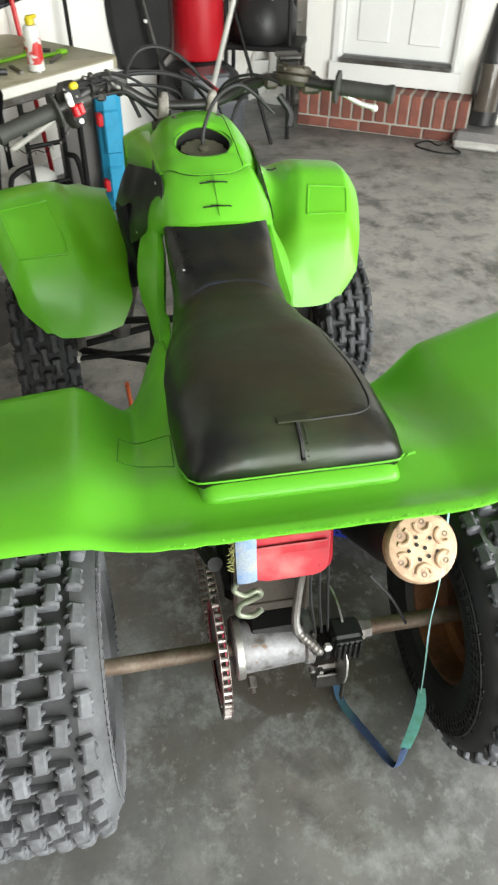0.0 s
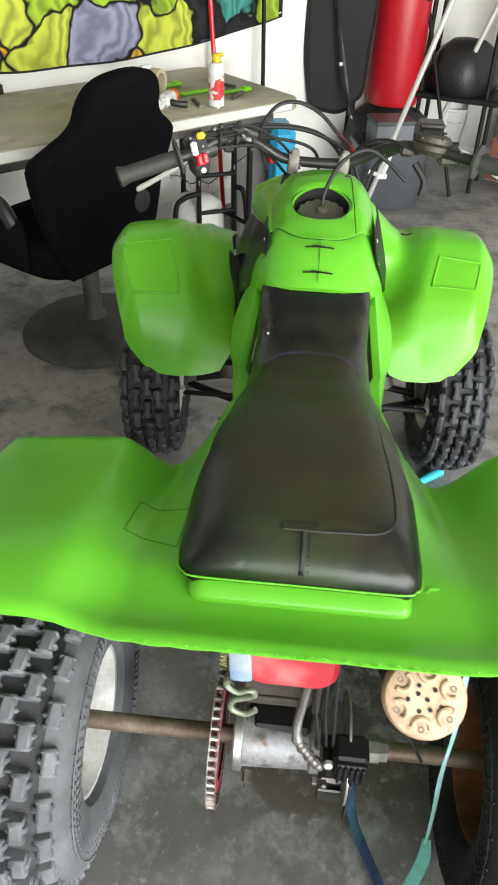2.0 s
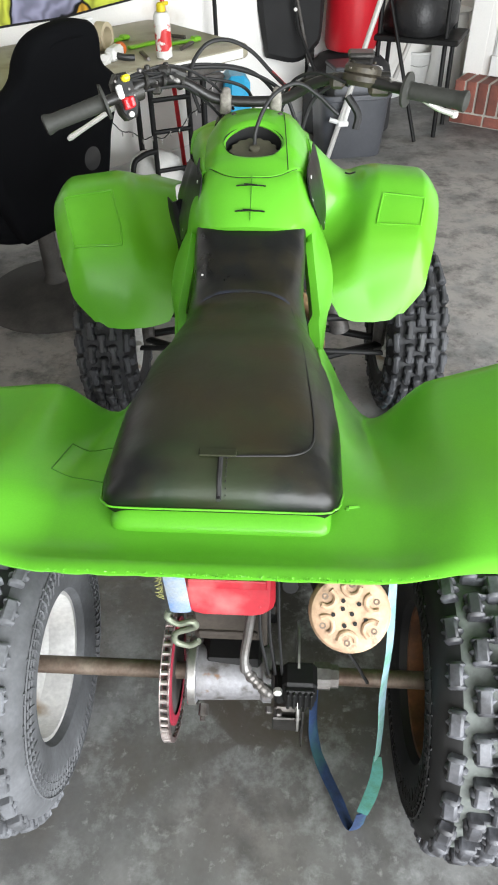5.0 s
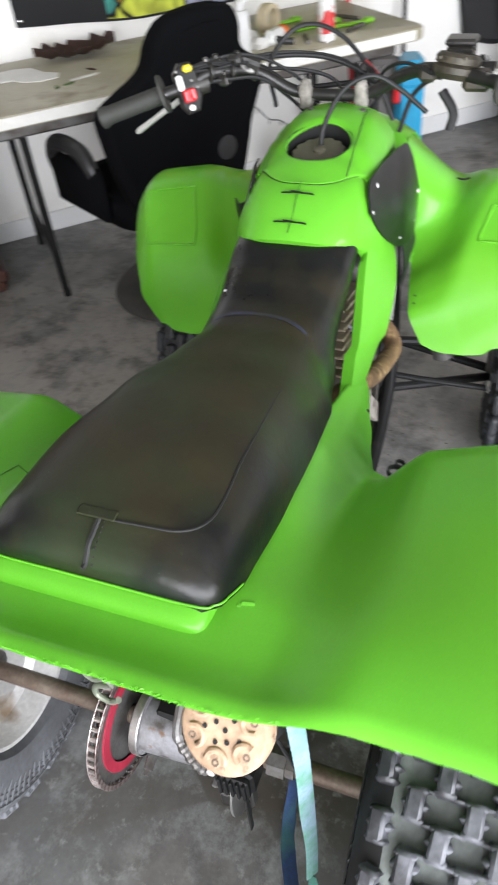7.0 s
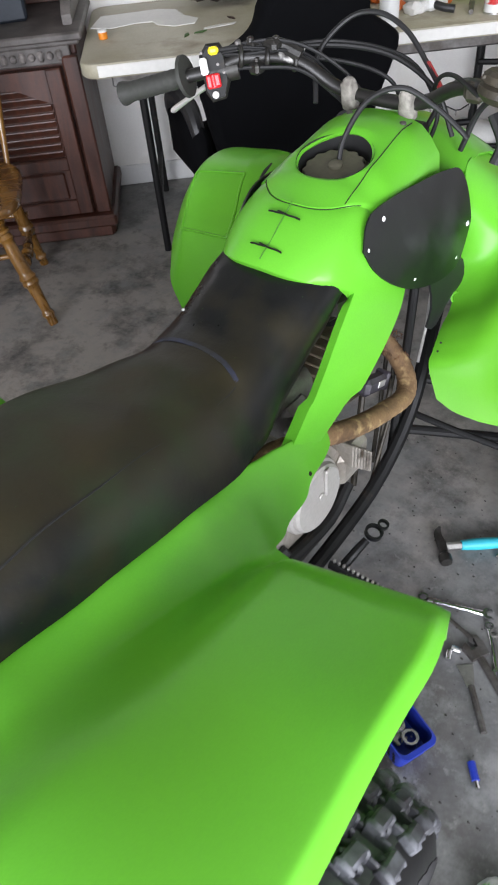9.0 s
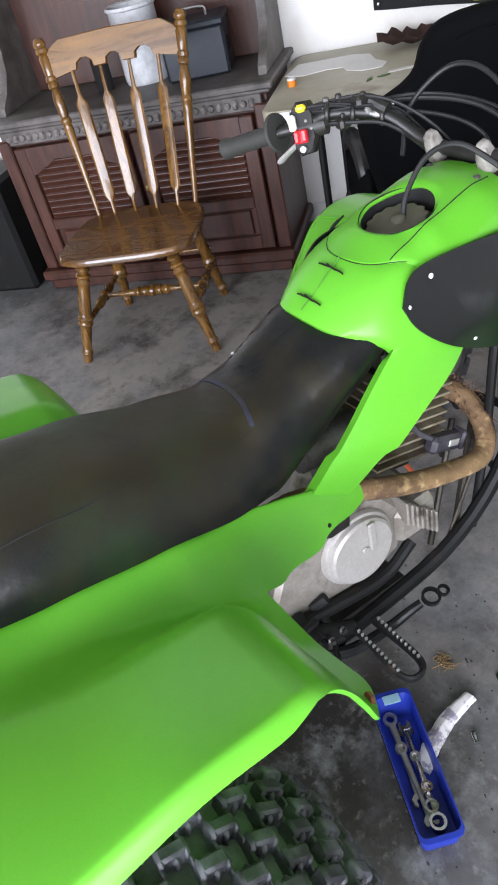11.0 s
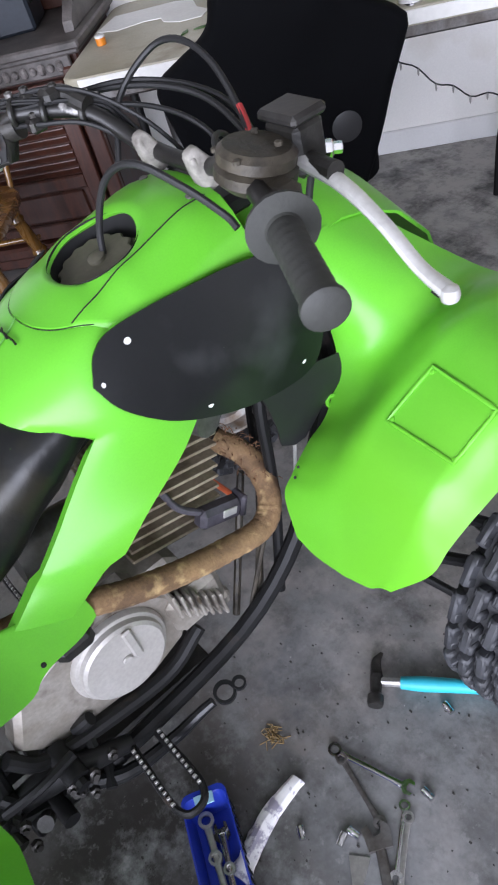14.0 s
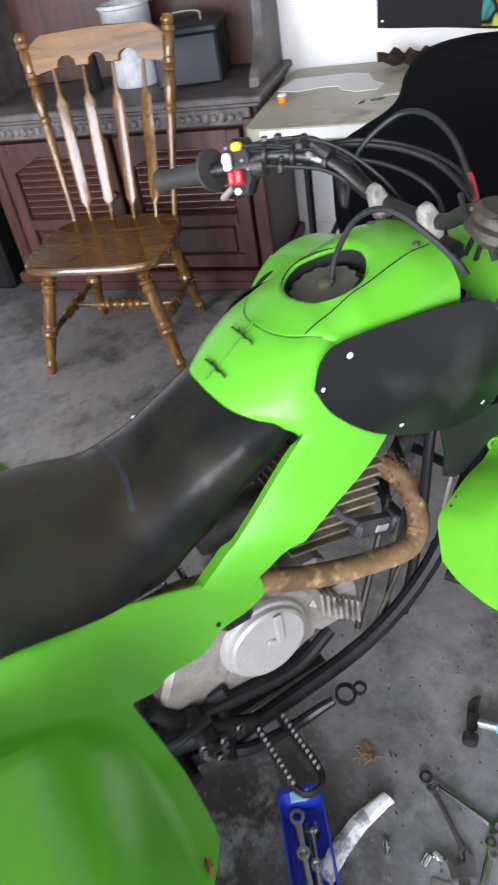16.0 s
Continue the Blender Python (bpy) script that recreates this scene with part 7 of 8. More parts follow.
part("pedestal", Geo().lathe([(0.30, 0.0), (0.30, 0.012), (0.28, 0.03), (0.12, 0.055), (0.05, 0.075), (0.035, 0.10), (0.035, 0.34), (0.08, 0.35), (0.001, 0.35)], 40, pose(0, -0.15, 0)), mat("dusty_black_pedestal", (0.075, 0.070, 0.062), 0.7, col2=(0.025, 0.023, 0.021), scale=7, var=0.3, fine=120), oc, "round dusty black pedestal base")
part("tag", Geo().box((0.05, -0.27, 0.34), (0.05, 0.01, 0.05), 0.004, pose(0, 0, 0, 0, 18, 0)), WHITE, oc, "torn white tag")

# ---- things on the table ----
PAPER = mat("crumpled_white_paper", (0.78, 0.77, 0.74), 0.8, scale=6, var=0.1, fine=80, bump=0.3, bump_mm=2)


def on_table(u, v, turn=0.0, z=T_Z):
    return room_pose(u, v, z + 0.001, turn)


sheet_out = [(-0.20, -0.02), (-0.17, 0.13), (0.05, 0.15), (0.12, 0.12), (0.15, 0.02), (0.20, -0.04), (0.185, -0.10), (0.11, -0.11), (0.05, -0.07), (0.03, -0.02), (-0.03, -0.015), (-0.12, -0.05)]
solid("paper_sheet", Geo().prism(sheet_out, 0.003), PAPER, "torn white paper sheet lying on the folding table", "paper", m=on_table(0.23, 2.50, 0))
solid("paper_scrap", Geo().prism([(-0.06, -0.012), (0.05, -0.004), (0.065, 0.012), (0.0, 0.016), (-0.055, 0.006)], 0.003), PAPER, "small white paper scrap on the folding table", "paper", m=on_table(0.50, 2.33, 10))
cap = thing("bottle_cap", "small orange cap with white rim standing on the table", "cap", m=on_table(0.085, 2.335))
part("cap_shell", Geo().lathe([(0.016, 0), (0.016, 0.024), (0.013, 0.027), (0.001, 0.027)], 20), mat("orange_plastic", (0.75, 0.24, 0.015), 0.4, var=0.1), cap)
part("cap_rim", Geo().lathe([(0.0165, 0.022), (0.017, 0.026), (0.014, 0.0295), (0.001, 0.0295)], 20), WHITE, cap)
LEAFM = mat("dry_brown_leaf", (0.060, 0.029, 0.022), 0.6, col2=(0.028, 0.014, 0.011), scale=10, var=0.35, fine=90, bump=0.3)
rows = []
for i in range(19):
    s = -1 + 2 * i / 18
    jag = 1 + 0.20 * math.sin(i * 2.3) + 0.10 * math.sin(i * 5.1)
    rows.append([(0.17 * s, 0.075 * t * (1 - s * s) ** 0.6 * jag, 0.012 + 0.032 * t * t * jag + 0.02 * s * s + 0.006 * math.sin(i * 1.7 + t * 3)) for t in (-1, -0.6, -0.2, 0.2, 0.6, 1)])
solid("dried_leaf", Geo().sheet(rows, 0.003), LEAFM, "curled dark brown dried leaf lying on the table", "leaf", m=on_table(0.55, 2.66, 4), smooth=60)
for u, v, a in ((0.43, 2.28, 20), (0.38, 2.26, 70), (0.55, 2.42, 120)):
    solid("leaf_scrap", Geo().prism([(-0.025, 0), (0, 0.008), (0.025, 0.002), (0.004, -0.008)], 0.004), LEAFM if a > 100 else mat("green_leaf_scrap", (0.06, 0.14, 0.03), 0.6) if a == 20 else bpy.data.materials["green_leaf_scrap"], "small dry leaf scrap on the folding table", "leaf", "leaf scraps", m=on_table(u, v, a))


def spray_can(label, u, v, body, cap_mat, stripe=None):
    c = thing("spray_can", label, "spray can", m=on_table(u, v))
    part("can_body", Geo().lathe([(0.030, 0.0), (0.0325, 0.003), (0.0325, 0.150), (0.030, 0.158), (0.024, 0.166), (0.001, 0.166)], 28), body, c)
    part("can_rim", Geo().lathe([(0.0338, 0.0), (0.0338, 0.006), (0.030, 0.006)], 28), CHROME, c)
    if stripe:
        part("can_label", Geo().lathe([(0.0331, 0.03), (0.0331, 0.125)], 28, None, False), stripe, c, "red and white paper label")
    part("can_cap", Geo().lathe([(0.014, 0.166), (0.018, 0.168), (0.018, 0.19), (0.012, 0.198), (0.001, 0.198)], 18).box((0.016, 0, 0.192), (0.04, 0.014, 0.014), 0.004), cap_mat, c)
    return c


CAN_LABEL = mat("red_patterned_label", (0.70, 0.69, 0.66), 0.4, col2=(0.55, 0.03, 0.03), scale=16, var=0.1, sharp=(0.46, 0.5), bump=0.02)
spray_can("white spray can with red label and yellow nozzle on the table", 1.42, 2.13, WHITE, YELLOW, CAN_LABEL)
spray_can("plain white spray can standing on the table edge", 1.05, 2.09, WHITE, WHITE)
solid("tape_roll", Geo().lathe([(0.038, -0.022), (0.055, -0.022), (0.055, 0.022), (0.038, 0.022), (0.038, -0.022)], 30, pose(0, 0, 0.056, 90, 0, 30), False), mat("tan_masking_tape", (0.55, 0.47, 0.32), 0.6, var=0.12), "upright roll of tan masking tape on the table", "tape roll", m=on_table(1.30, 2.40))
ORANGE = mat("orange_tool_plastic", (0.70, 0.15, 0.02), 0.4, scale=10, var=0.2)
gun = thing("tape_gun", "orange and white hand tool lying on the table", "hand tool", m=on_table(1.25, 2.24, 35))
part("tool_body", Geo().box((0, 0, 0.028), (0.10, 0.05, 0.05), 0.012).box((-0.06, 0.01, 0.02), (0.06, 0.035, 0.035), 0.01), WHITE, gun)
part("tool_nose", Geo().lathe([(0.024, 0), (0.027, 0.02), (0.02, 0.035), (0.001, 0.036)], 18, pose(0.045, 0, 0.03, 0, 90, 0)), ORANGE, gun)
part("tool_grip", Geo().tube([(-0.03, 0, 0.03), (-0.02, -0.05, 0.018), (0.0, -0.085, 0.014)], 0.013, 10, 10), BLKPLAST, gun)
for k, (u, v, a) in enumerate(((1.12, 2.30, 10), (1.17, 2.22, 80), (1.09, 2.42, 40), (1.20, 2.38, 130))):
    g = Geo().lathe([(0.001, 0), (0.024, 0.0), (0.036, 0.010), (0.034, 0.022), (0.020, 0.034), (0.001, 0.036)], 14)
    g.v = [(x * 1.15 + 0.013 * noise.noise((x * 60 + k, y * 60, z * 60)), y + 0.013 * noise.noise((x * 60, y * 60 + k, z * 60 + 5)), max(z + 0.014 * noise.noise((x * 55, y * 55, z * 40 + k)), 0.0)) for x, y, z in g.v]
    solid("crumpled_packet", g, ORANGE if k % 2 == 0 else PAPER, "crumpled orange and white packet on the table" if k % 2 == 0 else "crumpled white packet on the table", "packet", "crumpled packets", m=on_table(u, v, a))
LIME = mat("lime_plastic", (0.20, 0.50, 0.025), 0.35, var=0.12)
for u, v, a, ln in ((1.50, 2.36, 5, 0.22), (1.62, 2.28, -6, 0.18), (1.40, 2.52, 0, 0.2)):
    solid("plastic_strip", Geo().box((0, 0, 0.006), (ln, 0.030, 0.012), 0.004).box((ln * 0.4, 0, 0.010), (0.04, 0.040, 0.019), 0.006), LIME, "bright lime plastic strip lying on the table", "plastic strip", "lime plastic strips", m=on_table(u, v, a))
for u, v, a in ((1.58, 2.20, 30), (1.36, 2.18, 70), (1.66, 2.38, 110)):
    solid("hand_tool", Geo().tube([(-0.05, 0, 0.008), (0.05, 0, 0.008)], 0.008, 8).box((0.06, 0, 0.008), (0.03, 0.02, 0.012), 0.003), DULL, "small dark hand tool lying on the table", "hand tool", "small tools on the table", m=on_table(u, v, a))

# things leaning behind the table
solid("red_pole", Geo().tube([(0, 0, 0.0), (0.0, 0.12, 1.05)], 0.012, 10), RED, "thin red pole leaning on the wall by the table", "pole", m=room_pose(1.86, 2.66))
solid("black_pole", Geo().tube([(0, 0, 0.0), (0, 0.05, 1.5)], 0.011, 10).lathe([(0.05, 0), (0.045, 0.02), (0.012, 0.03)], 16), BLACK, "thin black pole standing against the wall", "pole", m=room_pose(2.16, 2.70))

# string lights along the table front
sl = thing("string_lights", "dark wire of small clear string lights hung below the table", "string lights")
pts = [uv(0.98 + 0.62 * k / 40, 2.012, 0.655 - 0.17 * math.sin(math.pi * min(k / 40, 1)) - 0.008 * math.sin(k)) for k in range(41)]
part("light_wire", Geo().tube(pts, 0.0022, 6), BLACK, sl)
BULB = mat("clear_small_bulb", (0.30, 0.29, 0.27), 0.2, var=0.1)
bulb_mesh = build("bulb", Geo().lathe([(0.001, -0.020), (0.0025, -0.015), (0.003, -0.006), (0.0025, 0.0), (0.001, 0.002)], 8), BULB)
for k in range(2, 40, 3):
    part("bulb", bulb_mesh, None, sl, m=Matrix.Translation(pts[k]))

# under and beside the table
rack = thing("metal_rack", "black tubular metal rack standing under the table", "rack", m=pose(-0.55, 2.72, 0, 0, 0, 25))
for x in (-0.02, 0.16):
    part("rack_rail", Geo().tube([(x, 0, 0), (x, 0.02, 0.66)], 0.012, 10), BLACK, rack)
for z in (0.20, 0.38, 0.52):
    part("rack_rung", Geo().tube([(-0.02, 0.005, z), (0.16, 0.005, z)], 0.011, 8), BLACK, rack)
part("rack_loop", Geo().tube([(-0.02, 0, 0.30), (-0.10, -0.02, 0.29), (-0.15, -0.04, 0.24), (-0.16, -0.05, 0.0)], 0.013, 10, 20), BLACK, rack)
part("rack_loop", Geo().tube([(0.16, 0, 0.32), (0.20, -0.03, 0.28), (0.22, -0.05, 0.0)], 0.013, 10, 16), BLACK, rack)
bag = Geo()
bag.loft([[(0.13 * f * math.cos(a) * (1 + 0.1 * math.sin(3 * a)), 0.10 * f * math.sin(a) * (1 + 0.1 * math.cos(5 * a)), z) for a in (2 * math.pi * j / 24 for j in range(24))] for f, z in ((0.8, 0.0), (1.0, 0.04), (1.02, 0.16), (0.9, 0.22), (0.6, 0.25), (0.02, 0.26))])
solid("white_bag", bag, PAPER, "full white plastic bag on the floor below the table", "bag", m=pose(-0.60, 2.82, 0))
solid("grey_case", Geo().prism(rounded(-0.11, 0, 0.11, 0.58, 0.07), 0.10, pose(0, 0, 0, 90, 0, 0), 0.02), mat("grey_case_fabric", (0.16, 0.15, 0.145), 0.8, var=0.2, fine=200), "upright grey rounded case standing under the table", "case", m=pose(-0.34, 2.98, 0, 0, 0, 15))
jug = thing("blue_cooler", "bright blue plastic container with red straps beside the table", "container", m=pose(-0.20, 2.92, 0, 0, 0, 12))
BLUEP = mat("bright_blue_plastic", (0.03, 0.36, 0.62), 0.35, scale=6, var=0.15)
part("container_body", Geo().box((0, 0, 0.30), (0.12, 0.20, 0.58), 0.03), BLUEP, jug)
part("container_ridge", Geo().box((0, -0.102, 0.40), (0.08, 0.02, 0.20), 0.008).box((0, -0.102, 0.16), (0.08, 0.02, 0.16), 0.008), BLUEP, jug)
for z in (0.15, 0.46):
    part("red_strap", Geo().box((-0.055, -0.09, z), (0.03, 0.05, 0.06), 0.008), RED, jug)

# ---- corner clutter ----
hb = thing("punching_bag", "red vinyl standing punching bag on a round black base", "punching bag", m=pose(0.40, 4.02, 0))
VINYL_RED = mat("red_vinyl", (0.52, 0.012, 0.022), 0.35, scale=5, var=0.15, fine=150, bump=0.1)
part("bag_body", Geo().lathe([(0.10, 0.44), (0.145, 0.455), (0.155, 0.49), (0.150, 1.0), (0.148, 1.75), (0.12, 1.82), (0.001, 1.83)], 36), VINYL_RED, hb, "red vinyl cylinder")
part("bag_base", Geo().lathe([(0.25, 0.0), (0.27, 0.02), (0.27, 0.25), (0.24, 0.36), (0.18, 0.41), (0.08, 0.44), (0.001, 0.44)], 36), mat("charcoal_plastic", (0.045, 0.045, 0.048), 0.55, var=0.2), hb, "charcoal base drum")
part("bag_mark", Geo().box((0.09, -0.118, 1.0), (0.05, 0.004, 0.02), 0.001, pose(0, 0, 0, 0, 0, 8)), BLACK, hb)
# slumped black folding seat leaning beside it
fs = thing("folding_camp_chair", "black folded camp chair leaning by the punching bag", "camp chair", m=pose(0.05, 3.85, 0, 0, 0, 10))
outl = [(-0.15, 0.45), (0.02, 0.42), (0.12, 0.48), (0.17, 0.62), (0.16, 1.3), (-0.14, 1.3), (-0.20, 0.8)]
part("seat_cloth", Geo().prism([(v.x, v.y) for v in spline([(a, b, 0) for a, b in outl + outl[:1]], 40)[:-1]], 0.12, pose(0, 0.05, 0, 90, 0, 0), 0.03), mat("black_nylon", (0.006, 0.006, 0.0065), 0.75, var=0.25, fine=200, bump=0.3), fs, "sagging black nylon")
part("chair_strut", Geo().tube([(-0.10, -0.10, 1.30), (0.02, -0.12, 0.60), (0.29, -0.42, 0.0)], 0.010, 10), BLACK, fs)
part("chair_strut", Geo().tube([(-0.10, -0.08, 1.2), (0.10, -0.08, 0.40)], 0.009, 10), DULL, fs)
for z, x in ((0.70, 0.0), (0.42, 0.10)):
    part("strut_rivet", Geo().lathe([(0.001, -0.01), (0.010, -0.005), (0.010, 0.005), (0.001, 0.01)], 10, pose(x, -0.125 if z > 0.5 else -0.10, z, 90, 0, 0)), WHITE, fs)
dark = Geo().prism(rounded(-0.18, 0.0, 0.18, 1.6, 0.06), 0.22, pose(0, 0.1, 0, 90, 0, 0), 0.03)
solid("garment_bag", dark, mat("brown_black_fabric", (0.028, 0.025, 0.022), 0.85, scale=3, var=0.3, fine=180), "tall dark fabric bag standing in the corner", "bag", m=pose(-0.02, 4.10, 0, 0, 0, 30))
# tote with grey box
tote = thing("storage_tote", "dark grey plastic storage tote holding a grey box", "tote", m=pose(0.39, 3.63, 0, 0, 0, 12))
TOTE = mat("dark_grey_tote_plastic", (0.075, 0.078, 0.088), 0.38, scale=6, var=0.15)
shell = Geo()
prof = [(0.84, 0.0), (0.86, 0.01), (0.97, 0.26), (1.03, 0.265), (1.03, 0.285), (0.96, 0.285), (0.95, 0.26), (0.82, 0.02)]
shell.loft([[(math.copysign(abs(math.cos(a)) ** 0.4, math.cos(a)) * 0.205 * f, math.copysign(abs(math.sin(a)) ** 0.4, math.sin(a)) * 0.185 * f, z * 1.2) for a in (2 * math.pi * j / 40 for j in range(40))] for f, z in prof])
part("tote_shell", shell, TOTE, tote, "", 40)
gb_ = thing("grey_box", "slate grey box standing inside the storage tote", "box", m=pose(0.38, 3.63, 0.024, 0, 0, 16))
part("box_body", Geo().box((0, 0, 0.21), (0.22, 0.18, 0.42), 0.006), mat("slate_grey_panel", (0.16, 0.165, 0.18), 0.5, var=0.12), gb_)
part("box_lid", Geo().box((0, 0, 0.43), (0.23, 0.19, 0.02), 0.006), TOTE, gb_)
# white bracket in front of the tote
br = thing("white_bracket", "white metal clamp bracket on the tote", "bracket", m=pose(0.345, 3.395, 0.20, 0, 0, 10))
part("bracket_plate", Geo().box((0, 0, 0.015), (0.06, 0.04, 0.03), 0.006), WHITE, br)
part("bracket_arm", Geo().tube([(0.01, 0, 0.02), (0.045, 0.02, 0.13)], 0.012, 8), WHITE, br)
part("bracket_arm", Geo().tube([(-0.02, 0, 0.02), (-0.07, 0.01, 0.035)], 0.012, 8), WHITE, br)
# two pale poles
for a, b in (((0.335, 3.40, 0.24), (0.64, 3.34, 1.35)), ((0.67, 3.95, 0.30), (1.02, 3.80, 1.45))):
    p0, p1 = Vector(a), Vector(b)
    d = (p0 - p1).normalized()
    foot = p0 + d * (p0.z / max(-d.z, 0.1))
    solid("pale_pole", Geo().tube([foot, p0, p1], 0.014, 12), mat("pale_grey_pole", (0.62, 0.61, 0.58), 0.4, 0.3, var=0.12) if a[0] < 0.5 else bpy.data.materials["pale_grey_pole"], "pale grey metal pole leaning in the corner", "pole", "leaning poles")
# black stand with a bag, bucket and pedestal
st = thing("black_stand", "black metal stand holding a slumped black bag", "stand", m=pose(0.78, 4.02, 0, 0, 0, -20))
for x, y, in ((-0.2, -0.12), (0.2, -0.12), (-0.2, 0.14), (0.2, 0.14)):
    part("stand_leg", Geo().tube([(x, y, 0), (x * 0.9, y, 1.25)], 0.013, 10), BLACK, st)
part("stand_shelf", Geo().box((0.02, 0, 0.52), (0.50, 0.34, 0.03), 0.006), BLACK, st)
part("stand_shelf", Geo().box((0.0, 0, 1.12), (0.46, 0.32, 0.03), 0.006), BLACK, st)
part("tripod_leg", Geo().tube([(-0.22, -0.12, 0.95), (0.12, -0.28, 0.012)], 0.011, 10), BLACK, st)
lump2 = Geo()
lump2.loft([[(0.20 * f * math.cos(a) * (1 + 0.12 * math.sin(3 * a + z * 9)), 0.16 * f * math.sin(a) * (1 + 0.1 * math.cos(4 * a)), z) for a in (2 * math.pi * j / 26 for j in range(26))] for f, z in ((0.9, 0.0), (1.05, 0.05), (1.0, 0.14), (0.8, 0.22), (0.45, 0.27), (0.02, 0.28))])
solid("black_bag", lump2, mat("black_leathery_fabric", (0.014, 0.014, 0.015), 0.45, scale=8, var=0.3, fine=90, bump=0.5, bump_mm=4), "slumped shiny black bag on the metal stand", "bag", m=pose(0.78, 4.0, 0.537))
bk = thing("white_bucket", "white plastic bucket standing below the metal stand", "bucket", m=pose(0.93, 4.86, 0))
part("bucket_shell", Geo().lathe([(0.10, 0.0), (0.12, 0.24), (0.128, 0.245), (0.128, 0.26), (0.118, 0.26), (0.098, 0.02), (0.001, 0.02)], 28), WHITE, bk)
part("bucket_bail", Geo().tube([(0.125, 0, 0.24), (0.09, -0.07, 0.19), (0, -0.12, 0.17), (-0.09, -0.07, 0.19), (-0.125, 0, 0.24)], 0.003, 6, 20), STEEL, bk)
solid("white_pedestal", Geo().lathe([(0.17, 0.0), (0.17, 0.03), (0.12, 0.05), (0.10, 0.2), (0.11, 0.5), (0.13, 0.52), (0.001, 0.53)], 24), WHITE, "white moulded pedestal standing by the cream wall", "pedestal", m=pose(1.10, 4.74, 0))
# vacuum cleaner by the door
vc = thing("vacuum_cleaner", "upright grey vacuum cleaner with loose black cord beside the door", "vacuum cleaner", m=pose(2.12, 3.58, 0, 0, 0, -30))
GREYP = mat("mid_grey_plastic", (0.22, 0.21, 0.21), 0.4, var=0.2)
part("vacuum_head", Geo().box((0, -0.05, 0.055), (0.30, 0.26, 0.09), 0.03), GREYP, vc)
part("vacuum_trim", Geo().box((0, -0.17, 0.03), (0.28, 0.05, 0.05), 0.015), SILVER, vc)
part("vacuum_body", Geo().tube([(0, 0.04, 0.10), (0, 0.08, 0.35), (0.0, 0.12, 0.75)], [0.085, 0.10, 0.06], 18, 10), BLKPLAST, vc)
part("dust_cup", Geo().tube([(0, -0.03, 0.20), (0, 0.0, 0.46)], 0.07, 18), mat("smoky_cup_plastic", (0.10, 0.085, 0.07), 0.15, var=0.2), vc)
part("vacuum_handle", Geo().tube([(0, 0.12, 0.72), (0, 0.15, 1.0), (0, 0.19, 1.15)], 0.016, 10), BLKPLAST, vc)
part("power_cord", Geo().tube([(-0.12, -0.1, 0.06), (-0.22, -0.16, 0.006), (-0.30, -0.10, 0.006), (-0.36, -0.22, 0.006), (-0.20, -0.30, 0.006), (-0.08, -0.26, 0.006), (-0.14, -0.18, 0.006)], 0.005, 6, 50), RUBBER, vc, "loose black power cord")

# ---- things on the dresser ----
bx = thing("metal_box", "dark blue-grey lidded metal box on the dusty dresser", "box", m=room_pose(-0.34, 2.62, CH + 0.003, 8))
BOXM = mat("dark_blue_grey_metal", (0.026, 0.033, 0.044), 0.5, 0.2, scale=10, var=0.3, bump=0.15)
part("box_body", Geo().box((0, 0, 0.09), (0.26, 0.20, 0.18), 0.01), BOXM, bx)
part("box_lid", Geo().box((0, 0, 0.19), (0.275, 0.21, 0.03), 0.008), BOXM, bx)
part("lid_handle", Geo().tube([(-0.06, 0, 0.205), (-0.05, 0, 0.235), (0.05, 0, 0.235), (0.06, 0, 0.205)], 0.006, 8, 14), STEEL, bx)
part("side_slots", Geo().box((0.132, -0.03, 0.10), (0.006, 0.06, 0.05), 0.002), DARK, bx)
pot = thing("white_pot", "white enamel pot with chipped rim behind the chair on the dresser", "pot", m=room_pose(-0.60, 2.66, CH + 0.003))
part("pot_body", Geo().lathe([(0.092, 0), (0.098, 0.02), (0.098, 0.275), (0.106, 0.28), (0.106, 0.292), (0.094, 0.288), (0.090, 0.03), (0.001, 0.03)], 30), mat("white_enamel", (0.72, 0.74, 0.76), 0.3, scale=20, var=0.25), pot)
solid("dark_bottle", Geo().lathe([(0.035, 0), (0.037, 0.01), (0.037, 0.12), (0.014, 0.16), (0.014, 0.20), (0.001, 0.20)], 20), DARK, "small black bottle standing on the dresser", "bottle", m=room_pose(-0.78, 2.60, CH + 0.003))
solid("black_bin", Geo().box((0, 0, 0.27), (0.35, 0.35, 0.54), 0.02), BLACK, "black box on the floor past the dresser", "box", m=room_pose(-1.50, 2.50))

# ---- tools on the floor ----
tray = thing("tool_tray", "blue plastic basket tray full of wrenches on the floor", "tray", m=pose(0.330, 0.512, 0, 0, 0, -23))
BLUE = mat("royal_blue_plastic", (0.018, 0.040, 0.36), 0.38, scale=8, var=0.2)
TL, TW = 0.285, 0.080
tr = Geo()
tr.loft([[(x * f, y * f, z) for x, y in rounded(-TL / 2, -TW / 2, TL / 2, TW / 2, 0.015)] for f, z in ((0.93, 0.0), (1.0, 0.066), (1.05, 0.068), (1.05, 0.074), (0.98, 0.074), (0.96, 0.066), (0.90, 0.005))])
part("tray_shell", tr, BLUE, tray, "", 40)
hole_mesh = build("slot", Geo().box((0, 0, 0), (0.007, 0.002, 0.008), 0.0008), DARK)
for s in (-1, 1):
    for i in range(16):
        for j in range(3):
            part("slot", hole_mesh, None, tray, m=pose(-0.12 + 0.016 * i, s * (TW / 2 * (0.955 + 0.02 * j) + 0.0012), 0.018 + 0.016 * j))
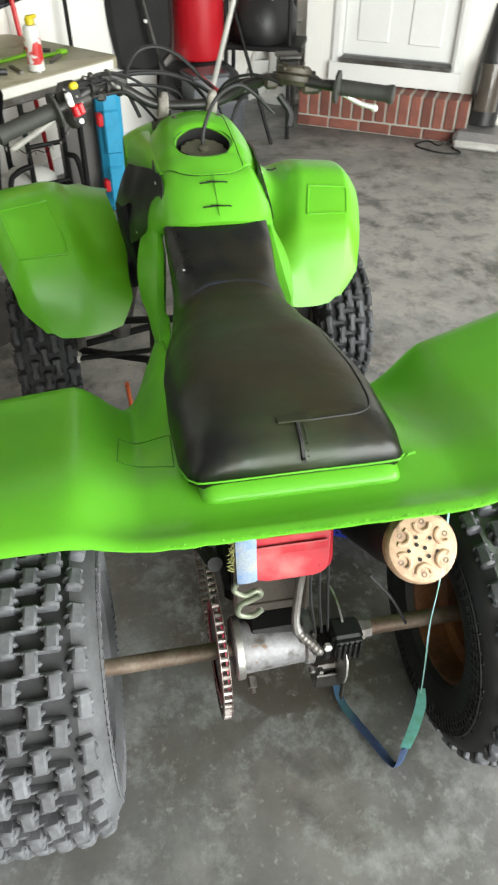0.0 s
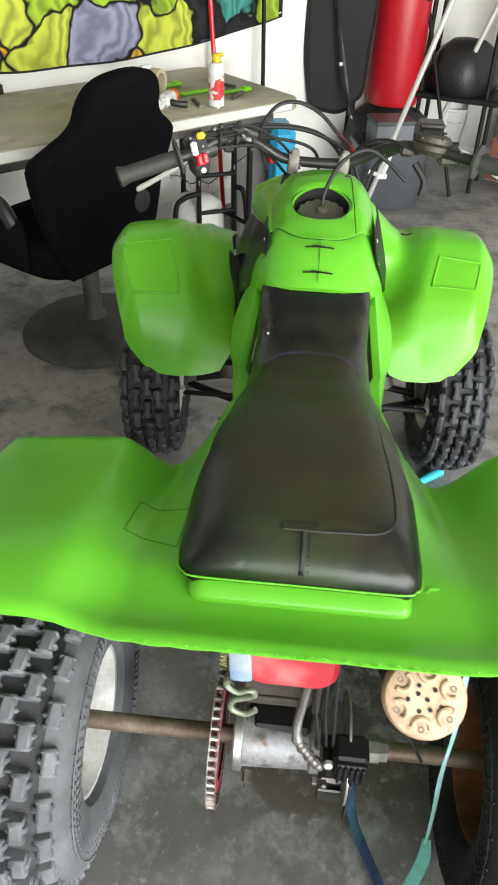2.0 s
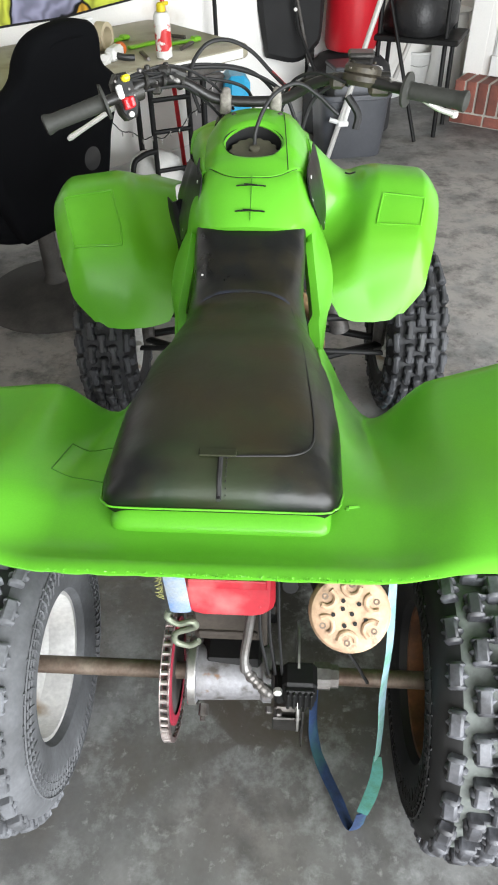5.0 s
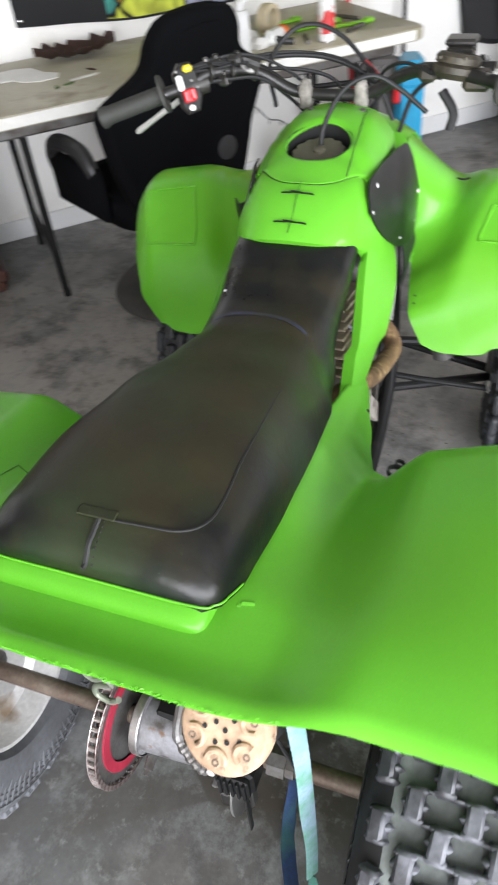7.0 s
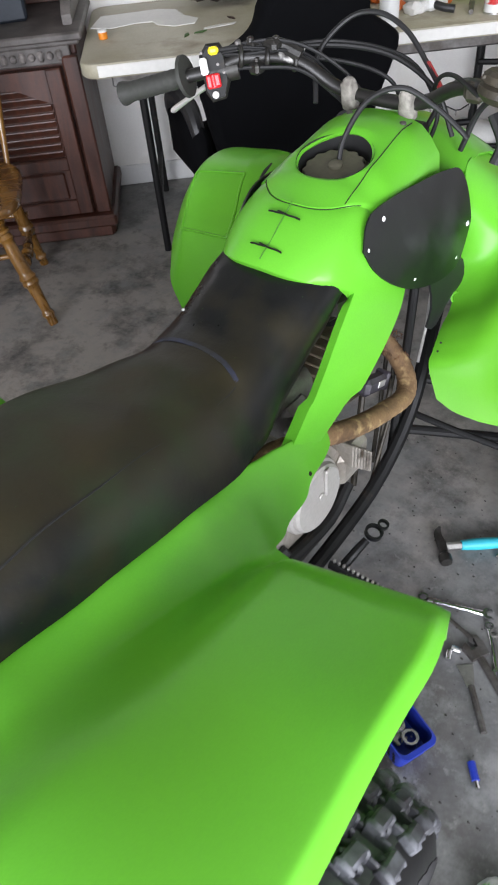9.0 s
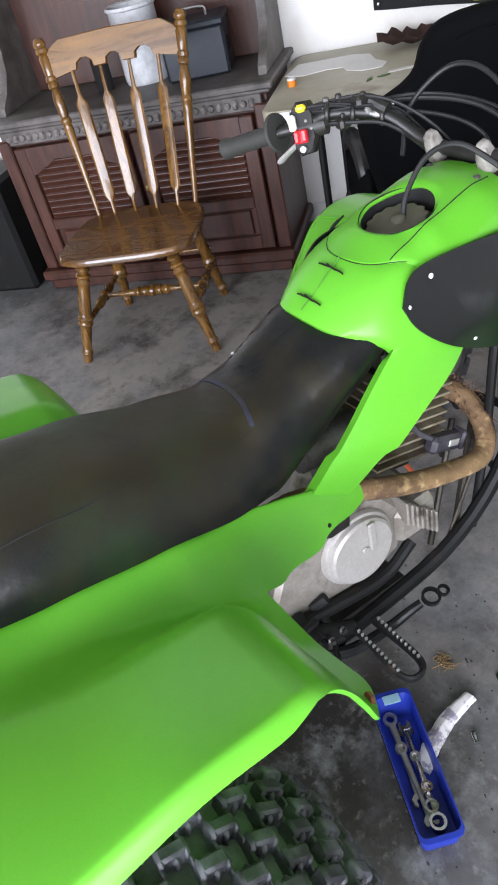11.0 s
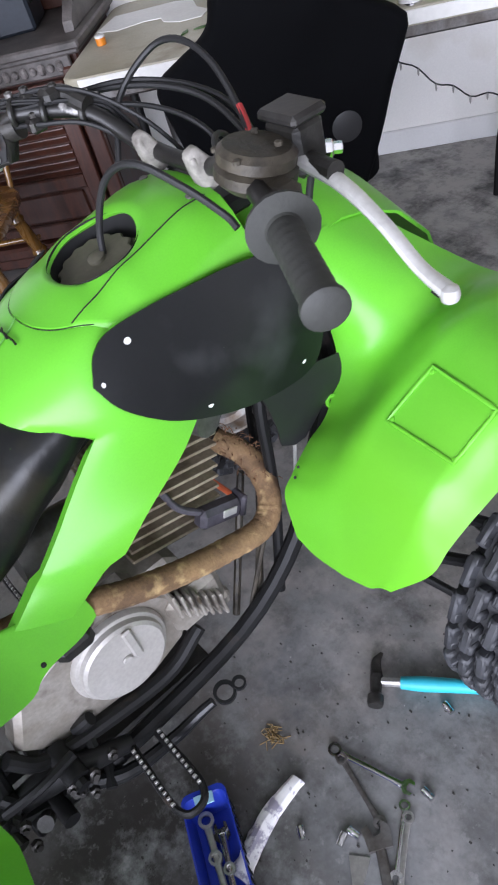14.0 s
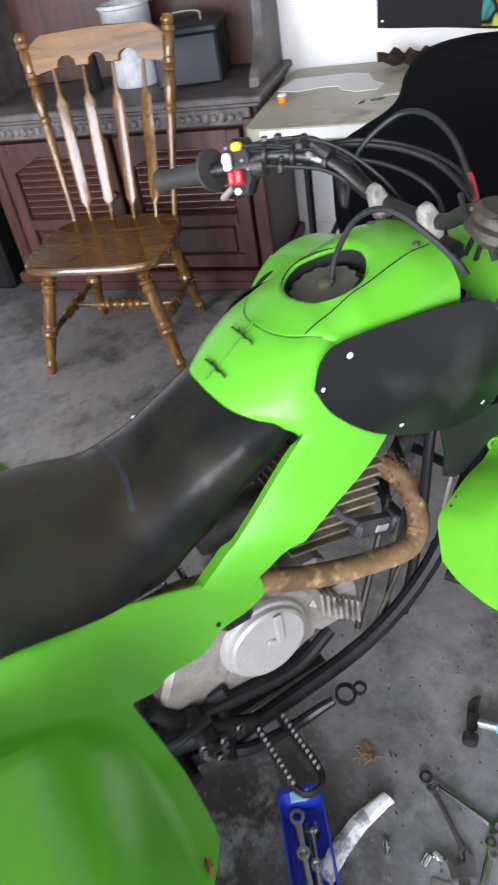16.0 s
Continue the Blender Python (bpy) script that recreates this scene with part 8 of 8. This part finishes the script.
part("tray_label", Geo().box((-TL / 2 + 0.012, 0, 0.0755), (0.02, 0.035, 0.002), 0.0006), mat("pale_blue_label", (0.35, 0.6, 0.75), 0.5), tray, "pale blue paper label")


def wrench(length, m, label, mat_=CHROME, group="wrenches"):
    w = Geo()
    w.lathe([(length * 0.052, -0.004), (length * 0.085, -0.004), (length * 0.085, 0.004), (length * 0.052, 0.004), (length * 0.052, -0.004)], 18, pose(-length / 2, 0, 0.005), False)
    w.tube([(-length * 0.43, 0, 0.005), (-length * 0.2, 0, 0.0055), (length * 0.2, 0, 0.0055), (length * 0.42, 0, 0.005)], [length * 0.045, length * 0.036, length * 0.036, length * 0.05], 8, flat=0.45)
    jaw = [(0.0, -0.05), (0.05, -0.095), (0.12, -0.085), (0.14, -0.05), (0.07, -0.045), (0.055, 0.0), (0.07, 0.045), (0.14, 0.05), (0.12, 0.085), (0.05, 0.095), (0.0, 0.05)]
    w.prism([(length * (0.40 + x), length * y) for x, y in jaw], 0.008, pose(0, 0, 0.001))
    return solid("wrench", w, mat_, label, "wrench", group, m=m)


wrench(0.150, pose(0.361, 0.823, 0, 0, 0, 18), "chrome combination wrench lying on the concrete floor")
wrench(0.115, pose(0.476, 0.770, 0, 0, 0, -56), "chrome combination wrench beside its twin on the floor")
wrench(0.120, pose(0.494, 0.758, 0, 0, 0, -56), "dull combination wrench beside its twin on the floor", STEEL)
wrench(0.13, pose(0.372, 0.782, 0, 0, 0, -14), "dark combination wrench lying partly under another", DULL)
for k, (x, y, a, z) in enumerate(((0.30, 0.512, -22, 0.022), (0.33, 0.520, -25, 0.030), (0.35, 0.495, -20, 0.024), (0.31, 0.530, -24, 0.034), (0.37, 0.505, -23, 0.032))):
    wrench(0.17 - 0.012 * k, pose(x, y, z, 4 * k - 8, 3, a + 180 * (k % 2)), "chrome wrench lying in the blue tray", CHROME if k % 2 else STEEL, "wrenches in the tray")
solid("ring_socket", Geo().lathe([(0.011, 0), (0.016, 0), (0.016, 0.02), (0.011, 0.02), (0.011, 0)], 18, None, False), CHROME, "chrome socket standing in the blue tray", "socket", m=pose(0.435, 0.470, 0.046))
adj = thing("adjustable_spanner", "greasy steel adjustable spanner on the floor", "spanner", m=pose(0.452, 0.742, 0, 0, 0, 150))
part("spanner_jaw", Geo().prism([(-0.012, -0.022), (0.02, -0.026), (0.034, -0.012), (0.012, -0.008), (0.008, 0.006), (0.03, 0.012), (0.024, 0.024), (-0.012, 0.02)], 0.012), DULL, adj)
part("spanner_handle", Geo().tube([(-0.01, 0, 0.006), (-0.13, 0.01, 0.006)], [0.009, 0.007, 0.011], 8, flat=0.5), DULL, adj)
SOCK = [(0.349, 0.656, 60), (0.413, 0.722, 100), (0.405, 0.70, 20), (0.46, 0.86, 90), (0.388, 1.005, 80), (0.60, 0.62, 30)]
for x, y, a in SOCK:
    solid("socket", Geo().lathe([(0.004, -0.011), (0.0075, -0.011), (0.0075, 0.0), (0.0068, 0.002), (0.0068, 0.011), (0.004, 0.011)], 14, pose(0, 0, 0.0076, 90, 0, 0)), CHROME, "small chrome socket lying on the floor", "socket", "loose sockets", m=pose(x, y, 0, 0, 0, a))
ham = thing("hammer", "claw hammer with bright turquoise handle by the front tyre", "hammer", m=pose(0.268, 0.957, 0, 0, 0, 40))
TURQ = mat("turquoise_handle_rubber", (0.03, 0.42, 0.52), 0.5, scale=12, var=0.15)
part("handle", Geo().tube([(0.035, 0, 0.016), (0.08, 0, 0.016), (0.17, 0, 0.016), (0.255, 0, 0.016)], [0.012, 0.015, 0.013, 0.016], 12, 20), TURQ, ham)
part("shank", Geo().tube([(-0.01, 0, 0.016), (0.05, 0, 0.016)], 0.009, 10), STEEL, ham)
part("head", Geo().lathe([(0.001, -0.050), (0.014, -0.050), (0.016, -0.045), (0.016, -0.03), (0.011, -0.024), (0.013, 0.012), (0.001, 0.014)], 16, pose(-0.012, 0, 0.017, 90, 0, 0) @ pose(0, 0, 0, 180, 0, 0)), DARK_STEEL, ham)
part("claw", Geo().tube([(-0.012, 0.01, 0.017), (-0.014, 0.04, 0.018), (-0.004, 0.062, 0.014)], [0.012, 0.010, 0.004], 10, 12, flat=0.6), DARK_STEEL, ham)
wrapm = mat("printed_wrapper", (0.74, 0.73, 0.72), 0.5, col2=(0.30, 0.28, 0.34), scale=38, var=0.15, sharp=(0.42, 0.50), bump=0.3, bump_mm=3)
wr = Geo()
rings = []
for i in range(15):
    t = i / 14
    rings.append([(0.19 * (t - 0.5), (0.020 - 0.006 * t) * math.cos(a) * (1 + 0.25 * noise.noise((i * 0.7, a, 0))) + 0.012 * math.sin(t * 3), max(0.011 + 0.011 * math.sin(a) * (1 + 0.3 * noise.noise((i * 0.9, a, 4))), 0)) for a in (2 * math.pi * j / 12 for j in range(12))])
solid("paper_wrapper", wr.loft(rings), wrapm, "crumpled white printed wrapper lying by the blue tray", "wrapper", m=pose(0.305, 0.622, 0, 0, 0, 104), smooth=20)
tw = Geo()
rt = random.Random(3)
for k in range(40):
    a, r, b = rt.uniform(0, 6.28), rt.uniform(0.006, 0.030), rt.uniform(-1.2, 1.2)
    q = Vector((rt.uniform(-0.010, 0.010), rt.uniform(-0.007, 0.007), 0.003))
    tw.tube([q, q + Vector((0.6 * r * math.cos(a), 0.6 * r * math.sin(a), 0.007 * rt.random())), q + Vector((r * math.cos(a + b), r * math.sin(a + b), -0.001))], rt.uniform(0.0007, 0.0014), 4)
solid("dry_tuft", tw, mat("dry_tan_fibre", (0.25, 0.17, 0.07), 0.9), "small dry tan tuft of wrap on the floor", "tuft", m=pose(0.180, 0.735, 0))
scr = thing("screwdriver", "small screwdriver with blue handle lying on the floor", "screwdriver", m=pose(0.545, 0.520, 0, 0, 0, -50))
part("driver_handle", Geo().tube([(0, 0, 0.008), (0.035, 0, 0.008)], 0.008, 10), BLUE, scr)
part("driver_tip", Geo().tube([(0.035, 0, 0.008), (0.05, 0, 0.008)], 0.005, 8), CHROME, scr)
pk = thing("putty_knife", "grey steel putty knife with dark handle on the floor", "putty knife", m=pose(0.475, 0.665, 0, 0, 0, -50))
part("blade", Geo().prism([(-0.05, -0.018), (0.0, -0.008), (0.0, 0.008), (-0.05, 0.018)], 0.003), STEEL, pk)
part("knife_handle", Geo().tube([(0, 0, 0.006), (0.10, 0, 0.006)], 0.007, 8), DULL, pk)
pp = Geo()
rings = []
for i in range(9):
    t = i / 8
    rings.append([(0.12 * (t - 0.5), 0.045 * math.cos(a) * (0.5 + math.sin(math.pi * t)) * (1 + 0.35 * noise.noise((i, a * 2, 7))), max(0.03 + 0.03 * math.sin(a) * (0.5 + math.sin(math.pi * t)) * (1 + 0.4 * noise.noise((i, a * 2, 2))), 0)) for a in (2 * math.pi * j / 11 for j in range(11))])
SPRAYED = mat("paper_with_green_overspray", (0.72, 0.73, 0.70), 0.7, col2=(0.14, 0.55, 0.03), scale=14, var=0.1, sharp=(0.45, 0.52))
solid("sprayed_paper", pp.loft(rings), SPRAYED, "crumpled white paper with green overspray by the rear tyre", "paper", m=pose(0.70, 0.30, 0, 0, 0, 30), smooth=20)
# loose bits on the concrete: one sheet of crumbs
rb = random.Random(12)
cr = Geo()
for k in range(420):
    x, y = rb.gauss(0.38, 0.30), max(rb.gauss(0.85, 0.35), 0.42)
    s = rb.uniform(0.001, 0.0034)
    cr.box((x, y, s * 0.4), (s * rb.uniform(1, 2), s, s * 0.8), s * 0.2, None)
crumbs = new("floor_crumbs", build("floor_crumbs", cr, mat("dark_floor_crumbs", (0.035, 0.032, 0.028), 0.8, random_tint=0.0)))
tagged(crumbs, "scattered dark grit and crumbs on the concrete floor", "grit", kind="stuff")
